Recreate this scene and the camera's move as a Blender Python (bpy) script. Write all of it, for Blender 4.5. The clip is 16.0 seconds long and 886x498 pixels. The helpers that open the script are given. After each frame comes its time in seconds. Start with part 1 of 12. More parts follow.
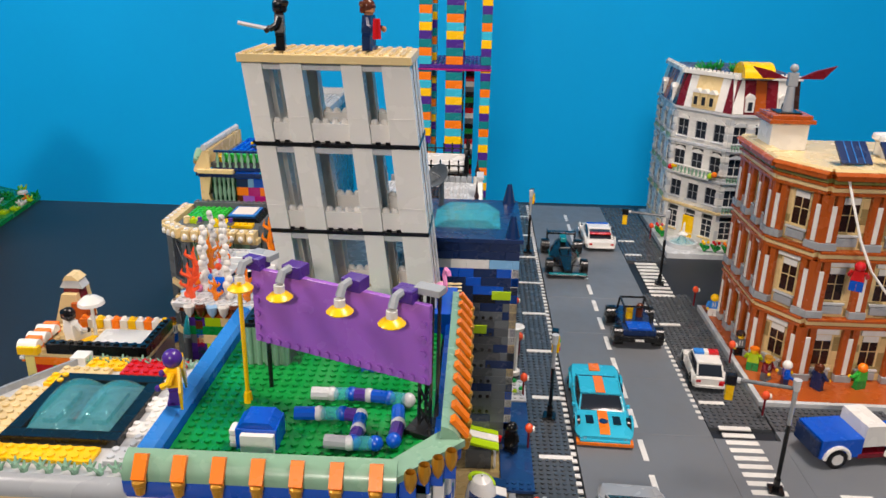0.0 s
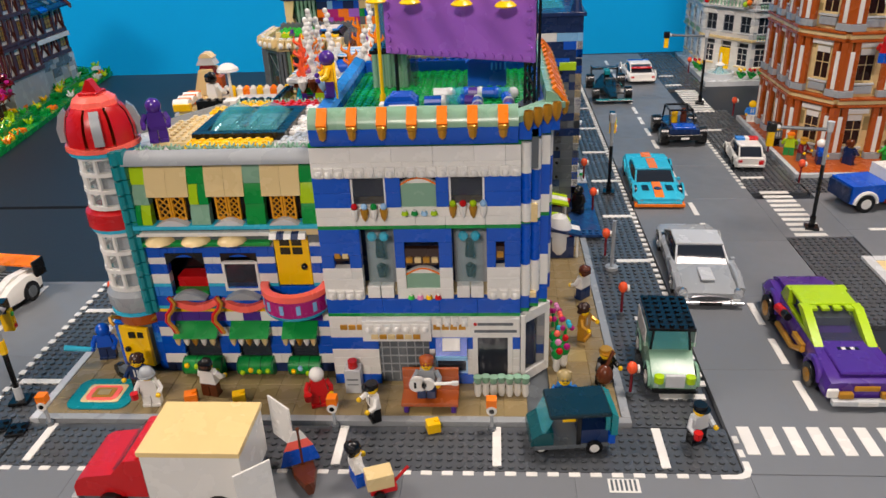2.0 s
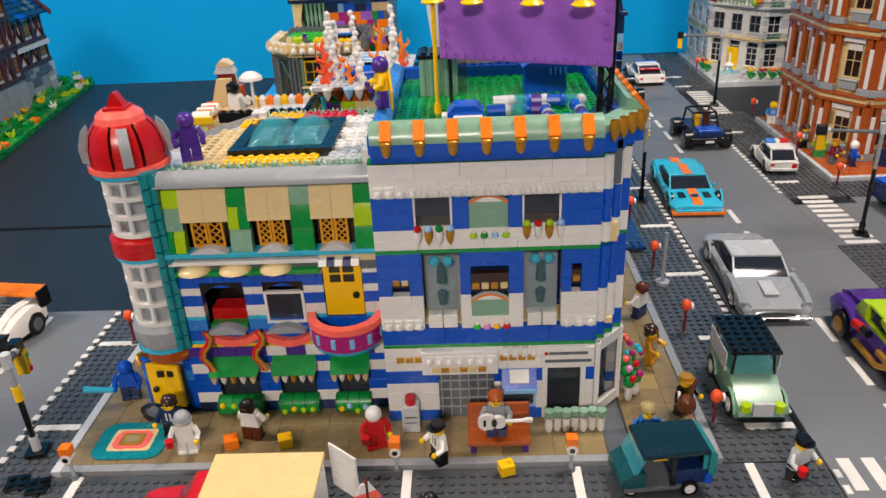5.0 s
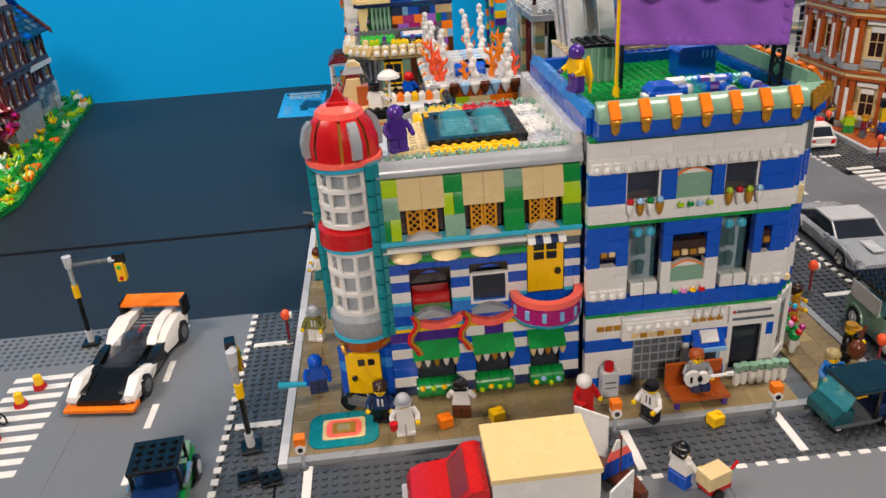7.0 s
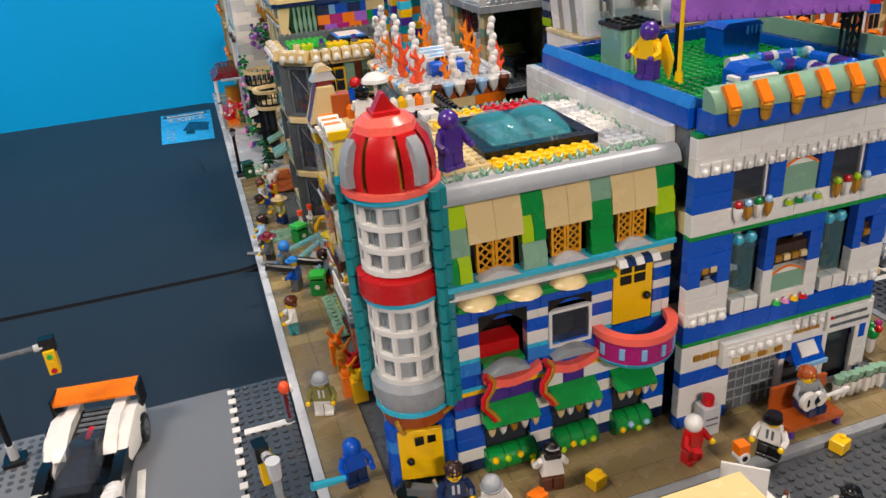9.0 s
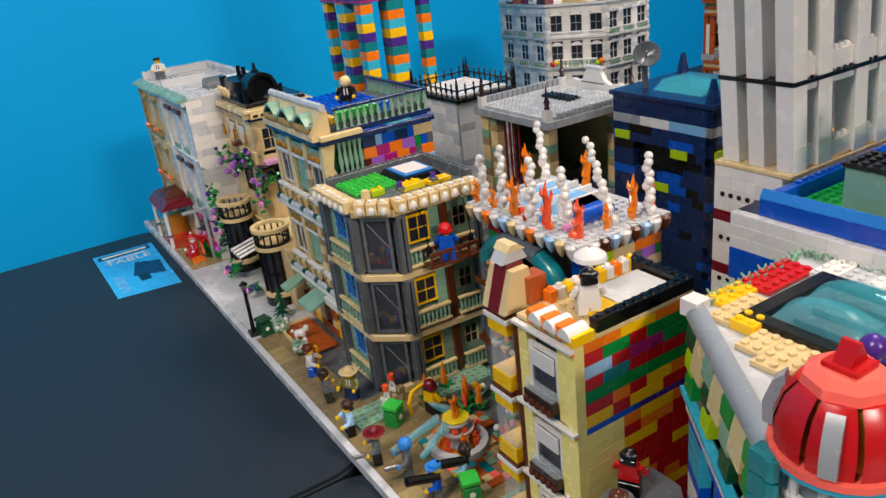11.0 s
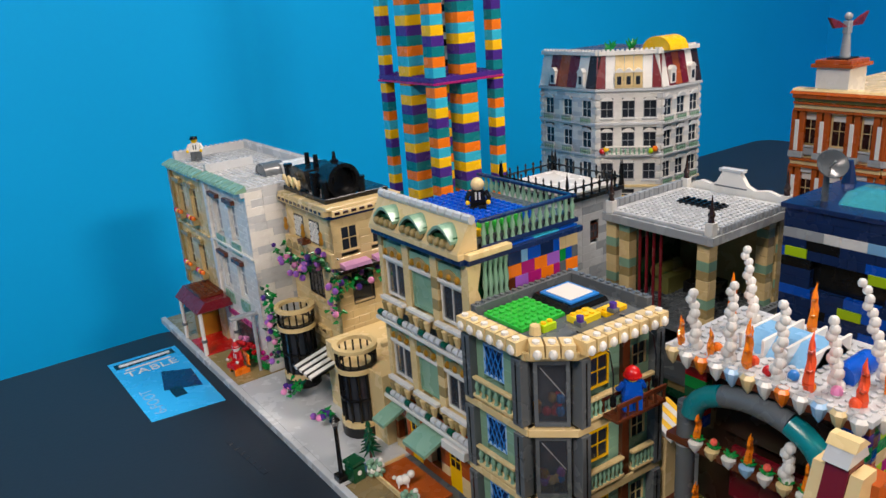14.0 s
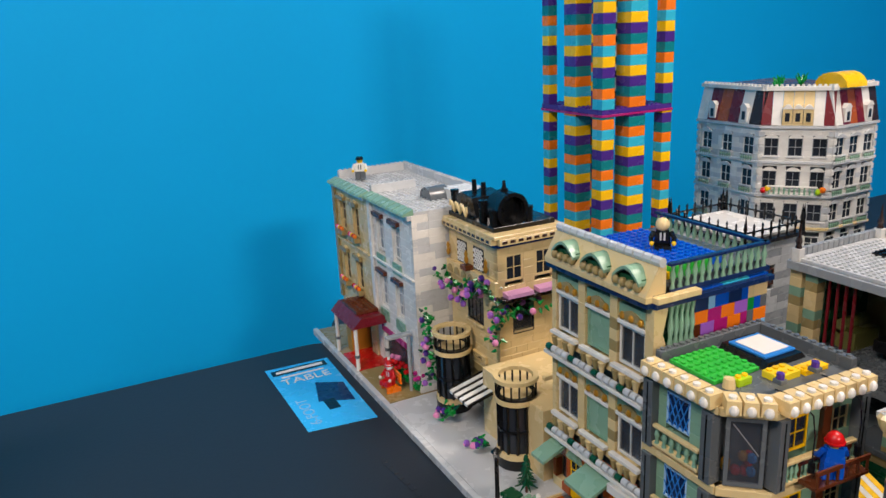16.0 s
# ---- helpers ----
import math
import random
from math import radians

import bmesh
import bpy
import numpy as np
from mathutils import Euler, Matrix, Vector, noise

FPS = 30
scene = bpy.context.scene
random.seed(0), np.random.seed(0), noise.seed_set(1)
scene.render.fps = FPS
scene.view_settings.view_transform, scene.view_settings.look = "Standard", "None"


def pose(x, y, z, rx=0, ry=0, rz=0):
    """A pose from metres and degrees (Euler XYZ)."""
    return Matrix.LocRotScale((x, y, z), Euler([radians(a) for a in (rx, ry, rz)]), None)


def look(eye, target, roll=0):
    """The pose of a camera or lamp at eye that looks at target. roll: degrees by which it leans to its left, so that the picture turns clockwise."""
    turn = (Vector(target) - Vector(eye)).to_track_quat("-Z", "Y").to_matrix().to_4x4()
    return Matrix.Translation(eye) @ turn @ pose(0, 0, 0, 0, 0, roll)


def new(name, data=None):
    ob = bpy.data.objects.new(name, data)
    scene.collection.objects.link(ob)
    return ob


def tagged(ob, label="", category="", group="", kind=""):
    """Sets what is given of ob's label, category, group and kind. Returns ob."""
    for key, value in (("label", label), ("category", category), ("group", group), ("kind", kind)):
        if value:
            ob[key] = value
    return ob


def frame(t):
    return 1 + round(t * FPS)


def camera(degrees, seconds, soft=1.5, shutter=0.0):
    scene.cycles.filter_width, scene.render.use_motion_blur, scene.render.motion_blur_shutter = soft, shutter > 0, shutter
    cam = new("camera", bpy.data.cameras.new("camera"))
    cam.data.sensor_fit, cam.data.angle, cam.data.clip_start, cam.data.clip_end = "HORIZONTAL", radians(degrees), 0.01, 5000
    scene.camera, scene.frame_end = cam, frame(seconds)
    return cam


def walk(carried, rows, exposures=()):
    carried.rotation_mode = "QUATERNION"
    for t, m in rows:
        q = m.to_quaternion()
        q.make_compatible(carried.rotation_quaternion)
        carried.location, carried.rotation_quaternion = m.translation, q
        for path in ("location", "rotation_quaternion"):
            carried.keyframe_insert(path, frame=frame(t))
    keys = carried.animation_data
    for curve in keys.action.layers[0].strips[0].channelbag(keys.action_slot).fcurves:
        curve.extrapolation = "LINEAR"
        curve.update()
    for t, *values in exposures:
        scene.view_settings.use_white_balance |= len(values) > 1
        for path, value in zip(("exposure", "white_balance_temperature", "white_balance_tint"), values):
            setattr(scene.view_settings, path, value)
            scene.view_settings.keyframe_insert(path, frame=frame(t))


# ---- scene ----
cam = camera(60.6, 16.0)
PATH = [
    (0, (0.471, -0.064, 0.526), (0.391, 1.809, -0.169), 1.1),
    (0.5, (0.472, -0.132, 0.513), (0.255, 1.707, -0.242), -0.5),
    (1, (0.429, -0.197, 0.479), (0.201, 1.618, -0.33), -2.0),
    (1.5, (0.409, -0.249, 0.428), (0.227, 1.549, -0.428), -2.5),
    (2, (0.416, -0.254, 0.414), (0.272, 1.536, -0.466), -2.5),
    (2.5, (0.416, -0.239, 0.419), (0.294, 1.549, -0.469), -2.2),
    (3, (0.381, -0.235, 0.419), (0.285, 1.556, -0.466), -1.7),
    (3.2, (0.365, -0.238, 0.423), (0.274, 1.547, -0.475), -1.5),
    (5.3, (0.328, -0.196, 0.402), (0.254, 1.6, -0.473), -3.0),
    (5.5, (0.315, -0.197, 0.4), (0.226, 1.596, -0.481), -3.4),
    (6, (0.259, -0.214, 0.4), (0.184, 1.579, -0.483), -4.0),
    (6.5, (0.157, -0.226, 0.415), (0.171, 1.574, -0.457), -4.0),
    (7, (0.12, -0.23, 0.41), (0.245, 1.569, -0.454), -3.9),
    (7.5, (0.085, -0.184, 0.404), (0.303, 1.605, -0.464), -4.1),
    (8, (0.083, -0.117, 0.393), (0.387, 1.66, -0.472), -4.4),
    (8.5, (0.065, -0.105, 0.378), (0.474, 1.644, -0.501), -4.7),
    (9, (-0.007, -0.076, 0.382), (0.508, 1.65, -0.486), -4.7),
    (9.5, (-0.105, -0.034, 0.417), (0.508, 1.68, -0.411), -4.9),
    (10, (-0.144, 0.037, 0.438), (0.562, 1.737, -0.343), -5.3),
    (10.2, (-0.142, 0.077, 0.447), (0.596, 1.771, -0.32), -5.9),
    (12.3, (-0.288, 0.246, 0.457), (0.892, 1.646, -0.347), -4.7),
    (12.5, (-0.291, 0.251, 0.459), (0.904, 1.646, -0.331), -4.5),
    (13, (-0.3, 0.306, 0.464), (0.898, 1.735, -0.261), -4.0),
    (13.5, (-0.267, 0.394, 0.479), (0.883, 1.882, -0.199), -4.1),
    (14, (-0.264, 0.425, 0.478), (0.826, 1.976, -0.16), -4.0),
    (14.5, (-0.284, 0.436, 0.478), (0.732, 2.046, -0.134), -3.9),
    (15, (-0.305, 0.438, 0.487), (0.645, 2.094, -0.108), -3.7),
    (15.5, (-0.311, 0.455, 0.492), (0.584, 2.146, -0.09), -3.2),
    (16, (-0.312, 0.463, 0.492), (0.537, 2.182, -0.079), -2.8),
]
walk(cam, [(t, look(eye, target, roll)) for t, eye, target, roll in PATH])

# ---------------------------------------------------------------- light
world = bpy.data.worlds.new("room_world")
scene.world = world
world.use_nodes = True
world.node_tree.nodes["Background"].inputs[0].default_value = (0.55, 0.62, 0.7, 1)
world.node_tree.nodes["Background"].inputs[1].default_value = 0.006


def area_lamp(name, eye, target, sx, sy, watts, colour):
    d = bpy.data.lights.new(name, "AREA")
    d.shape, d.size, d.size_y, d.energy, d.color = "RECTANGLE", sx, sy, watts, colour
    ob = new(name, d)
    ob.matrix_world = look(eye, target)
    return ob


# area lamps out of view, placed by cast shadows and brightness
LAMP = (1.0, 0.86, 0.78)
area_lamp("ceiling_lamp", (-0.1, -1.0, 1.9), (0.2, 0.3, 0), 0.35, 0.35, 3.5, LAMP)
area_lamp("ceiling_lamp", (1.05, 0.6, 1.9), (0.8, 0.7, 0), 0.5, 0.5, 34, LAMP)
# added with no known source, to brighten the left of the wall
area_lamp("ceiling_lamp", (-1.3, 0.3, 1.9), (-1.0, 1.5, 0), 1.0, 0.5, 60, LAMP)
area_lamp("ceiling_lamp", (0.15, -2.6, 1.88), (0.3, 1.6, 0.2), 0.5, 0.35, 80, LAMP)

# ---------------------------------------------------------------- materials
S, B, P = 0.008, 0.0096, 0.0032      # stud pitch, brick height, plate height


def lin(h):
    c = [int(h[i:i + 2], 16) / 255 for i in (0, 2, 4)]
    return tuple(v / 12.92 if v <= 0.04045 else ((v + 0.055) / 1.055) ** 2.4 for v in c) + (1,)


def plastic(name, col, rough=0.24, alpha=1.0, vary=0.10, metal=0.0, bump=0.05):
    """Moulded ABS: each piece a little off the next, faint smears in the gloss, tiny ripples."""
    m = bpy.data.materials.new(name)
    m.use_nodes = True
    nt = m.node_tree
    b = nt.nodes["Principled BSDF"]
    tc, info = nt.nodes.new("ShaderNodeTexCoord"), nt.nodes.new("ShaderNodeObjectInfo")
    isl = nt.nodes.new("ShaderNodeNewGeometry")
    n1, n2 = nt.nodes.new("ShaderNodeTexNoise"), nt.nodes.new("ShaderNodeTexNoise")
    n1.inputs["Scale"].default_value, n2.inputs["Scale"].default_value = 45, 420
    n1.inputs["Detail"].default_value = 3
    for n in (n1, n2):
        nt.links.new(tc.outputs["Object"], n.inputs["Vector"])
    add = nt.nodes.new("ShaderNodeMath")
    nt.links.new(info.outputs["Random"], add.inputs[0])
    nt.links.new(isl.outputs["Random Per Island"], add.inputs[1])
    add2 = nt.nodes.new("ShaderNodeMath")
    nt.links.new(add.outputs[0], add2.inputs[0])
    nt.links.new(n1.outputs["Fac"], add2.inputs[1])
    mr = nt.nodes.new("ShaderNodeMapRange")
    mr.inputs["From Max"].default_value = 2.6
    mr.inputs["To Min"].default_value, mr.inputs["To Max"].default_value = 1 - vary, 1 + vary
    nt.links.new(add2.outputs[0], mr.inputs["Value"])
    hsv = nt.nodes.new("ShaderNodeHueSaturation")
    hsv.inputs["Color"].default_value = col
    nt.links.new(mr.outputs[0], hsv.inputs["Value"])
    nt.links.new(hsv.outputs[0], b.inputs["Base Color"])
    rr = nt.nodes.new("ShaderNodeMapRange")
    rr.inputs["To Min"].default_value, rr.inputs["To Max"].default_value = rough * 0.7, rough * 1.5
    nt.links.new(n1.outputs["Fac"], rr.inputs["Value"])
    nt.links.new(rr.outputs[0], b.inputs["Roughness"])
    bp = nt.nodes.new("ShaderNodeBump")
    bp.inputs["Strength"].default_value, bp.inputs["Distance"].default_value = bump, 0.0006
    nt.links.new(n2.outputs["Fac"], bp.inputs["Height"])
    nt.links.new(bp.outputs[0], b.inputs["Normal"])
    b.inputs["Metallic"].default_value = metal
    b.inputs["IOR"].default_value = 1.5
    if alpha < 1:
        b.inputs["Alpha"].default_value = alpha
        b.inputs["Roughness"].default_value = 0.05
        for l in list(nt.links):
            if l.to_socket == b.inputs["Roughness"]:
                nt.links.remove(l)
    return m


# stud and paving are darkened to carry the shade on the front ground
HEX = dict(white="e2e0d9", blue="0450bd", dkblue="132a55", azure="2f7fd0", sky="7fb4dc", ltsky="9cc4e6", red="c01418", dkred="6e1420",
           coral="ff6c5c", orange="f07a14", dkorange="a8501c", yellow="f5c20a", cream="f2e48a", tan="dcc48e", dktan="9c8a5c",
           brown="5a2c16", dkbrown="34211a", black="0d0e10", dkgrey="5c6266", grey="9a9fa2", ltgrey="c2c5c6", green="0c8a3a",
           dkgreen="0d4a2c", bright="35b540", lime="a9cc16", sand="7fa58c", olive="7d7a42", teal="107f86", medaz="34b4d2",
           purple="4a2a86", lav="9a5fc0", magenta="a81c70", pink="e58fc0", gold="c08a28", amber="d8961a",  skin="f2c418", road="6f7377", stud="4b4f53",
           flesh="c98a5c", timber="4a2018", paving="857450", dkteal="0b4a50", navy="1d3f70", umber="2e1713", mauve="c491b8", inkteal="0b2630", kerbgrey="8f9395", cardblue="35b0f0", buff="e0c68a", neon="f0582e")
MAT = {}


def mat(n):
    if n not in MAT:
        if n == "clear":
            MAT[n] = plastic(n, (0.85, 0.92, 0.95, 1), 0.05, 0.22, 0.02)
        elif n == "trteal":
            MAT[n] = plastic("transparent_teal", (0.08, 0.52, 0.60, 1), 0.06, 0.36, 0.05)
        elif n == "trorange":
            MAT[n] = plastic("transparent_orange", (1.0, 0.27, 0.01, 1), 0.06, 0.72, 0.08)
        elif n == "trpale":
            MAT[n] = plastic("pale_clear_teal", (0.30, 0.65, 0.70, 1), 0.06, 0.16, 0.04)
        elif n == "trdeep":
            MAT[n] = plastic("deep_clear_teal", (0.03, 0.34, 0.38, 1), 0.05, 0.45, 0.05)
        elif n == "tryellow":
            MAT[n] = plastic("transparent_yellow", (0.95, 0.75, 0.02, 1), 0.06, 0.7, 0.05)
        elif n == "smoke":
            MAT[n] = plastic("smoked_clear", (0.06, 0.07, 0.09, 1), 0.06, 0.4, 0.05)
        elif n == "glass":
            MAT[n] = plastic("dark_glazing", (0.02, 0.025, 0.035, 1), 0.08, 1.0, 0.1)
        elif n == "chrome":
            MAT[n] = plastic("silver_paint", (0.6, 0.6, 0.62, 1), 0.25, 1.0, 0.04, 0.9)
        elif n == "gold":
            MAT[n] = plastic("pearl_gold", lin(HEX[n]), 0.3, 1.0, 0.08, 0.4)
        elif n == "road":
            MAT[n] = plastic("road_grey", lin(HEX[n]), 0.4, 1.0, 0.05)
        else:
            MAT[n] = plastic(n, lin(HEX[n]))
    return MAT[n]


# ---------------------------------------------------------------- mesh tools
class Geo:
    """Verts and faces of one mesh, each face with the colour that it is moulded in."""

    def __init__(self, col="white"):
        self.v, self.f, self.c, self.col = [], [], [], col

    def add(self, verts, faces, col=None):
        k = len(self.v)
        self.v += [tuple(p) for p in verts]
        self.f += [tuple(i + k for i in f) for f in faces]
        self.c += [col or self.col] * len(faces)
        return self

    def box(self, x0, x1, y0, y1, z0, z1, col=None):
        v = [(x, y, z) for z in (z0, z1) for y in (y0, y1) for x in (x0, x1)]
        return self.add(v, [(0, 2, 3, 1), (4, 5, 7, 6), (0, 1, 5, 4), (2, 6, 7, 3), (0, 4, 6, 2), (1, 3, 7, 5)], col)

    def cbox(self, x0, x1, y0, y1, z0, z1, col=None, c=0.00035):
        """A box with chamfered edges."""
        c = min(c, (x1 - x0) / 3, (y1 - y0) / 3, (z1 - z0) / 3)
        X, Y, Z = (x0, x1), (y0, y1), (z0, z1)
        v, ix = [], {}
        for i in (0, 1):
            for j in (0, 1):
                for k in (0, 1):
                    sx, sy, sz = c - 2 * c * i, c - 2 * c * j, c - 2 * c * k
                    for a, p in enumerate(((X[i], Y[j] + sy, Z[k] + sz), (X[i] + sx, Y[j], Z[k] + sz), (X[i] + sx, Y[j] + sy, Z[k]))):
                        ix[i, j, k, a] = len(v)
                        v.append(p)
        f = []
        q = ((0, 0), (0, 1), (1, 1), (1, 0))
        for s in (0, 1):
            f.append([ix[s, a, b, 0] for a, b in q])
            f.append([ix[a, s, b, 1] for a, b in q])
            f.append([ix[a, b, s, 2] for a, b in q])
        for a in (0, 1):
            for b in (0, 1):
                f.append([ix[a, b, 0, 0], ix[a, b, 1, 0], ix[a, b, 1, 1], ix[a, b, 0, 1]])
                f.append([ix[a, 0, b, 0], ix[a, 1, b, 0], ix[a, 1, b, 2], ix[a, 0, b, 2]])
                f.append([ix[0, a, b, 1], ix[1, a, b, 1], ix[1, a, b, 2], ix[0, a, b, 2]])
                for d in (0, 1):
                    f.append([ix[a, b, d, 0], ix[a, b, d, 1], ix[a, b, d, 2]])
        return self.add(v, f, col)

    def cyl(self, x, y, z0, z1, r, r1=None, n=10, col=None, a0=0.0):
        r1 = r if r1 is None else r1
        cs = [(math.cos(a0 + 2 * math.pi * i / n), math.sin(a0 + 2 * math.pi * i / n)) for i in range(n)]
        v = [(x + r * a, y + r * b, z0) for a, b in cs] + [(x + r1 * a, y + r1 * b, z1) for a, b in cs]
        f = [(i, (i + 1) % n, n + (i + 1) % n, n + i) for i in range(n)] + [tuple(range(n, 2 * n)), tuple(range(n))[::-1]]
        return self.add(v, f, col)

    def rod(self, p, q, r, r1=None, n=8, col=None):
        """A round bar between two points."""
        p, q = Vector(p), Vector(q)
        m = (q - p).to_track_quat("Z", "Y").to_matrix()
        r1 = r if r1 is None else r1
        cs = [m @ Vector((math.cos(2 * math.pi * i / n), math.sin(2 * math.pi * i / n), 0)) for i in range(n)]
        v = [p + r * a for a in cs] + [q + r1 * a for a in cs]
        f = [(i, (i + 1) % n, n + (i + 1) % n, n + i) for i in range(n)] + [tuple(range(n, 2 * n)), tuple(range(n))[::-1]]
        return self.add(v, f, col)

    def tube(self, pts, r, n=7, col=None):
        """One round skin along a line of points."""
        p = [Vector(q) for q in pts]
        d = [(p[min(i + 1, len(p) - 1)] - p[max(i - 1, 0)]).normalized() for i in range(len(p))]
        m = d[0].to_track_quat("Z", "Y").to_matrix()
        v, k = [], len(p)
        for i in range(k):
            if i:
                m = d[i - 1].rotation_difference(d[i]).to_matrix() @ m
            v += [p[i] + r * (m @ Vector((math.cos(2 * math.pi * j / n), math.sin(2 * math.pi * j / n), 0))) for j in range(n)]
        f = [(i * n + j, i * n + (j + 1) % n, (i + 1) * n + (j + 1) % n, (i + 1) * n + j) for i in range(k - 1) for j in range(n)]
        return self.add(v, f + [tuple(range(n))[::-1], tuple(range((k - 1) * n, k * n))], col)

    def ball(self, x, y, z, r, n=10, m=6, col=None, sz=1.0, half=False):
        v, f = [], []
        for j in range(m + 1):
            t = -math.pi / 2 + math.pi * j / m if not half else math.pi / 2 * j / m
            for i in range(n):
                a = 2 * math.pi * i / n
                v.append((x + r * math.cos(t) * math.cos(a), y + r * math.cos(t) * math.sin(a), z + sz * r * math.sin(t)))
        for j in range(m):
            for i in range(n):
                f.append((j * n + i, j * n + (i + 1) % n, (j + 1) * n + (i + 1) % n, (j + 1) * n + i))
        return self.add(v, f, col)

    def spin(self, x, y, prof, n=16, col=None, a0=0.0, a1=2 * math.pi):
        """A profile of (radius, height) turned about an upright axis."""
        v, f, k = [], [], len(prof)
        full = abs(a1 - a0 - 2 * math.pi) < 1e-6
        st = n if full else n + 1
        for i in range(st):
            a = a0 + (a1 - a0) * i / n
            v += [(x + r * math.cos(a), y + r * math.sin(a), z) for r, z in prof]
        for i in range(n):
            j = (i + 1) % st
            f += [(i * k + m, j * k + m, j * k + m + 1, i * k + m + 1) for m in range(k - 1)]
        return self.add(v, f, col)

    def prism(self, poly, z0, z1, col=None):
        """An upright prism on a plan polygon."""
        n = len(poly)
        v = [(x, y, z0) for x, y in poly] + [(x, y, z1) for x, y in poly]
        f = [(i, (i + 1) % n, n + (i + 1) % n, n + i) for i in range(n)] + [tuple(range(n, 2 * n)), tuple(range(n))[::-1]]
        return self.add(v, f, col)

    def slab(self, poly, a0, a1, axis="y", col=None):
        """A prism on a polygon in an upright plane, (u, z), pushed along an axis."""
        n = len(poly)
        p = (lambda u, w, d: (u, d, w)) if axis == "y" else (lambda u, w, d: (d, u, w))
        v = [p(u, w, a0) for u, w in poly] + [p(u, w, a1) for u, w in poly]
        f = [(i, (i + 1) % n, n + (i + 1) % n, n + i) for i in range(n)] + [tuple(range(n, 2 * n)), tuple(range(n))[::-1]]
        return self.add(v, f, col)

    def studs(self, x0, y0, z, nx, ny, col=None, n=8, skip=None):
        for i in range(nx):
            for j in range(ny):
                if skip and skip(i, j):
                    continue
                self.cyl(x0 + (i + 0.5) * S, y0 + (j + 0.5) * S, z, z + 0.0017, 0.0024, None, n, col)
        return self

    def moved(self, m):
        self.v = [tuple(m @ Vector(p)) for p in self.v]
        return self

    def mesh(self, name):
        me = bpy.data.meshes.new(name)
        me.from_pydata(self.v, [], self.f)
        names = list(dict.fromkeys(self.c))
        for n in names:
            me.materials.append(mat(n))
        if len(names) > 1:
            k = {n: i for i, n in enumerate(names)}
            me.polygons.foreach_set("material_index", [k[n] for n in self.c])
        bm = bmesh.new()
        bm.from_mesh(me)
        bmesh.ops.recalc_face_normals(bm, faces=bm.faces)
        for f in bm.faces:
            f.smooth = True
        for e in bm.edges:
            if len(e.link_faces) == 2 and e.calc_face_angle(0) > 0.6:
                e.smooth = False
        bm.to_mesh(me)
        bm.free()
        return me


def thing(name, label, category, x=0.0, y=0.0, z=0.0, rz=0.0, group="", kind=""):
    ob = new(name)
    ob.empty_display_size = 0.01
    ob.matrix_basis = pose(x, y, z, 0, 0, rz)
    return tagged(ob, label, category, group, kind)


def base_of(ob):
    v = Vector()
    while ob:
        v += ob.location
        ob = ob.parent
    return v


def part(name, g, parent, label="", at=None):
    """One mesh under a thing or part. The geometry is in the room's metres; with at, in its own round the place at in its thing."""
    if at is None:
        d = base_of(parent)
        g.v = [(a - d.x, b - d.y, c - d.z) for a, b, c in g.v]
    ob = new(name, g.mesh(name))
    ob.parent = parent
    if at is not None:
        ob.location = at
    return tagged(ob, label)


def solid(name, g, label, category, x=0.0, y=0.0, z=0.0, rz=0.0, group="", kind=""):
    """A thing of one mesh, in its own metres round its base."""
    ob = new(name, g.mesh(name))
    ob.matrix_basis = pose(x, y, z, 0, 0, rz)
    return tagged(ob, label, category, group, kind)


BRICKS = {}


def piece(parent, name, x, y, z, l, w, h, col, studded=False):
    """A brick, plate or tile as an object of its own; alike ones share a mesh. x, y, z: its low corner in the room."""
    key = (name, round(l, 4), round(w, 4), round(h, 4), col, studded)
    if key not in BRICKS:
        g = Geo(col).cbox(0.00005, l - 0.00005, 0.00005, w - 0.00005, 0, h - 0.00005)
        if studded:
            g.studs(0, 0, h - 0.0001, max(1, round(l / S)), max(1, round(w / S)), None, 7)
        BRICKS[key] = g.mesh(name)
    ob = new(name, BRICKS[key])
    ob.parent = parent
    ob.location = Vector((x, y, z)) - base_of(parent)
    return ob


def brickwork(parent, axis, u0, u1, face, z0, rows, colour, holes=(), depth=S, h=B, rnd=None, lens=(2, 3, 4, 2), name="brick"):
    """Courses of bricks along an axis; face is the low side across it. holes: (u0, u1, z0, z1). colour(row, u) names the colour."""
    rnd = rnd or random.Random(int(u0 * 1000) + rows)
    for r in range(rows):
        z = z0 + r * h
        spans = [(u0, u1)]
        for a, b, c, d in holes:
            if c < z + h * 0.6 and d > z + h * 0.4:
                spans = [s for p, q in spans for s in ((p, min(q, a)), (max(p, b), q)) if s[1] - s[0] > 0.002]
        for a, b in spans:
            u = a
            while u < b - 0.001:
                l = rnd.choice(lens) * S
                if b - (u + l) < 0.6 * S:
                    l = b - u
                col = colour(r, u)
                if axis == "x":
                    piece(parent, name, u, face, z, l, depth, h, col)
                else:
                    piece(parent, name, face, u, z, depth, l, h, col)
                u += l


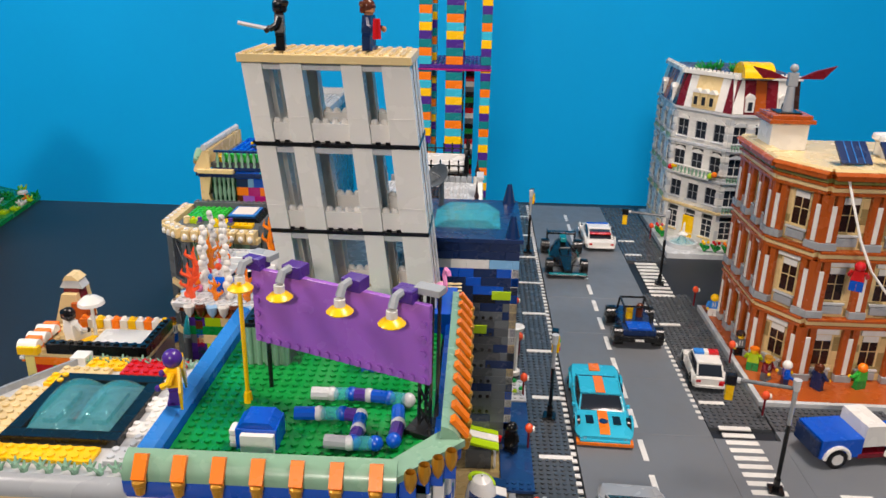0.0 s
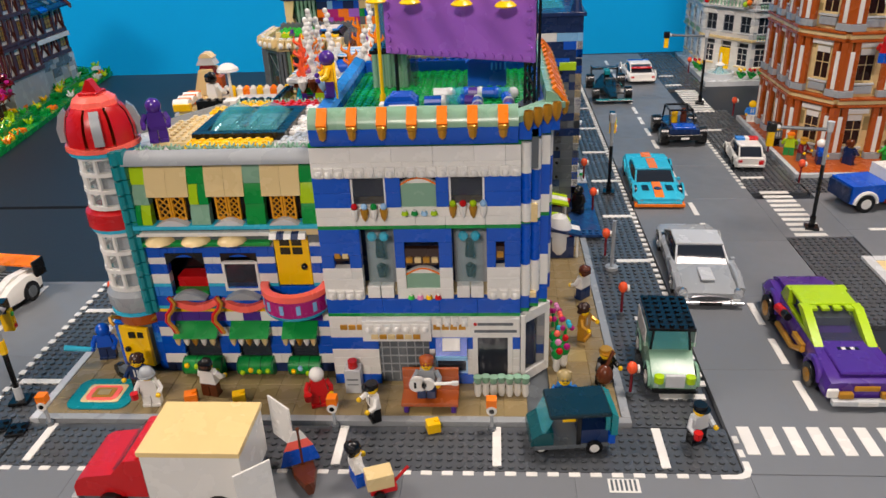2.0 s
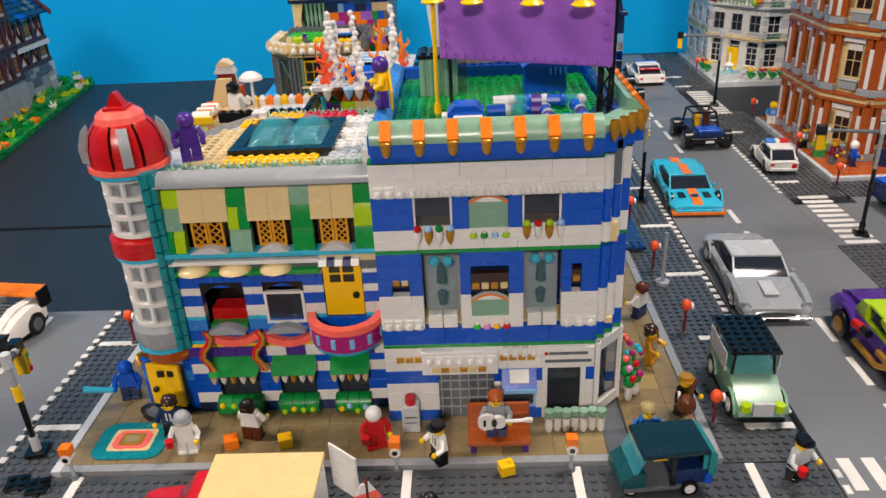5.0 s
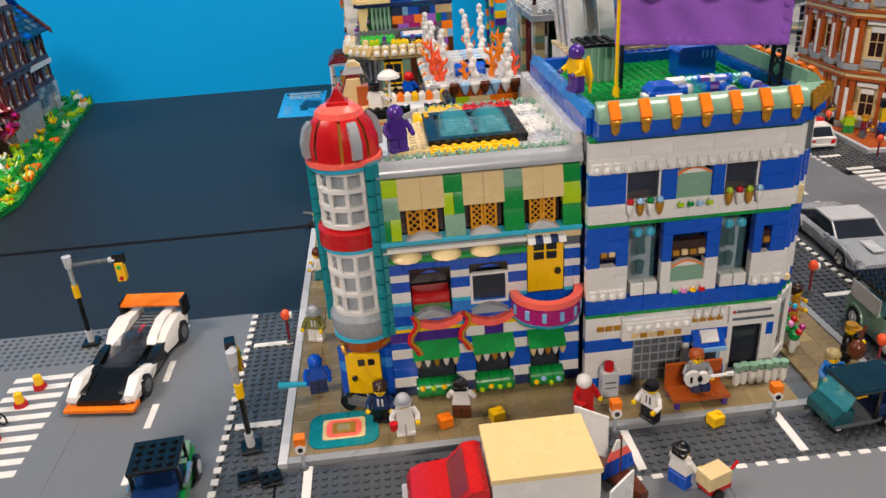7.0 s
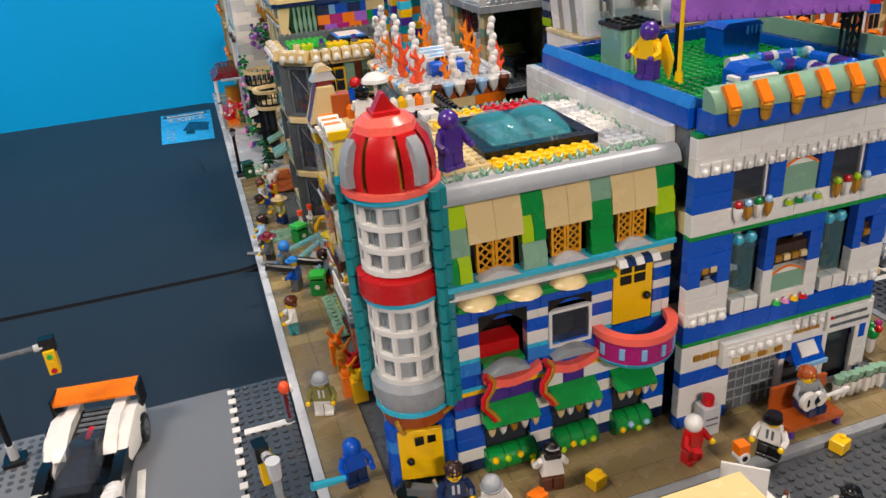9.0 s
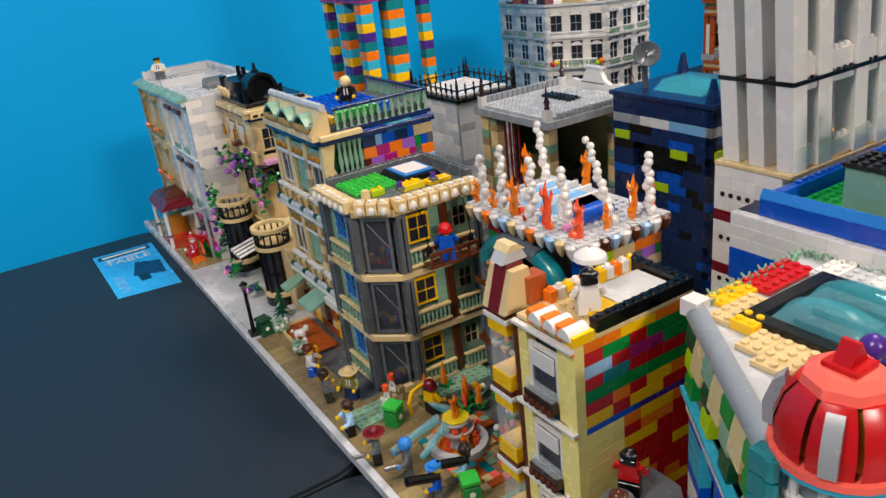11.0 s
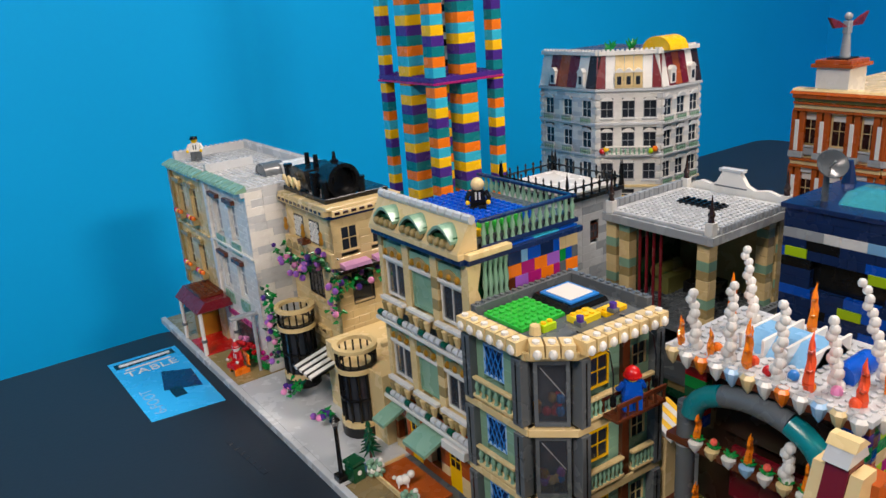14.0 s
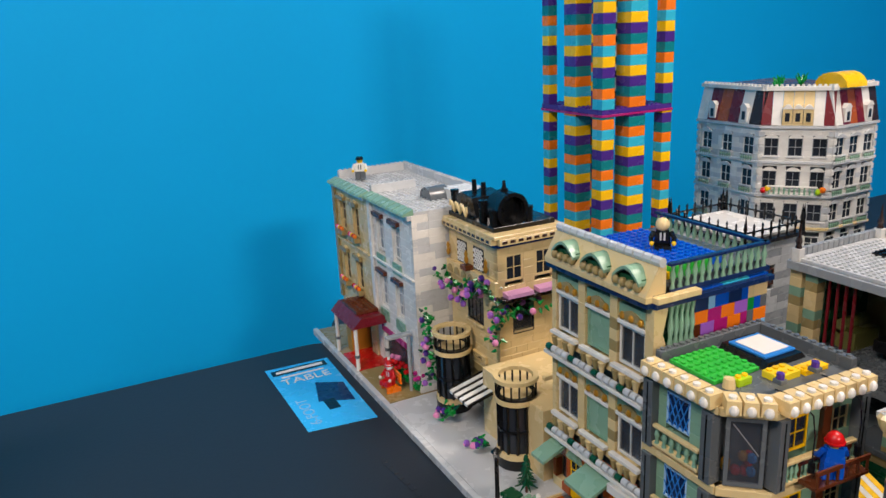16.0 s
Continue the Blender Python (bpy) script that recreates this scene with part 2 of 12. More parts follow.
# ---------------------------------------------------------------- room
def room_paint(name, col, rough):
    m = bpy.data.materials.new(name)
    m.use_nodes = True
    nt, b = m.node_tree, m.node_tree.nodes["Principled BSDF"]
    tc = nt.nodes.new("ShaderNodeTexCoord")
    n1, n2 = nt.nodes.new("ShaderNodeTexNoise"), nt.nodes.new("ShaderNodeTexNoise")
    n1.inputs["Scale"].default_value, n2.inputs["Scale"].default_value = 2.5, 180
    for n in (n1, n2):
        nt.links.new(tc.outputs["Object"], n.inputs["Vector"])
    mr = nt.nodes.new("ShaderNodeMapRange")
    mr.inputs["To Min"].default_value, mr.inputs["To Max"].default_value = 0.94, 1.06
    nt.links.new(n1.outputs["Fac"], mr.inputs["Value"])
    hsv = nt.nodes.new("ShaderNodeHueSaturation")
    hsv.inputs["Color"].default_value = col
    nt.links.new(mr.outputs[0], hsv.inputs["Value"])
    nt.links.new(hsv.outputs[0], b.inputs["Base Color"])
    b.inputs["Roughness"].default_value = rough
    bp = nt.nodes.new("ShaderNodeBump")
    bp.inputs["Strength"].default_value, bp.inputs["Distance"].default_value = 0.12, 0.001
    nt.links.new(n2.outputs["Fac"], bp.inputs["Height"])
    nt.links.new(bp.outputs[0], b.inputs["Normal"])
    return m


MAT["wallblue"] = room_paint("blue_wall_paint", (0.002, 0.40, 0.84, 1), 0.6)
MAT["wallblue"].node_tree.nodes["Principled BSDF"].inputs["Specular IOR Level"].default_value = 0.12
# for the unseen ceiling and south wall; grey keeps their bounce low
MAT["ceil"] = room_paint("grey_ceiling_paint", (0.28, 0.28, 0.28, 1), 0.9)
MAT["carpet"] = room_paint("dark_floor", (0.05, 0.05, 0.055, 1), 0.9)
MAT["tabletop"] = room_paint("charcoal_table_plastic", (0.013, 0.017, 0.024, 1), 0.5)


def structure(name, g, label):
    return tagged(new(name, g.mesh(name)), label, name.split("_")[0], "", "structure")


X0, X1, Y0, Y1, ZF, ZC = -3.2, 3.2, -3.0, 2.25, -0.74, 1.95
structure("wall_north", Geo("wallblue").box(X0 - 0.1, X1 + 0.1, Y1, Y1 + 0.1, ZF, ZC), "satin bright blue painted wall behind the tables")
structure("wall_east", Geo("wallblue").box(X1, X1 + 0.1, Y0, Y1, ZF, ZC), "satin bright blue painted wall beside the tables")
structure("wall_west", Geo("wallblue").box(X0 - 0.1, X0, Y0, Y1, ZF, ZC), "satin bright blue painted wall across the room")
structure("wall_south", Geo("ceil").box(X0 - 0.1, X1 + 0.1, Y0 - 0.1, Y0, ZF, ZC), "grey painted wall behind the camera")
structure("ceiling", Geo("ceil").box(X0 - 0.1, X1 + 0.1, Y0 - 0.1, Y1 + 0.1, ZC, ZC + 0.1), "plain grey room ceiling")
structure("floor", Geo("carpet").box(X0 - 0.1, X1 + 0.1, Y0 - 0.1, Y1 + 0.1, ZF - 0.1, ZF), "dark carpet under the folding tables")


def rounded(x0, x1, y0, y1, r, n=8):
    pts = []
    for cx, cy, a in ((x1 - r, y1 - r, 0), (x0 + r, y1 - r, 90), (x0 + r, y0 + r, 180), (x1 - r, y0 + r, 270)):
        pts += [(cx + r * math.cos(radians(a + 90 * i / n)), cy + r * math.sin(radians(a + 90 * i / n))) for i in range(n + 1)]
    return pts


def folding_table(x0, x1, y0, y1):
    t = thing("folding_table", "charcoal moulded plastic folding table with rounded corners", "table", (x0 + x1) / 2, (y0 + y1) / 2, ZF, 0, "tables under the city")
    g = Geo("tabletop").prism(rounded(x0, x1, y0, y1, 0.06), -0.04, -0.004)
    g.prism(rounded(x0 + 0.003, x1 - 0.003, y0 + 0.003, y1 - 0.003, 0.057), -0.004, 0.0)
    part("tabletop", g, t)
    for x in (x0 + 0.15, x1 - 0.15):
        for y, d in ((y0, 0.06), (y1, -0.06)):
            part("leg", Geo("dkgrey").tube([(x, y + 1.6 * d, -0.04), (x, y + d, ZF + 0.014)], 0.014), t, "grey steel leg")
    return t


folding_table(-1.83, 0.045, 0.739, 1.592)
folding_table(-1.83, 0.045, -0.14, 0.735)
folding_table(0.052, 1.84, 0.90, 1.70)
folding_table(0.052, 1.84, 0.06, 0.894)
folding_table(0.052, 1.84, -0.79, 0.054)

# ---------------------------------------------------------------- streets
ZR = 0.0064                                           # top of the road plates
KX0, KX1 = 0.012, 0.524                               # the city block between its kerbs
road = tagged(thing("road", "dark grey toy road plates with white markings", "road"), kind="structure")


def marks(name, boxes, col="white", z=ZR):
    for x0, x1, y0, y1 in boxes:
        part(name, Geo(col).cbox(x0, x1, y0, y1, z - 0.001, z + 0.0006, None, 0.0002), road)


def plates(x0, x1, y0, y1):
    """Road plates of 16 studs, each a piece."""
    nx, ny = max(1, round((x1 - x0) / 0.128)), max(1, round((y1 - y0) / 0.128))
    for i in range(nx):
        for j in range(ny):
            a, b = x0 + (x1 - x0) * i / nx, y0 + (y1 - y0) * j / ny
            piece(road, "road_plate", a, b, 0.0, (x1 - x0) / nx, (y1 - y0) / ny, ZR, "road")


plates(0.5985, 0.764, 0.1910, 1.655)                   # long street
plates(-0.304, -0.036, 0.1910, 0.497)                  # street beside the corner tower
plates(-0.304, 0.86, -0.25, 0.1905)                    # street before the corner
plates(0.844, 1.40, 0.50, 0.74)                       # side street
plates(0.764, 0.844, 0.60, 0.72)


def footway(x0, x1, y0, y1, name="pavement"):
    nx, ny = round((x1 - x0) / S), round((y1 - y0) / S)
    ob = tagged(thing(name, "dark grey studded strip of road plates beside the kerb", "pavement", x0, y0), kind="structure")
    part("plate", Geo("stud").box(x0, x1, y0, y1, 0, ZR - 0.0012), ob)
    s = part("stud_field", Geo("stud").studs(x0 + ((x1 - x0) - nx * S) / 2, y0, ZR - 0.0014, nx, ny), ob)
    s["kind"] = "stuff"
    return ob


footway(0.5245, 0.592, 0.29, 1.655)
footway(0.766, 0.842, 0.745, 1.15)
footway(0.766, 0.842, 1.31, 1.655)
footway(0.766, 0.842, 0.40, 0.60)
footway(-0.034, 0.0105, 0.1920, 0.497)
footway(0.0125, 0.5975, 0.1920, 0.2435)
footway(0.5245, 0.592, 0.2450, 0.2890)
footway(0.845, 1.0, 0.742, 0.80)
footway(0.846, 1.2, 0.42, 0.498)
plot = tagged(thing("building_plot", "bare tan base plate with a pale grey kerb", "pavement", 0.84, 0.40), kind="structure")
part("plate", Geo("tan").cbox(0.8380, 1.05, 0.25, 0.5300, ZR + 0.0002, ZR + 0.0034), plot)
part("kerb", Geo("ltgrey").cbox(0.8270, 0.8378, 0.25, 0.5410, ZR + 0.0002, ZR + 0.0040).cbox(0.8380, 1.05, 0.5302, 0.5410, ZR + 0.0002, ZR + 0.0040), plot)
footway(-0.30, -0.18, 0.43, 0.497)

# kerb dots, lane dashes, cross lines, zebra crossings
marks("kerb_dot", [(0.5905, 0.5965, y, y + 0.0065) for y in [0.30 + 0.0133 * i for i in range(102)]])
marks("kerb_dot", [(0.758, 0.764, y, y + 0.0065) for y in [0.76 + 0.0133 * i for i in range(26)]])
marks("kerb_dot", [(-0.039, -0.033, y, y + 0.0065) for y in [0.22 + 0.0133 * i for i in range(21)]])
marks("kerb_dot", [(x, x + 0.0085, 0.1855, 0.1900) for x in [0.02 + 0.0160 * i for i in range(35)]])
marks("kerb_dot", [(0.5995, 0.6040, y, y + 0.0085) for y in (0.2090, 0.2250)])
part("kerb_corner", Geo("white").prism([(0.580, 0.1850), (0.594, 0.1850), (0.601, 0.1875), (0.6045, 0.1945), (0.6045, 0.2040), (0.5995, 0.2040), (0.5995, 0.1955), (0.597, 0.1915), (0.592, 0.1895), (0.580, 0.1895)], ZR - 0.001, ZR + 0.0006), road, "white rounded corner line")
manhole = part("drain_cover", Geo("white").cbox(0.496, 0.519, 0.1700, 0.1840, ZR - 0.001, ZR + 0.0006), road, "white barred drain cover")
for k in range(6):
    part("slot", Geo("dkgrey").box(0.4978 + k * 0.0034, 0.4995 + k * 0.0034, 0.1715, 0.1825, ZR + 0.0004, ZR + 0.0009), manhole)
marks("lane_dash", [(0.6720, 0.6785, y, y + 0.0415) for y in [0.266 + 0.0671 * i for i in range(20)]])
marks("lane_dash", [(-0.1095, -0.1035, y, y + 0.034) for y in [0.245, 0.314, 0.383, 0.452]])
marks("lane_dash", [(x, x + 0.034, 0.617, 0.623) for x in [0.87 + 0.064 * i for i in range(6)]])
marks("cross_line", [(0.5535, 0.592, y - 0.0035, y + 0.0035) for y in [0.284 + 0.128 * i for i in range(11)]])
marks("cross_line", [(0.768, 0.80, y - 0.0035, y + 0.0035) for y in (1.03, 0.80, 1.34, 1.42)])
marks("cross_line", [(-0.03, 0.009, y - 0.0035, y + 0.0035) for y in (0.302, 0.43)])
marks("cross_line", [(x - 0.0035, x + 0.0035, 0.1960, 0.242) for x in (0.036, 0.162, 0.288, 0.414, 0.542)])
marks("zebra_stripe", [(0.777, 0.815, y, y + 0.0080) for y in [0.602 + 0.0152 * i for i in range(10)]])
marks("zebra_stripe", [(0.778, 0.818, y, y + 0.0080) for y in [1.140 + 0.0165 * i for i in range(10)]])
marks("zebra_stripe", [(x, x + 0.0098, 0.2120, 0.2450) for x in [0.6065 + 0.0182 * i for i in range(8)]])
marks("zebra_stripe", [(-0.255, -0.20, y, y + 0.0075) for y in [0.27 + 0.0152 * i for i in range(10)]])

# kerb and baseplates of the block
pave = tagged(thing("pavement", "tan tiled walk with a pale grey kerb round the block", "pavement", KX0, 0.245), kind="structure")
part("kerb", Geo("ltgrey").cbox(KX0, KX0 + 0.0075, 0.2445, 1.626, 0, 0.0098), pave, "pale grey tile kerb")
part("kerb", Geo("kerbgrey").cbox(KX0 + 0.0077, KX1, 0.2445, 0.252, 0, 0.0098).cbox(KX1 - 0.0075, KX1, 0.2522, 1.626, 0, 0.0098), pave, "grey tile kerb")
part("base", Geo("dkgrey").box(KX0 + 0.0075, KX1 - 0.0075, 0.252, 1.626, 0, 0.0062), pave)
rp = random.Random(4)
for x0, x1, y0, y1 in ((KX0 + 0.008, 0.44, 0.2525, 0.3165), (KX0 + 0.008, 0.0605, 0.3165, 1.03), (0.46, KX1 - 0.008, 0.2525, 1.55), (0.0605, 0.1245, 0.5405, 0.82)):
    nx, ny = round((x1 - x0) / 0.020), round((y1 - y0) / 0.020)
    for i in range(nx):
        for j in range(ny):
            g = rp.random()
            piece(pave, "tile", x0 + i * (x1 - x0) / nx, y0 + j * (y1 - y0) / ny, 0.0062, (x1 - x0) / nx, (y1 - y0) / ny, 0.0032, "dktan" if g < 0.06 else "paving")
part("slab", Geo("ltgrey").cbox(KX0 + 0.0078, 0.12, 1.035, 1.315, 0.006, 0.0096), pave, "smooth white tiled forecourt")
part("slab", Geo("dktan").cbox(KX0 + 0.0078, 0.10, 1.318, 1.62, 0.006, 0.0096), pave, "reddish tiled forecourt")

# ---------------------------------------------------------------- corner house
def bands(parent, axis, u0, u1, face, rows, holes=(), depth=S, seed=1, lens=(2, 3, 4, 4)):
    """rows: (z0, z1, courses, colour or colours to choose from)."""
    rnd = random.Random(seed)
    for z0, z1, n, col in rows:
        cols = col if isinstance(col, (list, tuple)) else [col]
        brickwork(parent, axis, u0, u1, face, z0, n, lambda r, u: rnd.choice(cols), holes, depth, (z1 - z0) / n, rnd, lens)


def pane(parent, x0, x1, z0, z1, y, frame_col="white", glass="glass", bars=(1, 1), axis="x", t=0.0016, name="window"):
    """A window: frame, glazing and bars; axis: the way it runs."""
    w = part(name, ring_frame(x0, x1, z0, z1, y, t, frame_col, bars, axis), parent)
    g = Geo(glass)
    if axis == "x":
        g.box(x0 + t * 0.5, x1 - t * 0.5, y + 0.0012, y + 0.0020, z0 + t * 0.5, z1 - t * 0.5)
    else:
        g.box(y + 0.0012, y + 0.0020, x0 + t * 0.5, x1 - t * 0.5, z0 + t * 0.5, z1 - t * 0.5)
    part("pane", g, w)
    return w


def ring_frame(x0, x1, z0, z1, y, t, col, bars, axis):
    g = Geo(col)
    b = g.box if axis == "x" else (lambda a0, a1, b0, b1, c0, c1: g.box(b0, b1, a0, a1, c0, c1))
    b(x0, x1, y, y + 0.003, z0, z0 + t)
    b(x0, x1, y, y + 0.003, z1 - t, z1)
    b(x0, x0 + t, y, y + 0.003, z0 + t, z1 - t)
    b(x1 - t, x1, y, y + 0.003, z0 + t, z1 - t)
    for i in range(1, bars[0]):
        u = x0 + (x1 - x0) * i / bars[0]
        b(u - 0.0005, u + 0.0005, y + 0.0004, y + 0.0026, z0 + t, z1 - t)
    for i in range(1, bars[1]):
        u = z0 + (z1 - z0) * i / bars[1]
        b(x0 + t, x1 - t, y + 0.0005, y + 0.0025, u - 0.0005, u + 0.0005)
    return g


def bumps(parent, x0, x1, y, z, n, col, r=0.0034, name="scallop"):
    """A row of round-ended slopes under a cornice."""
    for i in range(n):
        x = x0 + (x1 - x0) * (i + 0.5) / n
        g = Geo(col).cbox(x - r, x + r, y - 0.0018, y + 0.002, z, z + 0.0085)
        g.ball(x, y - 0.0014, z + 0.003, r * 0.92, 8, 5)
        part(name, g, parent)



class Face:
    """One side of a building from p to q, its outside to the right. Places on it: u along, y outwards negative, z up."""

    def __init__(self, parent, p, q):
        self.parent, self.p, self.q = parent, Vector((*p, 0)), Vector((*q, 0))
        d = self.q - self.p
        self.w, self.a = d.length, math.atan2(d.y, d.x)
        self.m = Matrix.Translation(self.p) @ pose(0, 0, 0, 0, 0, math.degrees(self.a))

    def put(self, name, g, label="", parent=None):
        return part(name, g.moved(self.m), parent or self.parent, label)

    def box(self, name, u0, u1, y0, y1, z0, z1, col, label="", parent=None):
        return self.put(name, Geo(col).cbox(u0, u1, y0, y1, z0, z1), label, parent)

    def wall(self, z0, z1, n, cols, holes=(), depth=S, seed=1, lens=(2, 3, 4, 2), u0=0.0, u1=None, y=0.0, name="brick"):
        rnd = random.Random(seed)
        cols = [cols] if isinstance(cols, str) else cols
        h = (z1 - z0) / n
        for r in range(n):
            z = z0 + r * h
            spans = [(u0, self.w if u1 is None else u1)]
            for a, b, c, d in holes:
                if c < z + h * 0.6 and d > z + h * 0.4:
                    spans = [s for p, q in spans for s in ((p, min(q, a)), (max(p, b), q)) if s[1] - s[0] > 0.0015]
            for a, b in spans:
                u = a
                while u < b - 0.001:
                    l = rnd.choice(lens) * S
                    if b - (u + l) < 0.6 * S:
                        l = b - u
                    at = self.m @ Vector((u, y, z))
                    ob = piece(self.parent, name, at.x, at.y, z, l, depth, h, rnd.choice(cols))
                    ob.rotation_euler.z = self.a
                    u += l

    def window(self, u0, u1, z0, z1, frame_col="white", glass="glass", bars=(2, 2), y=0.002, sill=None, t=0.0014):
        w = self.put("window", ring_frame(u0, u1, z0, z1, y, t, frame_col, bars, "x"))
        self.put("pane", Geo(glass).box(u0 + t * 0.5, u1 - t * 0.5, y + 0.0011, y + 0.0019, z0 + t * 0.5, z1 - t * 0.5), "", w)
        if sill:
            self.put("sill", Geo(sill).cbox(u0 - 0.002, u1 + 0.002, -0.004, y - 0.0002, z0 - 0.0028, z0 - 0.0002), "", w)
        return w

    def ledge(self, z0, z1, out, col, name="ledge", u0=0.0, u1=None, label=""):
        return self.put(name, Geo(col).cbox(u0 - 0.001, (self.w if u1 is None else u1) + 0.001, -out, -0.0002, z0, z1), label)

    def balusters(self, u0, u1, z0, z1, col, n, out=0.006, rail="tan"):
        b = self.put("balustrade", Geo(rail).cbox(u0, u1, -out - 0.002, -out + 0.003, z1 - 0.0025, z1).cbox(u0, u1, -out - 0.002, -0.0003, z0 - 0.0028, z0))
        for i in range(n):
            u = u0 + (u1 - u0) * (i + 0.5) / n
            r = min(0.0026, (u1 - u0) / n * 0.4)
            zz = z1 - 0.0025 - z0
            self.put("baluster", Geo(col).spin(u, -out, [(r * 0.9, z0), (r * 0.5, z0 + zz * 0.25), (r, z0 + zz * 0.55), (r * 0.45, z0 + zz * 0.85), (r * 0.8, z0 + zz)], 7), "", b)
        return b

    def arch(self, u0, u1, z, rise, col, y0=-0.003, y1=0.001, name="arch"):
        n = 10
        return self.put(name, Geo(col).slab([(u0 + (u1 - u0) * i / n, z + rise * math.sin(math.pi * i / n)) for i in range(n + 1)], y0, y1))


corner = thing("corner_house", "blue, white and green three-storey toy brick house on the corner", "house", 0.27, 0.31, 0.0062)
# blue half
XL, XR, YF = 0.2705, 0.4345, 0.297
top_holes = [(0.300, 0.328, 0.179, 0.206), (0.340, 0.368, 0.179, 0.206), (0.378, 0.406, 0.179, 0.206)]
mid_holes = [(0.304, 0.332, 0.098, 0.158), (0.340, 0.368, 0.104, 0.143), (0.379, 0.407, 0.098, 0.158), (0.281, 0.294, 0.132, 0.142), (0.4145, 0.4215, 0.132, 0.144)]
low_holes = [(0.312, 0.356, 0.0095, 0.058), (0.361, 0.389, 0.020, 0.044), (0.394, 0.428, 0.0095, 0.062)]
ROWS_BLUE = [(0.0095, 0.0195, 1, "blue"), (0.0195, 0.046, 3, "white"), (0.046, 0.058, 1, "blue"), (0.058, 0.0792, 2, "white"), (0.0792, 0.0824, 1, "green"),
             (0.0824, 0.0965, 1, "blue"), (0.0965, 0.1258, 3, "white"), (0.1258, 0.1610, 3, "blue"), (0.1610, 0.1642, 1, "green"), (0.1642, 0.1800, 2, "white"),
             (0.1800, 0.2055, 2, "blue"), (0.2055, 0.2305, 2, "white"), (0.2305, 0.2337, 1, "green")]
bands(corner, "x", XL, XR, YF, ROWS_BLUE, top_holes + mid_holes + low_holes, S, 3, (3, 4, 6, 4))
for i in range(3):                                     # stepped corner
    x = XR + 0.0002 + i * S
    for z0, z1, n, col in ROWS_BLUE[4:]:
        piece(corner, "brick", x, YF + (i + 1) * S, z0, S - 0.0004, S, z1 - z0, col)
        if i < 2 and n > 1:
            part("rib", Geo(col).cyl(x + 0.0040, YF + (i + 1) * S + 0.0002, z0, z1 - 0.0003, 0.0041, None, 12), corner)
bands(corner, "y", YF + 4 * S, 0.535, 0.4502, ROWS_BLUE[4:], (), S, 5, (2, 3, 2))
for k in range(6):                                     # ribs of the side wall
    y = 0.345 + k * 0.032
    for z0, z1, n, col in ROWS_BLUE[5:12]:
        part("rib", Geo(col).cyl(0.4582, y, z0, z1 - 0.0002, 0.0038, None, 8), corner)
bands(corner, "y", 0.322, 0.5345, XL - 0.0062, [(0.1800, 0.2055, 2, "blue"), (0.2055, 0.2337, 3, "white")], (), S, 8, (3, 4, 6))
# solid block; its dark blue stands for unlit rooms
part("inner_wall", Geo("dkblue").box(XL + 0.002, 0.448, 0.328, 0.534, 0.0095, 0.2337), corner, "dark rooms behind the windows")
part("floor_slab", Geo("tan").box(XL + 0.002, 0.448, 0.3055, 0.3275, 0.0925, 0.0975), corner)
part("floor_slab", Geo("tan").box(XL + 0.002, 0.448, 0.3055, 0.3275, 0.1625, 0.1775), corner)
part("floor_slab", Geo("dkgrey").box(XL + 0.002, 0.448, 0.3055, 0.3275, 0.208, 0.2335), corner)
bumps(corner, XL + 0.002, XR, YF, 0.2057, 20, "white")
bumps(corner, XL + 0.002, 0.3035, YF, 0.0967, 4, "white")
bumps(corner, 0.4075, XR, YF, 0.0967, 3, "white")
bumps(corner, 0.302, 0.358, YF - 0.006, 0.0675, 7, "white")
for x0, x1 in ((0.300, 0.328), (0.378, 0.406)):
    pane(corner, x0, x1, 0.180, 0.2055, YF + 0.003, "white", "smoke")
# panel between the windows with a curved white and orange head
def curved_panel(x0, x1, z0, z1):
    p = part("panel", Geo("sand").cbox(x0, x1, YF + 0.002, YF + 0.0078, z0, z1 - 0.006), corner, "sand green panel")
    n = 10
    pts = [(x0 + (x1 - x0) * i / n, z1 - 0.006 + 0.0055 * math.sin(math.pi * i / n)) for i in range(n + 1)]
    part("head", Geo("white").slab(pts, YF + 0.003, YF + 0.0075), p)
    part("trim", Geo("orange").tube([(a, YF + 0.0026, b - 0.001) for a, b in pts], 0.0008, 5), p, "orange trim")
curved_panel(0.340, 0.368, 0.179, 0.2055)
curved_panel(0.340, 0.368, 0.104, 0.1255)
def flower_row(parent, x0, x1, y, z, cols, cups):
    n = len(cols)
    for i, c in enumerate(cols):
        x = x0 + (x1 - x0) * (i + 0.5) / n
        if cups:
            cup = part("cup", Geo(cups[i % len(cups)]).spin(x, y, [(0.0003, z - 0.011), (0.0022, z - 0.008), (0.0033, z - 0.002), (0.0030, z)], 8), parent)
            part("bloom", Geo(c).ball(x, y, z + 0.0018, 0.0029, 8, 5), cup)
        else:
            part("bloom", Geo(c).cyl(x, y, z, z + 0.003, 0.003, 0.0022, 6).cyl(x, y, z + 0.003, z + 0.0042, 0.0013, None, 6, "white"), parent)
flower_row(corner, 0.299, 0.330, YF - 0.003, 0.1805, ["red", "ltsky", "green", "ltsky"], ["white", "gold"])
flower_row(corner, 0.377, 0.409, YF - 0.003, 0.1825, ["lime", "red", "lime", "ltsky"], ["gold", "white"])
flower_row(corner, 0.339, 0.370, YF - 0.003, 0.175, ["lime", "green", "ltsky", "lime"], None)
flower_row(corner, 0.340, 0.370, YF - 0.003, 0.0985, ["bright", "pink", "yellow", "red"], None)
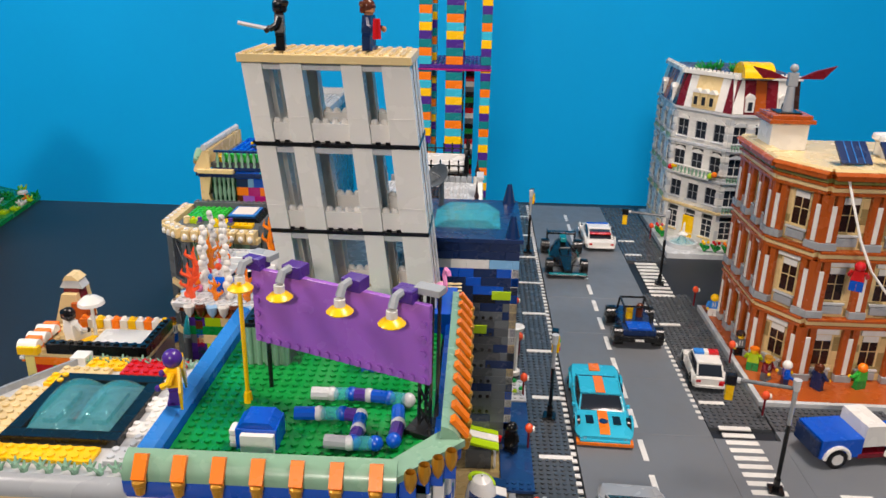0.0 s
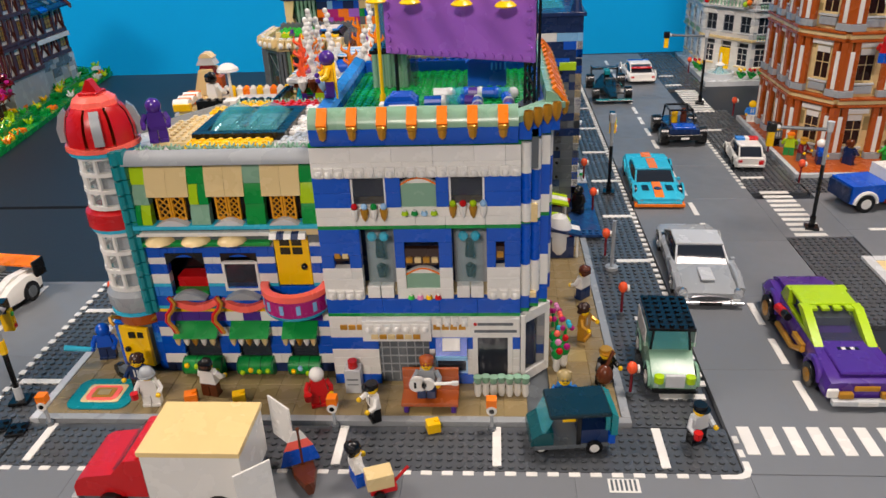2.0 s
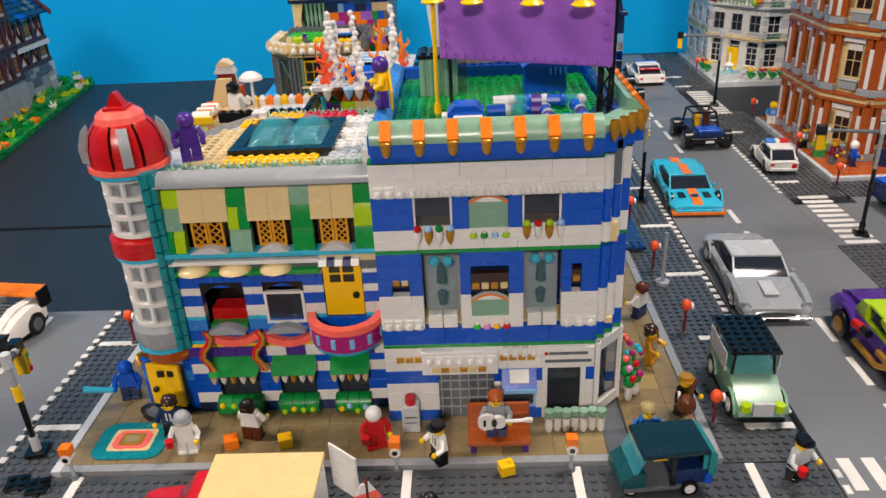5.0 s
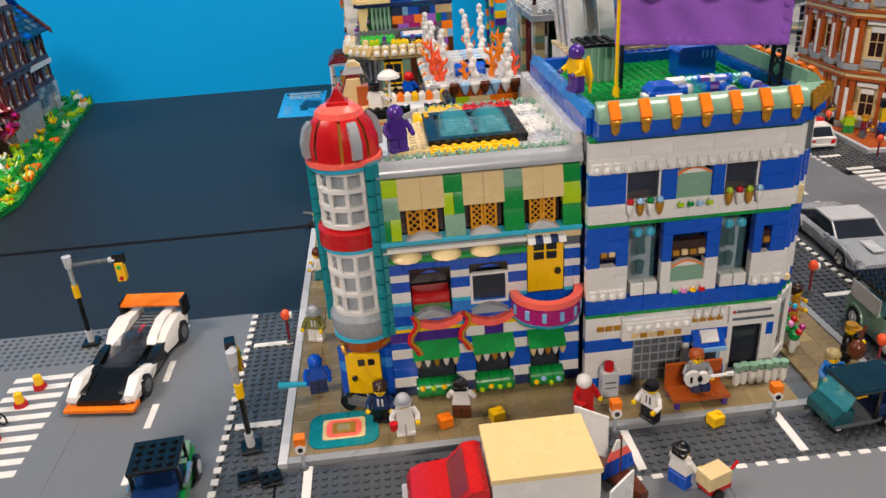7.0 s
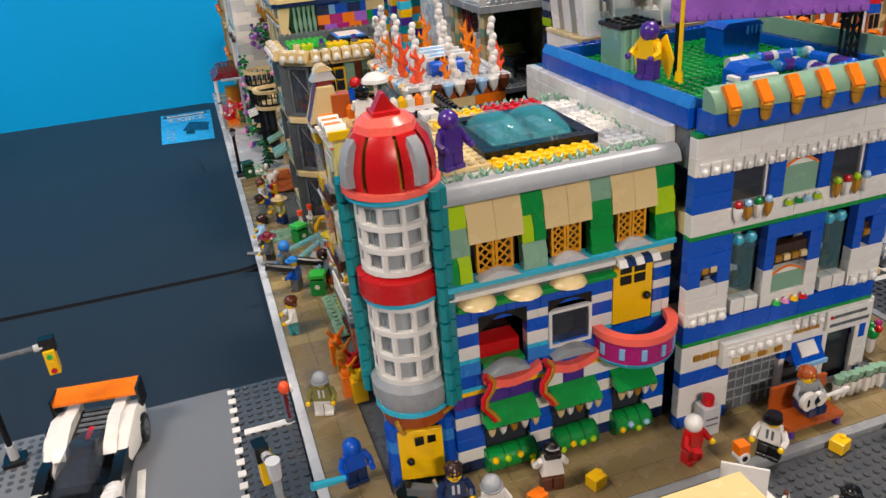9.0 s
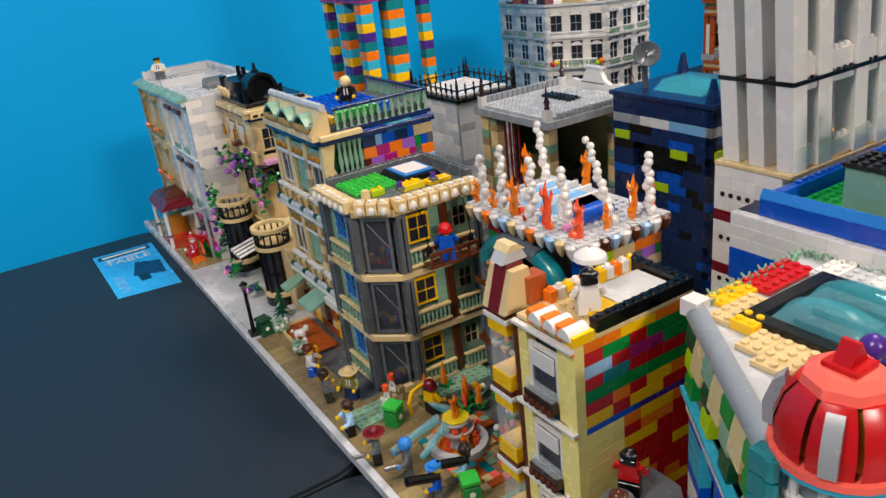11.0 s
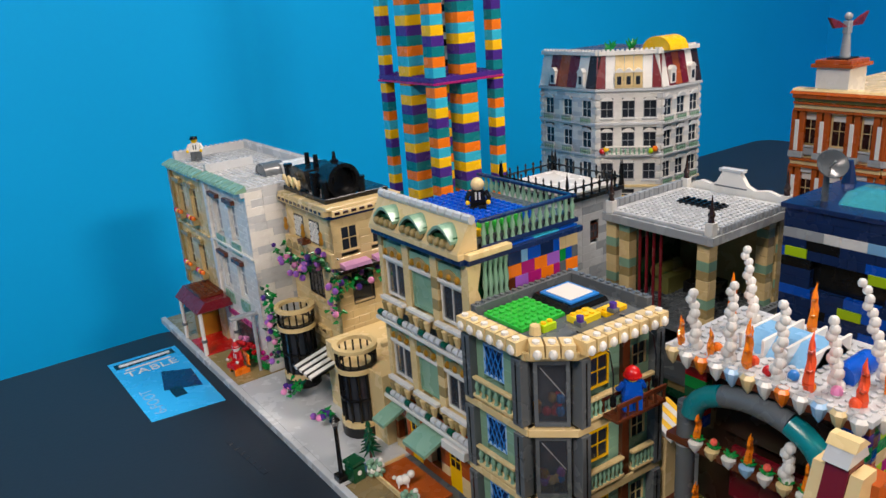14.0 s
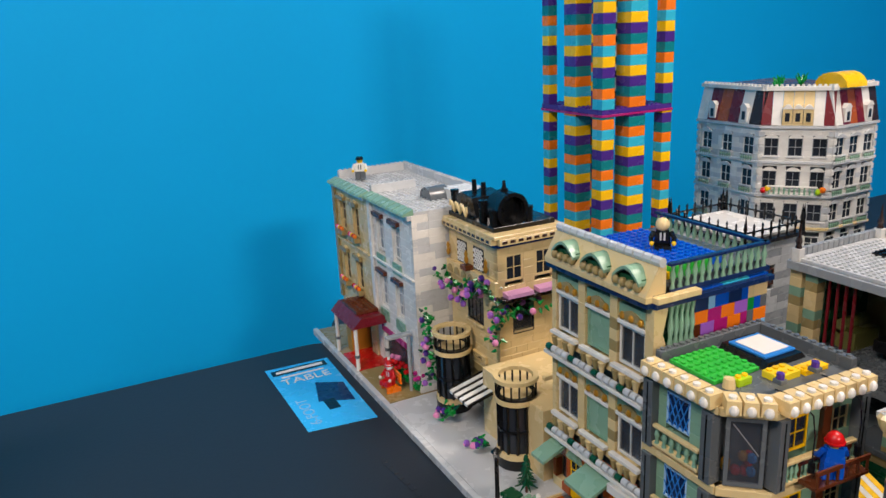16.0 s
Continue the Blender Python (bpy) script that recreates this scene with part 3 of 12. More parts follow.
# glass bays of the middle floor
for x0, x1 in ((0.304, 0.332), (0.379, 0.407)):
    xm = (x0 + x1) / 2
    part("room_back", Geo("grey").box(x0, x1, YF + 0.0265, YF + 0.0275, 0.0982, 0.1600), corner, "pale room behind the glass")
    bay = part("glass_bay", Geo("trpale").spin(xm, YF + 0.012, [(0.0115, 0.106), (0.0115, 0.1575)], 6, None, math.pi, 2 * math.pi), corner, "clear blue glass bay")
    part("ornament", Geo("black").cyl(xm, YF + 0.012, 0.112, 0.122, 0.003, 0.0042, 8).cyl(xm, YF + 0.012, 0.122, 0.124, 0.002, None, 8).cyl(xm, YF + 0.012, 0.131, 0.146, 0.0042, 0.003, 8), bay, "black turned ornament")
    part("plinth", Geo("white").cbox(x0 + 0.003, xm - 0.0004, YF - 0.001, YF + 0.008, 0.098, 0.109).cbox(xm + 0.0004, x1 - 0.003, YF - 0.001, YF + 0.008, 0.098, 0.109), bay, "white plinth blocks")
    part("crown", Geo("medaz").ball(xm - 0.005, YF + 0.006, 0.152, 0.0042, 8, 5).ball(xm + 0.005, YF + 0.006, 0.152, 0.0042, 8, 5), bay)
def gold_tiles(parent, x0, x1, y, z0, z1, n, back="dkbrown"):
    p = part("niche", Geo(back).box(x0, x1, y + 0.002, y + 0.0079, z0, z1), parent)
    for i in range(n):
        a = x0 + (x1 - x0) * i / n
        part("bead", Geo("gold" if i % 2 == 0 else "tan").cbox(a + 0.0008, a + (x1 - x0) / n - 0.0008, y - 0.0005, y + 0.0025, z0 + 0.003, z0 + 0.0075), p)
gold_tiles(corner, 0.281, 0.294, YF, 0.132, 0.142, 2)
gold_tiles(corner, 0.340, 0.368, YF, 0.1275, 0.1425, 4)
gold_tiles(corner, 0.4145, 0.4215, YF, 0.132, 0.144, 1)
# shop front
fascia = part("shop_fascia", Geo("white").cbox(0.300, 0.359, YF - 0.007, YF - 0.0003, 0.0585, 0.0790), corner, "white projecting shop fascia")
for i in range(6):
    part("bead", Geo("gold" if i % 2 else "tan").cbox(0.3075 + i * 0.0072, 0.3137 + i * 0.0072, YF - 0.0085, YF - 0.0071, 0.0615, 0.0660), fascia, "gold tile")
for x, n in ((0.280, 3), (0.3605, 4)):
    for i in range(n):
        part("bead", Geo("gold").cbox(x + i * 0.0072, x + i * 0.0072 + 0.006, YF - 0.0015, YF - 0.0002, 0.0665, 0.0715), corner, "gold tile")
bumps(corner, 0.362, 0.391, YF - 0.001, 0.0705, 4, "white", 0.0026)
shutter = part("shutter", Geo("dkgrey").box(0.312, 0.356, YF + 0.004, YF + 0.0055, 0.0095, 0.058), corner, "smoky clear grid shutter")
for i in range(6):
    x = 0.3135 + i * 0.0073
    part("bar", Geo("grey").box(x, x + 0.0009, YF + 0.0028, YF + 0.004, 0.012, 0.058), shutter)
for i in range(5):
    part("bar", Geo("grey").box(0.312, 0.356, YF + 0.0026, YF + 0.0038, 0.020 + i * 0.0085, 0.0209 + i * 0.0085), shutter)
awn = part("shop_awning", Geo("blue").slab([(YF - 0.011, 0.0445), (YF - 0.0003, 0.0445), (YF - 0.0003, 0.0585)], 0.362, 0.389, "x"), corner, "blue awning with a pale edge")
part("edge", Geo("sky").cbox(0.3618, 0.3892, YF - 0.0125, YF - 0.0108, 0.0425, 0.0465), awn)
part("plate", Geo("white").slab([(YF - 0.0085, 0.0495), (YF - 0.0015, 0.0575), (YF - 0.0025, 0.0590), (YF - 0.0095, 0.0510)], 0.368, 0.383, "x"), awn)
pane(corner, 0.361, 0.389, 0.0195, 0.044, YF + 0.002, "ltsky", "smoke")
door = part("shop_door", ring_frame(0.394, 0.428, 0.0095, 0.062, YF, 0.004, "white", (1, 1), "x"), corner, "white framed shop doorway")
part("pane", Geo("glass").box(0.396, 0.426, YF + 0.006, YF + 0.007, 0.0105, 0.0605), door)
sign = part("shop_sign", Geo("white").cbox(0.3925, 0.4335, YF - 0.0032, YF - 0.0002, 0.0628, 0.0788), corner, "white printed shop sign with two lines")
for z, a, b in ((0.0735, 0.3985, 0.4285), (0.0665, 0.3955, 0.4315)):
    part("lettering", Geo("dkgrey").box(a, b, YF - 0.0035, YF - 0.0031, z - 0.0013, z + 0.0013), sign)
part("emblem", Geo("red").cyl(0.3965, 0, -0.0004, 0.0, 0.0016, None, 8).moved(Matrix.Translation((0, YF - 0.0036, 0.0735)) @ pose(0, 0, 0, 90)), sign)
# bevelled shop corner: glass between pale posts
for x, y in ((0.4350, YF + 0.001), (0.4566, YF + 0.0244)):
    part("corner_post", Geo("white").cbox(x, x + 0.0042, y, y + 0.0042, 0.0095, 0.079), corner)
for z in (0.0096, 0.0700):
    part("corner_rail", Geo("white").add([(0.4372, YF + 0.002, z), (0.4602, YF + 0.0254, z), (0.4572, YF + 0.0284, z), (0.4342, YF + 0.005, z), (0.4372, YF + 0.002, z + 0.009), (0.4602, YF + 0.0254, z + 0.009), (0.4572, YF + 0.0284, z + 0.009), (0.4342, YF + 0.005, z + 0.009)], [(0, 1, 2, 3), (4, 5, 6, 7), (0, 1, 5, 4), (2, 3, 7, 6), (0, 3, 7, 4), (1, 2, 6, 5)]), corner, "white shop window rail")
part("corner_glass", Geo("smoke").add([(0.437, YF + 0.004, 0.012), (0.459, YF + 0.027, 0.012), (0.459, YF + 0.027, 0.078), (0.437, YF + 0.004, 0.078)], [(0, 1, 2, 3)]), corner)
bands(corner, "y", 0.330, 0.535, 0.4502, [(0.0095, 0.079, 7, ["white", "ltgrey", "white", "blue"])], [(0.36, 0.40, 0.012, 0.06), (0.43, 0.47, 0.012, 0.06)], S, 15)
# cornice: sand green quarter rounds with orange and gold drops
def cornice(x0, x1, y, axis="x", n=7):
    run = (lambda g, prof, col: g.slab([(y + a, z) for a, z in prof], x0, x1, "x", col)) if axis == "x" else (lambda g, prof, col: g.slab([(y - a, z) for a, z in prof], x0, x1, "y", col))
    part("cornice", run(Geo("blue"), [(-0.006, 0.2338), (0.008, 0.2338), (0.008, 0.2475), (-0.0095, 0.2475), (-0.0095, 0.240)], "blue"), corner, "blue stepped cornice")
    arc = [(-0.0095 + 0.013 * (1 - math.cos(a)), 0.2477 + 0.0135 * math.sin(a)) for a in [math.pi / 2 * i / 6 for i in range(7)]]
    part("coping", run(Geo("sand"), [(0.0035, 0.2477)] + arc, "sand"), corner, "sand green rounded coping")
    for i in range(n):
        u = x0 + (x1 - x0) * (i + 0.5) / n
        wedge = [(-0.0122, 0.2500), (-0.0140, 0.2520), (-0.0050, 0.2632), (-0.0020, 0.2615)]
        d = Geo("orange").slab([(y + a if axis == "x" else y - a, z) for a, z in wedge], u - 0.0038, u + 0.0038, axis)
        c = (u, y - 0.0118) if axis == "x" else (y + 0.0118, u)
        d.spin(c[0], c[1], [(0.0006, 0.2395), (0.0026, 0.2412), (0.0034, 0.2455), (0.0031, 0.2468), (0.0040, 0.2476), (0.0040, 0.2500), (0.0028, 0.2510), (0.0004, 0.2510)], 10, "gold")
        part("drop", d, corner, "orange and gold pendant")
cornice(XL + 0.004, 0.432, YF, "x", 7)
cornice(0.335, 0.545, 0.4582, "y", 12)
for i in range(4):
    x, y = 0.4365 + i * 0.0075, YF + 0.001 + i * 0.0075
    part("corner_drop", Geo("blue").cbox(x - 0.004, x + 0.006, y, y + 0.012, 0.2338, 0.2475, "blue").spin(x + 0.003, y - 0.003, [(0.0005, 0.242), (0.003, 0.246), (0.004, 0.252), (0.0032, 0.257)], 8, "gold"), corner, "gold bud on the corner")
part("coping", Geo("sand").prism([(0.432, YF - 0.002), (0.470, 0.335), (0.455, 0.345), (0.425, 0.31)], 0.2478, 0.2525), corner)
# roof garden of the blue half
deck = part("roof_deck", Geo("green").box(0.2845, 0.4478, 0.3055, 0.5040, 0.2340, 0.2400), corner, "green studded roof deck")
part("stud_field", Geo("green").studs(0.286, 0.311, 0.2399, 20, 24, None, 7), deck)["kind"] = "stuff"
part("parapet", Geo("blue").cbox(0.2706, 0.2842, 0.308, 0.515, 0.2340, 0.2470), corner, "blue parapet wall")
part("parapet", Geo("blue").cbox(0.2845, 0.302, 0.506, 0.514, 0.2340, 0.2500), corner, "blue parapet wall")
part("parapet", Geo("blue").cbox(0.4365, 0.4580, 0.506, 0.563, 0.2340, 0.2570), corner, "blue parapet wall")
part("parapet", Geo("blue").cbox(0.3022, 0.4363, 0.506, 0.514, 0.2340, 0.2500).studs(0.3042, 0.506, 0.2499, 16, 1, None, 7), corner, "blue parapet wall with studs")
part("parapet_cap", Geo("azure").slab([(0.2704, 0.2472), (0.2844, 0.2472), (0.2820, 0.2510), (0.2740, 0.2540)], 0.308, 0.515, "y"), corner)

# green half
GL, GR, GY = 0.1085, 0.2700, 0.3150
g_holes = [(0.129, 0.1625, 0.090, 0.1315), (0.178, 0.2095, 0.0955, 0.1305), (0.2255, 0.2565, 0.1005, 0.1480), (0.129, 0.1625, 0.0095, 0.053), (0.180, 0.2095, 0.0095, 0.053), (0.2275, 0.2530, 0.0095, 0.053)]
ROWS_GREEN = [(0.0095, 0.0190, 1, "dkblue"), (0.0190, 0.0290, 1, "white"), (0.0290, 0.0480, 2, "blue"), (0.0480, 0.0575, 1, "white"), (0.0575, 0.0640, 1, "blue"), (0.0640, 0.0736, 1, ["purple", "white", "purple"]),
              (0.0736, 0.0768, 1, "yellow"), (0.0768, 0.0800, 1, "medaz"), (0.0800, 0.0896, 1, "blue"), (0.0896, 0.0992, 1, ["blue", "azure"]), (0.0992, 0.1024, 1, "medaz"), (0.1024, 0.1120, 1, "white"),
              (0.1120, 0.1216, 1, "blue"), (0.1216, 0.1280, 1, "white"), (0.1280, 0.1376, 1, "blue"), (0.1376, 0.1408, 1, "white")]
bands(corner, "x", GL, GR, GY, ROWS_GREEN, g_holes, S, 9, (2, 2, 3, 1))
# black put into this block for the shade behind the panes
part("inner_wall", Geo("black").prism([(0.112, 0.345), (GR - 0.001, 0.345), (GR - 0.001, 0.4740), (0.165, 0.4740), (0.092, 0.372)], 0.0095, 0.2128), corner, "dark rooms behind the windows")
part("floor_slab", Geo("dkbrown").box(GL + 0.001, GR - 0.001, 0.3235, 0.3448, 0.078, 0.0885), corner)
slant = Face(corner, (0.1520, 0.4740), (0.0720, 0.3620))
slant.wall(0.0095, 0.0800, 7, ["blue", "white", "dkblue"], [(0.03, 0.06, 0.012, 0.05), (0.08, 0.11, 0.012, 0.05)], S, 21)
slant.wall(0.0800, 0.1408, 6, ["blue", "white", "medaz", "blue"], [(0.03, 0.06, 0.092, 0.128), (0.08, 0.11, 0.092, 0.128)], S, 22)
slant.ledge(0.1410, 0.1560, 0.002, "white")
slant.ledge(0.1562, 0.1600, 0.006, "medaz")
for i in range(7):
    u = 0.002 + i * 0.0192
    if i % 2 == 0:
        for k in range(3):
            z = 0.1603 + k * 0.0176
            c = ["green", "sand", "lime", "green", "dkgreen"][(i + 2 * k) % 5]
            slant.put("roof_tile", Geo(c).slab([(-0.004, z), (0.004, z), (0.006, z + 0.0170), (0.0, z + 0.0170), (-0.0032, z + 0.010)], u, u + 0.0165, "x"))
    else:
        slant.put("roof_panel", Geo("tan").slab([(-0.005, 0.1850), (0.004, 0.1850), (0.006, 0.2130), (0.0, 0.2130), (-0.003, 0.1990)], u - 0.002, u + 0.0185, "x"))
        slant.window(u - 0.001, u + 0.0175, 0.1630, 0.1845, "gold", "glass", (4, 4))
slant.put("roof_edge", Geo("grey").slab([(0.006, 0.2130)] + [(-0.004 + 0.010 * (1 - math.cos(a)), 0.2130 + 0.0105 * math.sin(a)) for a in [math.pi / 2 * i / 6 for i in range(7)]], -0.002, 0.136, "x"), "pale grey rounded roof edge")
part("edge_block", Geo("white").cbox(0.147, 0.160, 0.466, 0.479, 0.2130, 0.2245), corner)
# windows of the ground floor, hedges and awnings
for x0, x1 in ((0.129, 0.1625), (0.180, 0.2095), (0.2275, 0.2530)):
    pane(corner, x0, x1, 0.022, 0.053, GY + 0.003, "black", "smoke", (1, 1))
    hd = part("hedge", Geo("green").rod((x0 - 0.002, GY - 0.002, 0.0182), (x1 + 0.002, GY - 0.002, 0.0182), 0.0088, None, 14), corner, "rounded green barrel hedge with small blooms")
    for k in range(4):
        xk = x0 - 0.0015 + k * (x1 - x0 + 0.0022) / 3
        part("rib", Geo("dkgreen").rod((xk, GY - 0.002, 0.0182), (xk + 0.0008, GY - 0.002, 0.0182), 0.0091, None, 14), hd)
    rr = random.Random(int(x0 * 1e4))
    leaf = Geo("bright")
    for k in range(14):
        leaf.ball(x0 + rr.random() * (x1 - x0), GY - 0.0095 + rr.random() * 0.002, 0.013 + rr.random() * 0.010, 0.0014, 6, 4, "green" if k % 3 else "dkgreen")
    part("leaves", leaf, hd)
    for k in range(4):
        part("bloom", Geo(rr.choice(["lime", "ltsky", "yellow", "lime"])).ball(x0 + 0.003 + k * (x1 - x0 - 0.006) / 3, GY - 0.0105, 0.014 + rr.random() * 0.009, 0.0026, 8, 5), hd)
    aw = part("awning", Geo("green").slab([(GY - 0.0135, 0.0535), (GY - 0.0003, 0.0535), (GY - 0.0003, 0.0645)], x0 - 0.003, x1 + 0.003, "x"), corner, "dark green sloping awning")
    for k in range(5):
        x = x0 - 0.003 + (x1 - x0 + 0.006) * (k + 0.5) / 5
        part("tooth", Geo(["tan", "white", "gold", "white", "tan"][k]).spin(x, GY - 0.0118, [(0.0005, 0.0455), (0.0022, 0.0485), (0.0031, 0.0535)], 8), aw)
# coral swags, arch, window, door, balcony of the middle floor
def swag(x0, x1, z, y):
    n = 8
    arc = [(x0 + (x1 - x0) * i / n, z - 0.007 * math.sin(math.pi * i / n)) for i in range(n + 1)]
    part("swag", Geo("coral").slab(arc + [(a, b - 0.0062) for a, b in arc[::-1]], y - 0.006, y - 0.0003), corner, "coral curved swag")
swag(0.1285, 0.1700, 0.0905, GY)
swag(0.1735, 0.2140, 0.0890, GY)
n = 10
arc = [(0.129 + 0.0335 * i / n, 0.1205 + 0.0105 * math.sin(math.pi * i / n)) for i in range(n + 1)]
part("arch", Geo("black").slab([(0.129, 0.1325)] + arc + [(0.1625, 0.1325)], GY - 0.0005, GY + 0.0075), corner, "black arch over an open window")
rb = Geo("red").box(0.1305, 0.1615, GY + 0.012, GY + 0.028, 0.0896, 0.103)
part("red_cloth", rb, corner)
part("sill_plant", Geo("green").cbox(0.131, 0.161, GY + 0.001, GY + 0.010, 0.0900, 0.0945), corner)
arc = [(0.178 + 0.0315 * i / n, 0.1235 + 0.0075 * math.sin(math.pi * i / n)) for i in range(n + 1)]
part("arch", Geo("black").slab([(0.178, 0.1320)] + arc + [(0.2095, 0.1320)], GY - 0.0005, GY + 0.0075), corner, "black arch over a window")
pane(corner, 0.178, 0.2095, 0.0955, 0.1240, GY - 0.001, "white", "smoke", (1, 1), "x", 0.0022)
for x in (0.1455, 0.1935):
    arc2 = [(x - 0.0155 + 0.031 * i / n, 0.0905 + 0.0065 * math.sin(math.pi * i / n)) for i in range(n + 1)]
    part("sill", Geo("grey").slab(arc2, GY - 0.009, GY + 0.001), corner, "grey curved sill")
bd = part("balcony_door", Geo("yellow").cbox(0.2262, 0.2560, GY + 0.0005, GY + 0.0035, 0.1005, 0.1478), corner, "yellow panelled door with four lights")
for i in (0, 1):
    for j in (0, 1):
        part("light", Geo("black").cbox(0.2312 + i * 0.0105, 0.2398 + i * 0.0105, GY - 0.0003, GY + 0.0007, 0.1302 + j * 0.0082, 0.1368 + j * 0.0082), bd)
part("knob", Geo("black").ball(0.2508, GY - 0.0018, 0.1195, 0.0029, 8, 6), bd)
for i in range(5):
    part("door_awning", Geo("white" if i % 2 == 0 else "dkblue").slab([(GY - 0.009, 0.1485), (GY - 0.0003, 0.1485), (GY - 0.0003, 0.1535), (GY - 0.006, 0.1525)], 0.2255 + i * 0.0062, 0.2315 + i * 0.0062, "x"), corner)
bal = part("balcony", Geo("magenta").spin(0.2410, GY - 0.0002, [(0.0255, 0.0835), (0.0290, 0.0835), (0.0290, 0.0990), (0.0255, 0.0990)], 14, None, math.pi, 2 * math.pi), corner, "magenta curved balcony with a coral rail")
part("rail", Geo("coral").spin(0.2410, GY - 0.0002, [(0.0235, 0.0990), (0.0305, 0.0990), (0.0305, 0.1045), (0.0235, 0.1045), (0.0235, 0.0990)], 14, None, math.pi, 2 * math.pi), bal)
part("foot", Geo("medaz").spin(0.2410, GY - 0.0002, [(0.001, 0.0800), (0.0278, 0.0800), (0.0295, 0.0832), (0.001, 0.0834)], 14, None, math.pi, 2 * math.pi), bal)
for k in range(6):
    a = math.pi * (1.1 + 0.16 * k)
    c, s = math.cos(a), math.sin(a)
    part("opening", Geo("sky").cbox(-0.0019, 0.0019, -0.0006, 0.0006, 0.0868, 0.0955).moved(Matrix.Translation((0.2410 + 0.0292 * c, GY - 0.0002 + 0.0292 * s, 0)) @ pose(0, 0, 0, 0, 0, math.degrees(a) - 90)), bal)
# string of tan domes, teal band
part("string_course", Geo("green").cbox(0.114, 0.2250, GY - 0.006, GY + 0.007, 0.1410, 0.1445), corner, "green ledge")
for x in (0.1285, 0.1600, 0.1915):
    part("dome", Geo("tan").ball(x, GY - 0.001, 0.1442, 0.0128, 12, 4, None, 0.42, True), corner)
part("string_course", Geo("white").cbox(0.110, 0.2250, GY - 0.004, GY + 0.007, 0.1495, 0.1530), corner)
part("string_course", Geo("tan").cbox(0.2252, 0.2698, GY - 0.002, GY + 0.007, 0.1495, 0.1560), corner)
part("string_course", Geo("medaz").cbox(0.1085, 0.2698, GY - 0.005, GY + 0.009, 0.1562, 0.1600), corner, "azure ledge")
part("string_course", Geo("dkgrey").cbox(0.1085, 0.2698, GY + 0.001, GY + 0.009, 0.1410, 0.1560), corner)
# mansard of the green half
rt = random.Random(12)
def mansard(u):
    return GY + 0.0005 + u * 0.12
for x0, x1 in ((0.1095, 0.1265), (0.1605, 0.1770), (0.2075, 0.2240), (0.2545, 0.2695)):
    for k in range(3):
        z = 0.1603 + k * 0.0176
        cols = {0.1095: (["green", "lime"], ["sand"], ["lime"]), 0.1605: (["sand"], ["lime", "green"], ["green"]), 0.2075: (["green"], ["green"], ["sand"]), 0.2545: (["green"], ["lime"], ["green"])}[x0][k]
        w = (x1 - x0) / len(cols)
        for i, c in enumerate(cols):
            y = mansard(z - 0.16)
            part("roof_tile", Geo(c).slab([(y - 0.004, z), (y + 0.004, z), (y + 0.005, z + 0.0170), (y - 0.0005, z + 0.0170), (y - 0.0032, z + 0.010)], x0 + i * w + 0.0002, x0 + (i + 1) * w - 0.0002, "x"), corner)
for x0, x1 in ((0.1265, 0.1605), (0.1770, 0.2075), (0.2240, 0.2545)):
    for k in range(2):
        w = (x1 - x0 + 0.002) / 2
        y = mansard(0.026)
        part("roof_panel", Geo("tan").slab([(y - 0.006, 0.1850), (y + 0.003, 0.1850), (y + 0.005, 0.2130), (y + 0.0, 0.2130), (y - 0.0040, 0.1990)], x0 - 0.001 + k * w + 0.0001, x0 - 0.001 + (k + 1) * w - 0.0001, "x"), corner)
    # brown instead of black: the dim light behind the lattice, as colour
    part("backing", Geo("dkbrown").box(x0, x1, GY + 0.0110, GY + 0.0125, 0.1602, 0.190), corner)
    for s in (0, 1):
        a = x0 + 0.0045 + s * (x1 - x0 - 0.009) / 2
        b = a + (x1 - x0 - 0.009) / 2 - 0.0006
        lat = ring_frame(a, b, 0.1630, 0.1850, GY + 0.0012, 0.0016, "amber", (1, 1), "x")
        for d in range(-3, 3):
            u0, z0 = a + (b - a) * (d / 2 + 0.25), 0.1640
            for sg in (1, -1):
                p = Vector((u0 if sg == 1 else a + b - u0, GY + 0.0022, z0))
                q = p + Vector((sg * 0.020, 0, 0.020))
                if p.x < a or p.x > b:
                    k = ((a if p.x < a else b) - p.x) / (q.x - p.x)
                    if k < 0 or k > 1:
                        continue
                    p = p + (q - p) * k
                if q.x > b or q.x < a:
                    k = ((b if q.x > b else a) - p.x) / (q.x - p.x) if abs(q.x - p.x) > 1e-6 else 0
                    if k <= 0.02:
                        continue
                    q = p + (q - p) * min(1, k)
                lat.rod(p, q, 0.00065, None, 5, "amber")
        part("lattice", lat, corner, "gold lattice shutter")
    arc2 = [(x0 + 0.003 + (x1 - x0 - 0.006) * i / n, 0.1602 + 0.005 * math.sin(math.pi * i / n)) for i in range(n + 1)]
    part("sill", Geo("ltgrey").slab(arc2, GY - 0.006, GY + 0.003), corner, "pale curved sill")
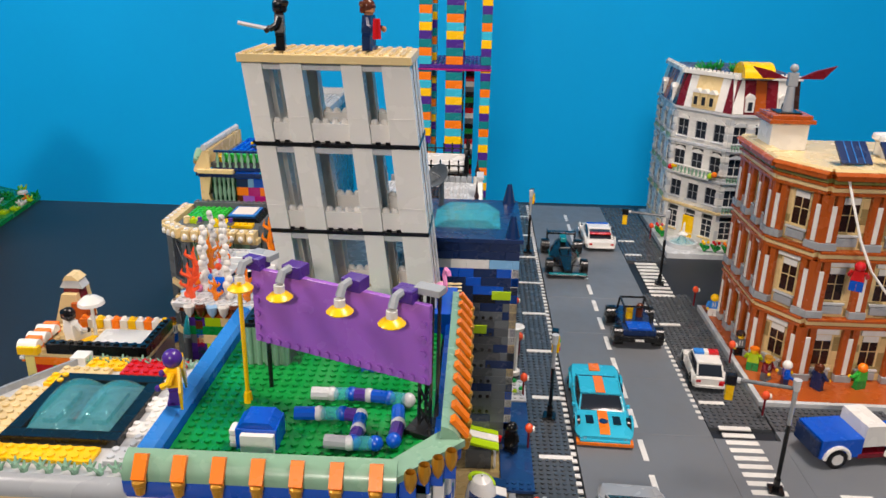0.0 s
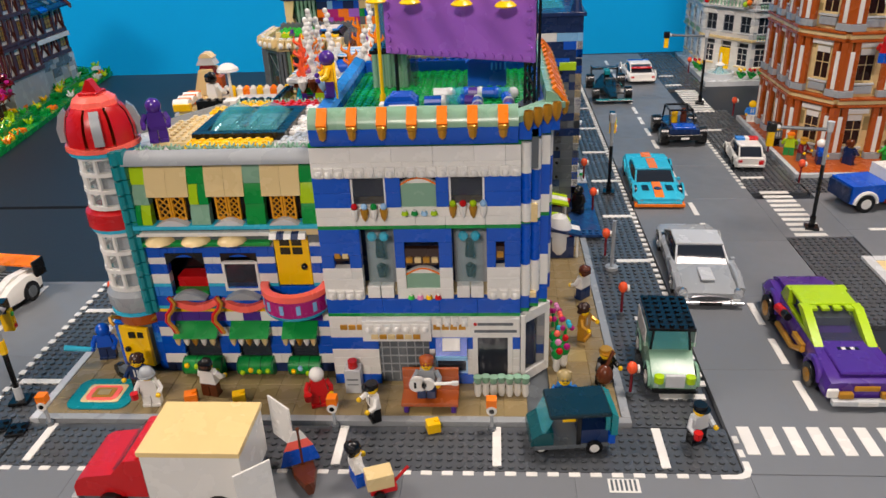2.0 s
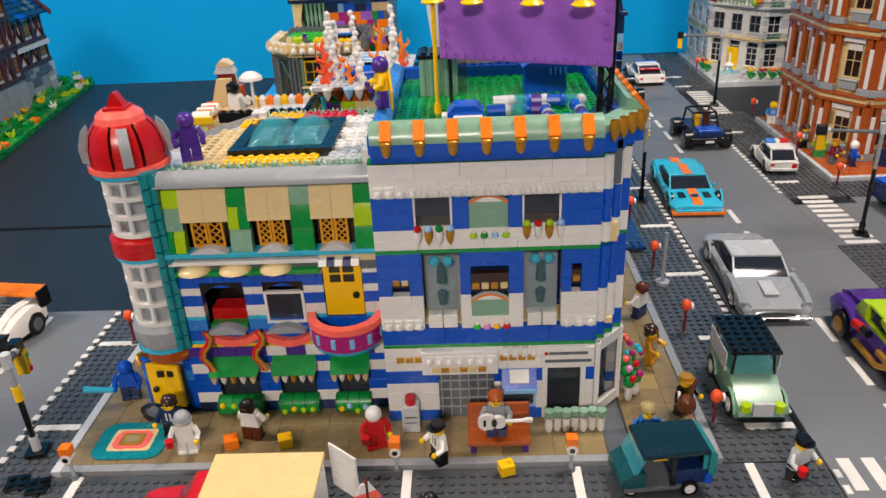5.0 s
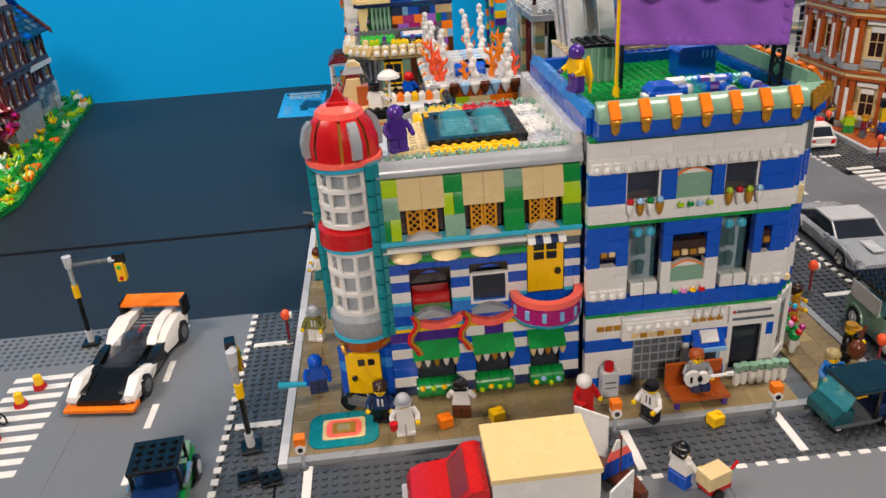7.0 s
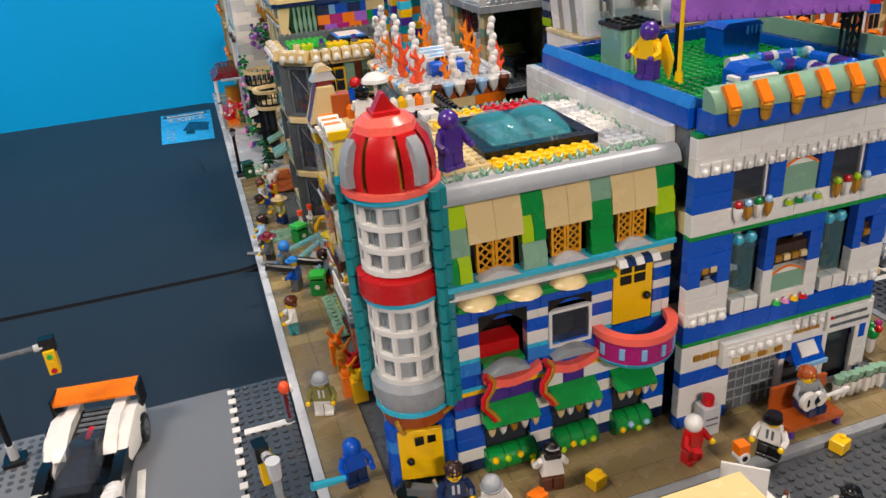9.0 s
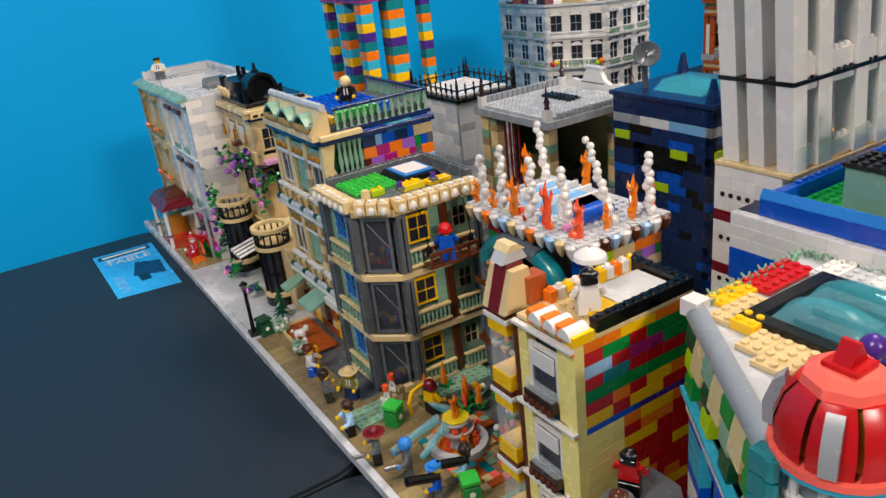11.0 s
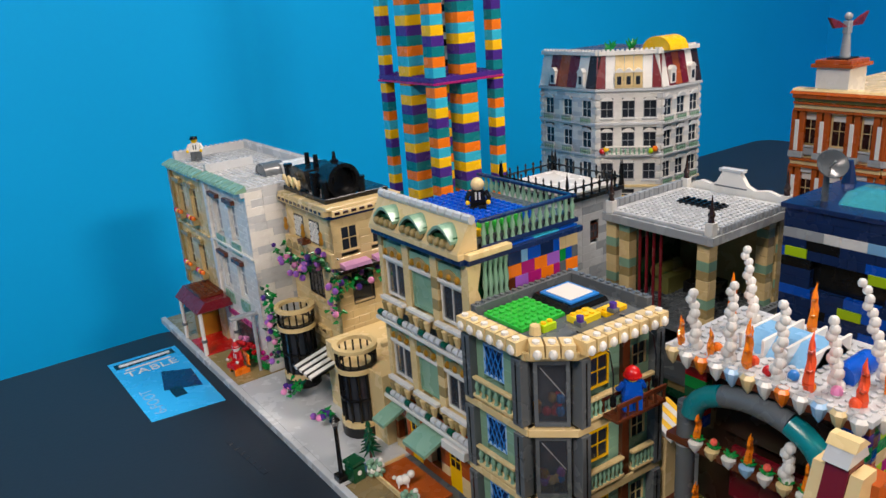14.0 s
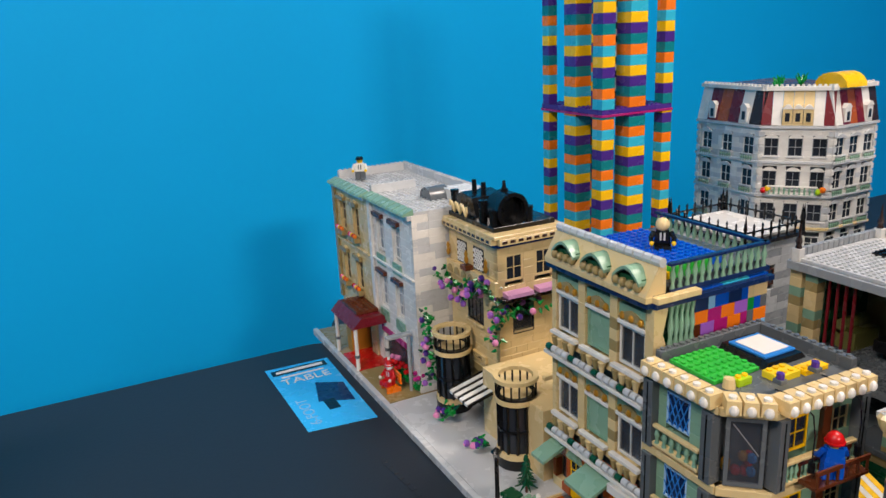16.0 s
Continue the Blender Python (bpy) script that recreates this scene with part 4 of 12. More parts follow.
# roof of the green half
arcp = [(GY - 0.004 + 0.010 * (1 - math.cos(a)), 0.2130 + 0.0105 * math.sin(a)) for a in [math.pi / 2 * i / 6 for i in range(7)]]
part("roof_edge", Geo("grey").slab([(GY + 0.006, 0.2130)] + arcp, 0.1105, 0.2700, "x"), corner, "pale grey rounded roof edge")
part("roof_deck", Geo("ltgrey").prism([(0.112, GY + 0.0062), (GR - 0.0002, GY + 0.0062), (GR - 0.0002, 0.4780), (0.158, 0.4780), (0.084, 0.362), (0.100, 0.335)], 0.2131, 0.2180), corner)
def studded(name, col, i0, i1, j0, j1, z=0.2182, h=P, x0=0.1150, y0=0.3220):
    g = Geo(col).cbox(x0 + i0 * S, x0 + i1 * S - 0.0001, y0 + j0 * S, y0 + j1 * S - 0.0001, z, z + h).studs(x0 + i0 * S, y0 + j0 * S, z + h - 0.0001, i1 - i0, j1 - j0, None, 8)
    return part(name, g, corner)
studded("roof_plate", "yellow", 5, 14, 2, 4)
studded("roof_plate", "tan", 1, 5, 3, 11)
studded("roof_plate", "tan", 2, 5, 11, 13)
studded("roof_plate", "tan", 4, 9, 15, 17)
studded("roof_plate", "yellow", 4, 6, 13, 15, 0.2182, 0.0064)
studded("roof_plate", "yellow", 6, 10, 17, 19)
studded("roof_plate", "red", 10, 16, 16, 19)
for k in range(7):
    studded("roof_plate", rt.choice(["white", "ltgrey", "white"]), 15 + k % 2, 19, 2 + k * 2, 4 + k * 2, 0.2182, P if k % 3 else P + 0.001)
def ivy(x, y, z):
    g = Geo("sand")
    for a in (0.3, 1.9, 3.3, 4.8):
        g.rod((x, y, z), (x + 0.0042 * math.cos(a), y + 0.0042 * math.sin(a), z + 0.0055), 0.0015, 0.0007, 5)
    g.cyl(x, y, z, z + 0.003, 0.0026, None, 6)
    part("plant", g, corner, "sand green plant on the roof edge")
for k in range(18):
    ivy(0.121 + k * 0.0083, 0.3300 + (0.004 if k % 2 else 0), 0.2180)
    if k > 4:
        ivy(0.121 + k * 0.0083, 0.4730 - (0.004 if k % 2 else 0), 0.2180)
for k in range(14):
    ivy(0.2655 - (0.003 if k % 2 else 0), 0.342 + k * 0.0092, 0.2180)
def dome_shell(x0, w, y0, l, z, h):
    """A shallow clear dome on a rectangle."""
    g, n, m = Geo("trteal"), 10, 10
    v = [(x0 + w * i / n, y0 + l * j / m, z + h * (math.sin(math.pi * i / n) * math.sin(math.pi * j / m)) ** 0.45) for j in range(m + 1) for i in range(n + 1)]
    f = [(j * (n + 1) + i, j * (n + 1) + i + 1, (j + 1) * (n + 1) + i + 1, (j + 1) * (n + 1) + i) for j in range(m) for i in range(n)]
    return g.add(v, f)
sky_l = part("skylight", Geo("black").cbox(0.1550, 0.2365, 0.3570, 0.3670, 0.2182, 0.2250).cbox(0.1550, 0.2365, 0.4320, 0.4420, 0.2182, 0.2250).cbox(0.1550, 0.1650, 0.3670, 0.4320, 0.2182, 0.2250).cbox(0.2265, 0.2365, 0.3670, 0.4320, 0.2182, 0.2250), corner, "black framed skylight with clear teal canopies")
for i in (0, 1):
    x0 = 0.1660 + i * 0.0305
    pr = [(x0 + 0.0295 * k / 8, 0.2215 + 0.0125 * math.sin(math.pi * k / 8)) for k in range(9)]
    part("canopy", dome_shell(x0, 0.0300, 0.3680, 0.0630, 0.2215, 0.0165), sky_l, "clear teal domed canopy")
part("core", Geo("dkgrey").box(0.1652, 0.2263, 0.3672, 0.4318, 0.2182, 0.2208), sky_l)
for k in range(3):
    part("seat_block", Geo("dkgrey").cbox(0.172 + k * 0.018, 0.182 + k * 0.018, 0.380, 0.418, 0.2209, 0.2250), sky_l)

# round corner tower
TX, TY = 0.0875, 0.3370
tw = part("tower", Geo("grey").spin(TX, TY, [(0.001, 0.0740), (0.0255, 0.0740), (0.0275, 0.0800), (0.0275, 0.0900), (0.0235, 0.0945), (0.001, 0.0946)], 20), corner, "round corner tower with a red dome")
part("collar", Geo("medaz").spin(TX, TY, [(0.001, 0.0705), (0.0265, 0.0705), (0.0265, 0.0738), (0.001, 0.0739)], 20), tw)
part("collar", Geo("dkorange").spin(TX, TY, [(0.001, 0.0590), (0.0225, 0.0590), (0.0245, 0.0703), (0.001, 0.0704)], 20), tw)
part("shaft", Geo("grey").cyl(TX, TY, 0.0095, 0.2200, 0.0130, None, 16), tw)
for z0, z1, rows in ((0.0948, 0.1520, 3), (0.1730, 0.2205, 3)):
    n_post = 10
    for k in range(n_post):
        a = 2 * math.pi * (k + 0.5) / n_post
        part("post", Geo("white").rod((TX + 0.0218 * math.cos(a), TY + 0.0218 * math.sin(a), z0), (TX + 0.0218 * math.cos(a), TY + 0.0218 * math.sin(a), z1), 0.0021, None, 6), tw)
    for r in range(rows + 1):
        z = z0 + (z1 - z0 - 0.0035) * r / rows
        part("ring", Geo("white").spin(TX, TY, [(0.0195, z), (0.0240, z), (0.0240, z + 0.0035), (0.0195, z + 0.0035), (0.0195, z)], 20), tw)
    part("glazing", Geo("clear").spin(TX, TY, [(0.0200, z0), (0.0200, z1)], 20), tw)
part("band", Geo("red").spin(TX, TY, [(0.0195, 0.1560), (0.0275, 0.1560), (0.0275, 0.1695), (0.0195, 0.1725), (0.0195, 0.1560)], 20), tw, "red ring")
part("band", Geo("medaz").spin(TX, TY, [(0.0195, 0.1525), (0.0262, 0.1525), (0.0262, 0.1558), (0.0195, 0.1558), (0.0195, 0.1525)], 20), tw, "azure ring")
part("band", Geo("medaz").spin(TX, TY, [(0.001, 0.2207), (0.0285, 0.2207), (0.0285, 0.2240), (0.001, 0.2240)], 20), tw, "azure ring")
part("band", Geo("coral").spin(TX, TY, [(0.001, 0.2242), (0.0300, 0.2242), (0.0300, 0.2278), (0.001, 0.2282)], 20), tw, "coral ring")
for k in range(8):
    a0, a1 = 2 * math.pi * (k + 0.06) / 8, 2 * math.pi * (k + 0.94) / 8
    part("dome_panel", Geo("red").spin(TX, TY, [(0.0275, 0.2284), (0.0278, 0.2400), (0.0245, 0.2520), (0.0195, 0.2585), (0.0150, 0.2585)], 3, None, a0, a1), tw)
    if k % 2 == 0:
        a = 2 * math.pi * (k - 0.5) / 8 + 0.785
        fin = [(0.0245, 0.2300), (0.0318, 0.2310), (0.0325, 0.2420), (0.0290, 0.2530), (0.0240, 0.2580), (0.0225, 0.2500)]
        part("fin", Geo("grey").slab(fin, -0.0036, 0.0036, "y").moved(Matrix.Translation((TX, TY, 0)) @ pose(0, 0, 0, 0, 0, math.degrees(a))), tw, "grey curved fin")
part("dome_core", Geo("gold").cyl(TX, TY, 0.2283, 0.2560, 0.0225, 0.0180, 12), tw)
part("dome_cap", Geo("coral").spin(TX, TY, [(0.0190, 0.2585), (0.0180, 0.2630), (0.0130, 0.2668), (0.001, 0.2670)], 8), tw)
part("finial", Geo("red").cbox(TX - 0.008, TX + 0.008, TY - 0.008, TY + 0.008, 0.2670, 0.2695).slab([(TX - 0.0065, 0.2695), (TX + 0.0065, 0.2695), (TX + 0.001, 0.2790), (TX - 0.001, 0.2790)], TY - 0.004, TY + 0.004), tw)
for k, z in enumerate([0.0755 + 0.0126 * i for i in range(12)]):
    part("quoin", Geo("teal").cbox(0.1040, 0.1135, GY - 0.0040, GY + 0.006, z, z + 0.0118).cyl(0.1060, GY - 0.0040, z + 0.0004, z + 0.0112, 0.0036, None, 8), corner)
    part("quoin", Geo("teal").cbox(TX - 0.030, TX - 0.021, TY + 0.012, TY + 0.024, z, z + 0.0118).cyl(TX - 0.028, TY + 0.013, z + 0.0004, z + 0.0112, 0.0036, None, 8), corner)
for a in (-2.6, -0.55, 0.8, 2.2):
    for k in range(5):
        z = 0.0096 + k * 0.0099
        part("pillar_brick", Geo("blue" if k != 3 else "azure").cyl(TX + 0.0205 * math.cos(a), TY + 0.0205 * math.sin(a), z, z + 0.0095, 0.0078, None, 10), tw)
td = part("tower_door", Geo("yellow").cbox(-0.0150, 0.0150, -0.0018, 0.0018, 0.0170, 0.0575).moved(Matrix.Translation((TX - 0.004, TY - 0.0205, 0)) @ pose(0, 0, 0, 0, 0, -12)), tw, "yellow panelled door")
part("knob", Geo("black").ball(TX - 0.0125, TY - 0.0230, 0.0345, 0.0028, 8, 6), td)
for i in range(2):
    part("light", Geo("black").cbox(TX - 0.0085 + i * 0.0085, TX - 0.0025 + i * 0.0085, TY - 0.0245, TY - 0.0225, 0.0470, 0.0530), td)
for a in (-2.3, -0.75):
    g = Geo("gold")
    c, s = math.cos(a), math.sin(a)
    g.tube([(TX + (0.027 + 0.007 * math.sin(t * 1.1)) * c + 0.004 * t * -s, TY + (0.027 + 0.007 * math.sin(t * 1.1)) * s + 0.004 * t * c, 0.067 + 0.004 * math.sin(t * 2)) for t in [0.5 * i for i in range(-4, 5)]], 0.0018, 6)
    part("bracket", g, tw, "gold scrolled bracket")
for x in (0.128, 0.170):
    pts = [(x + 0.004 * math.sin(i * 1.3), GY - 0.009 - 0.001 * i, 0.094 - 0.0055 * i) for i in range(7)]
    part("serpent", Geo("red").tube(pts, 0.0021, 6, "red").tube([(a + 0.002, b - 0.001, c) for a, b, c in pts], 0.0016, 6, "gold"), corner, "red and gold wavy ornament")

# carpet tile before the tower
ct = thing("printed_carpet", "teal, coral and gold tile mosaic set in the pavement", "carpet", 0.058, 0.289, 0.0096)
part("mat", Geo("teal").prism(rounded(0.031, 0.088, 0.268, 0.312, 0.011), 0.0096, 0.0106), ct)
part("field", Geo("tan").prism(rounded(0.042, 0.077, 0.277, 0.303, 0.003), 0.0106, 0.0110), ct)
part("inset", Geo("coral").prism(rounded(0.045, 0.074, 0.2795, 0.3005, 0.006), 0.0110, 0.0114), ct)
part("inset", Geo("gold").prism(rounded(0.050, 0.069, 0.283, 0.297, 0.002), 0.0114, 0.0118), ct)
part("inset", Geo("dktan").prism(rounded(0.054, 0.065, 0.286, 0.294, 0.001), 0.0118, 0.0122), ct)
ct.location.x += 0.004
ct.location.y -= 0.011

# ---------------------------------------------------------------- white tower behind the corner
wt = thing("white_tower", "tall white brick tower with open upper floors and tan roof", "tower", 0.364, 0.54, 0.0062)
AX0, AX1, AY0, AY1 = 0.294, 0.423, 0.517, 0.582
for f, cols, seed in ((Face(wt, (0.309, AY1 + 0.004), (0.309, AY0 - 0.001)), ["white", "white", "dkred", "white"], 1), (Face(wt, (0.309, AY0 - 0.001), (0.440, AY0 - 0.001)), ["white", "blue"], 2), (Face(wt, (0.440, AY0), (0.440, AY1)), ["white", "dkgrey"], 3)):
    for k in range(25):
        c = {3: "brown", 8: "blue", 9: "blue", 10: "blue", 15: "dkred", 16: "white", 20: "dkred"}.get(k, "white")
        f.wall(0.0095 + k * B, 0.0095 + (k + 1) * B, 1, [c], (), S, 40 + k, (4, 6, 3, 2))
        if seed == 1 and k % 4 == 2:
            for i in range(6):
                f.put("pin_hole", Geo("black").cyl(0.009 + i * S, 0, 0, 0.0006, 0.0022, None, 8).moved(Matrix.Translation((0, -0.0002, 0.0095 + k * B + 0.005)) @ pose(0, 0, 0, 90)))
part("core", Geo("ltgrey").box(0.318, 0.431, AY0 + 0.008, AY1 + 0.002, 0.0095, 0.2490), wt)
part("floor_plate", Geo("tan").cbox(0.308, 0.4460, AY0 - 0.001, AY1 + 0.004, 0.2500, 0.2532).studs(0.309, AY0, 0.2531, 17, 8, None, 7), wt, "tan studded floor plate")
COLS = ((0.294, 0.3095), (0.3235, 0.3400), (0.3700, 0.3860), (0.4010, 0.4230))
for lv, (z0, z1) in enumerate(((0.2534, 0.3200), (0.3234, 0.3920), (0.3954, 0.4565))):
    for x0, x1 in COLS:
        for y0 in (AY0, AY1 - 0.0160):
            part("column", Geo("white").cbox(x0, x1, y0, y0 + 0.0150, z0, z1), wt)
            part("column_joint", Geo("white").cbox(x0 + 0.001, x1 - 0.001, y0 - 0.0003, y0 + 0.0153, z0 + 0.02, z0 + 0.0203), wt)
    for x0 in (AX0, AX1 - 0.016):
        part("column", Geo("white").cbox(x0, x0 + 0.016, AY0 + 0.026, AY0 + 0.040, z0, z1), wt)
    for (a, x0), (x1, b) in zip(COLS, COLS[1:]):
        for y0 in (AY0 + 0.003, AY1 - 0.013):
            s = part("sill_wall", Geo("white").cbox(x0 + 0.0002, x1 - 0.0002, y0, y0 + 0.0078, z0, z0 + 0.0150), wt)
            m = max(1, round((x1 - x0) / S))
            for i in range(m):
                part("knob", Geo("white").ball(x0 + (x1 - x0) * (i + 0.5) / m, y0 + 0.004, z0 + 0.0155, 0.0034, 8, 5), s)
        part("lintel", Geo("ltgrey").cbox(x0, x1, AY0 + 0.002, AY0 + 0.012, z1 - 0.0055, z1 - 0.0002), wt)
    if lv:
        part("floor_plate", Geo("black").cbox(AX0 - 0.0005, AX1 + 0.0005, AY0 - 0.0005, AY1 + 0.0005, z0 - 0.0033, z0 - 0.0002).studs(AX0 + 0.005, AY0, z0 - 0.0003, 15, 8, None, 7), wt, "black floor plate")
part("roof_plate", Geo("tan").cbox(AX0 - 0.002, AX1 + 0.002, AY0 - 0.003, AY1 + 0.001, 0.4567, 0.4630).studs(AX0, AY0 - 0.002, 0.4629, 16, 8), wt, "tan studded roof plate")
part("red_block", Geo("red").cbox(0.352, 0.364, 0.535, 0.543, 0.2534, 0.262), wt)

# the open storeys lean towards the corner tower
for ob in list(wt.children):
    for q in [ob] + list(ob.children):
        z0 = base_of(q).z
        if q.name.split(".")[0] in ("column", "column_joint", "sill_wall", "knob", "lintel", "roof_plate", "floor_plate", "red_block"):
            for v in q.data.vertices:
                if v.co.z + z0 > 0.2533:
                    v.co.x += 0.019 - (v.co.z + z0 - 0.2533) * 0.115

# ---------------------------------------------------------------- billboard and machines on the roof garden
bb = thing("billboard", "blank purple toy billboard with four yellow lamps on black struts", "billboard", 0.383, 0.379, 0.24)
BF = Face(bb, (0.321, 0.4055), (0.4460, 0.3530))
BW = BF.w
panel = BF.put("panel", Geo("lav").cbox(0, BW, 0.0, 0.004, 0.2790, 0.3340))
for i in range(17):
    BF.put("knob", Geo("lav").cyl(0, 0, 0, 0.0017, 0.0024, None, 8).moved(Matrix.Translation((BW * (i + 0.5) / 17, -0.0002, 0.2825)) @ pose(0, 0, 0, 90)), "", panel)
for i in range(4):
    for u in (0.004, BW - 0.004):
        BF.put("knob", Geo("lav").cyl(0, 0, 0, 0.0017, 0.0024, None, 8).moved(Matrix.Translation((u, -0.0002, 0.291 + i * 0.010)) @ pose(0, 0, 0, 90)), "", panel)
for u in (0.002, 0.034, 0.080, 0.117):
    BF.box("bracket", u - 0.006, u + 0.008, -0.003, 0.009, 0.3335, 0.3420, "purple", "dark purple bracket")
    l = BF.put("lamp", Geo("grey").tube([(u, -0.002, 0.3400), (u, -0.010, 0.3400), (u, -0.0135, 0.3340)], 0.0030, 7), "grey lamp arm with a yellow dish shade")
    BF.put("socket", Geo("white").cyl(u, -0.0140, 0.3275, 0.3330, 0.0036, None, 10), "", l)
    BF.put("shade", Geo("yellow").spin(u, -0.0140, [(0.0026, 0.3285), (0.0062, 0.3270), (0.0088, 0.3245), (0.0080, 0.3235), (0.001, 0.3240)], 14), "", l)
for u in (0.004, BW - 0.005):
    BF.box("cap", u - 0.009, u + 0.009, 0.0045, 0.015, 0.3380, 0.3425, "grey", "grey slope cap")
BF.put("strut", Geo("black").rod((0.006, 0.006, 0.24), (0.006, 0.006, 0.338), 0.0016))
for du, dy in ((-0.004, 0.002), (0.004, 0.002), (-0.004, 0.012), (0.004, 0.012)):
    BF.put("strut", Geo("black").rod((BW - 0.006 + du, 0.004 + dy, 0.24), (BW - 0.005 + du, 0.004 + dy, 0.340), 0.0013))
for k in range(6):
    z = 0.245 + k * 0.014
    BF.put("brace", Geo("black").rod((BW - 0.010, 0.006, z), (BW - 0.002, 0.006, z + 0.013), 0.0009, None, 6))
    BF.put("brace", Geo("black").rod((BW - 0.002, 0.006, z), (BW - 0.010, 0.006, z + 0.013), 0.0009, None, 6))
BF.box("foot", BW - 0.016, BW + 0.006, -0.004, 0.018, 0.2402, 0.2445, "black")

yp = thing("yellow_mast", "thin yellow mast standing on the roof deck", "mast", 0.318, 0.388, 0.24)
part("pole", Geo("yellow").cyl(0.318, 0.388, 0.240, 0.330, 0.0016, None, 8), yp)
part("base", Geo("yellow").cyl(0.318, 0.388, 0.240, 0.248, 0.0034, 0.0026, 8), yp)
lab = thing("roof_machine", "blue and white machine box on the roof deck", "machine", 0.341, 0.337, 0.24)
part("body", Geo("blue").cbox(0.327, 0.353, 0.331, 0.352, 0.240, 0.2560), lab)
part("front", Geo("white").cbox(0.331, 0.352, 0.3268, 0.3308, 0.2412, 0.2540), lab, "white front panel")
part("lid", Geo("blue").slab([(0.328, 0.2561), (0.352, 0.2561), (0.348, 0.2600), (0.332, 0.2600)], 0.332, 0.351, "y"), lab)
for k in range(3):
    part("nozzle", Geo("white").cbox(0.3225, 0.3268, 0.3325, 0.3420, 0.2415 + k * 0.0045, 0.2448 + k * 0.0045), lab)
pipes = thing("pipe_run", "blue, purple and clear teal pipes laid over the roof deck", "pipes", 0.395, 0.365, 0.24)
def pipe(pts, cols, r=0.0046):
    for k, (a, b) in enumerate(zip(pts, pts[1:])):
        part("pipe", Geo(cols[k % len(cols)]).rod(a, b, r, None, 10), pipes)
        part("joint", Geo("blue" if k % 2 else "ltgrey").ball(b[0], b[1], b[2], r * 1.12, 10, 6), pipes)
pz = 0.2465
pipe([(0.362, 0.392, pz), (0.376, 0.392, pz), (0.390, 0.393, pz), (0.402, 0.392, pz), (0.416, 0.390, pz), (0.430, 0.388, pz)], ["ltgrey", "trteal", "purple", "blue", "trteal"])
pipe([(0.356, 0.366, pz), (0.372, 0.367, pz), (0.388, 0.368, pz), (0.400, 0.366, pz)], ["blue", "trteal", "purple"])
pipe([(0.400, 0.366, pz), (0.401, 0.350, pz), (0.400, 0.336, pz)], ["blue", "purple"])
pipe([(0.424, 0.376, pz), (0.426, 0.358, pz), (0.425, 0.340, pz)], ["blue", "purple", "ltgrey"])
pipe([(0.382, 0.336, pz), (0.398, 0.335, pz), (0.414, 0.336, pz)], ["grey", "trteal", "blue"])
tank = thing("blue_tank", "blue ribbed tank at the back of the roof deck", "tank", 0.41, 0.45, 0.24)
part("body", Geo("blue").cbox(0.390, 0.425, 0.435, 0.458, 0.240, 0.2620), tank)
for k in range(4):
    part("rib", Geo("azure").rod((0.412 + k * 0.004, 0.4345, 0.2560), (0.412 + k * 0.004, 0.4345, 0.2625), 0.0011), tank)
part("lid", Geo("blue").slab([(0.388, 0.2621), (0.427, 0.2621), (0.422, 0.2660), (0.393, 0.2660)], 0.434, 0.459, "y"), tank)
booth = thing("roof_booth", "sand green booth with a smoky window on the roof", "booth", 0.318, 0.456, 0.24)
part("body", Geo("sand").cbox(0.3020, 0.3340, 0.4410, 0.4720, 0.240, 0.2715), booth)
for k in range(5):
    part("rib", Geo("sand").rod((0.3050 + k * 0.0065, 0.4408, 0.2402), (0.3050 + k * 0.0065, 0.4408, 0.2712), 0.0022, None, 8), booth)
part("window", Geo("smoke").cbox(0.3345, 0.3420, 0.4430, 0.4700, 0.2402, 0.2680), booth, "smoky clear side pane")
part("roof", Geo("black").cbox(0.3004, 0.3356, 0.4390, 0.4740, 0.2716, 0.2748).studs(0.302, 0.4405, 0.2747, 4, 4), booth, "black studded roof")

# ---------------------------------------------------------------- yellow house
yh = thing("yellow_house", "narrow pale yellow house with a multicoloured brick side wall", "house", 0.13, 0.53, 0.0062)
YX0, YX1, YY0, YY1, YT = 0.0830, 0.1920, 0.5060, 0.5650, 0.2010
side = Face(yh, (YX0 + 0.008, YY0), (YX1, YY0))
side.wall(0.0095, 0.1310, 13, "cream", (), S, 50, (4, 3, 2), 0.0, 0.034)
side.wall(0.0095, 0.1310, 13, ["red", "orange", "yellow", "red", "red", "yellow"], (), S, 51, (2, 3, 4, 2), 0.034)
side.wall(0.1310, 0.1360, 1, ["blue", "purple"], (), S, 52, (4, 6))
side.wall(0.1360, 0.1552, 2, ["red", "orange", "red", "yellow", "red"], (), S, 53)
side.wall(0.1552, 0.1744, 2, ["teal", "red", "medaz", "green", "red", "yellow"], (), S, 54, (2, 3, 4, 2))
side.wall(0.1744, 0.1936, 2, ["green", "bright", "green", "ltsky", "red", "magenta"], (), S, 56, (3, 4, 2, 4))
side.wall(0.1936, 0.2010, 1, ["orange", "yellow"], (), S, 55, (4, 6))
front = Face(yh, (YX0, YY1), (YX0, YY0))
whole = [(0.010, 0.041, z, z + 0.041) for z in (0.146, 0.082, 0.018)]
for z in (0.0095, 0.0735, 0.1375):
    front.wall(z, z + 0.0590, 3, "cream", whole, S, 57, (4, 6, 4))
    front.ledge(z + 0.0592, z + 0.0608, 0.003, "orange")
    front.ledge(z + 0.0610, z + 0.0638, 0.005, "white")
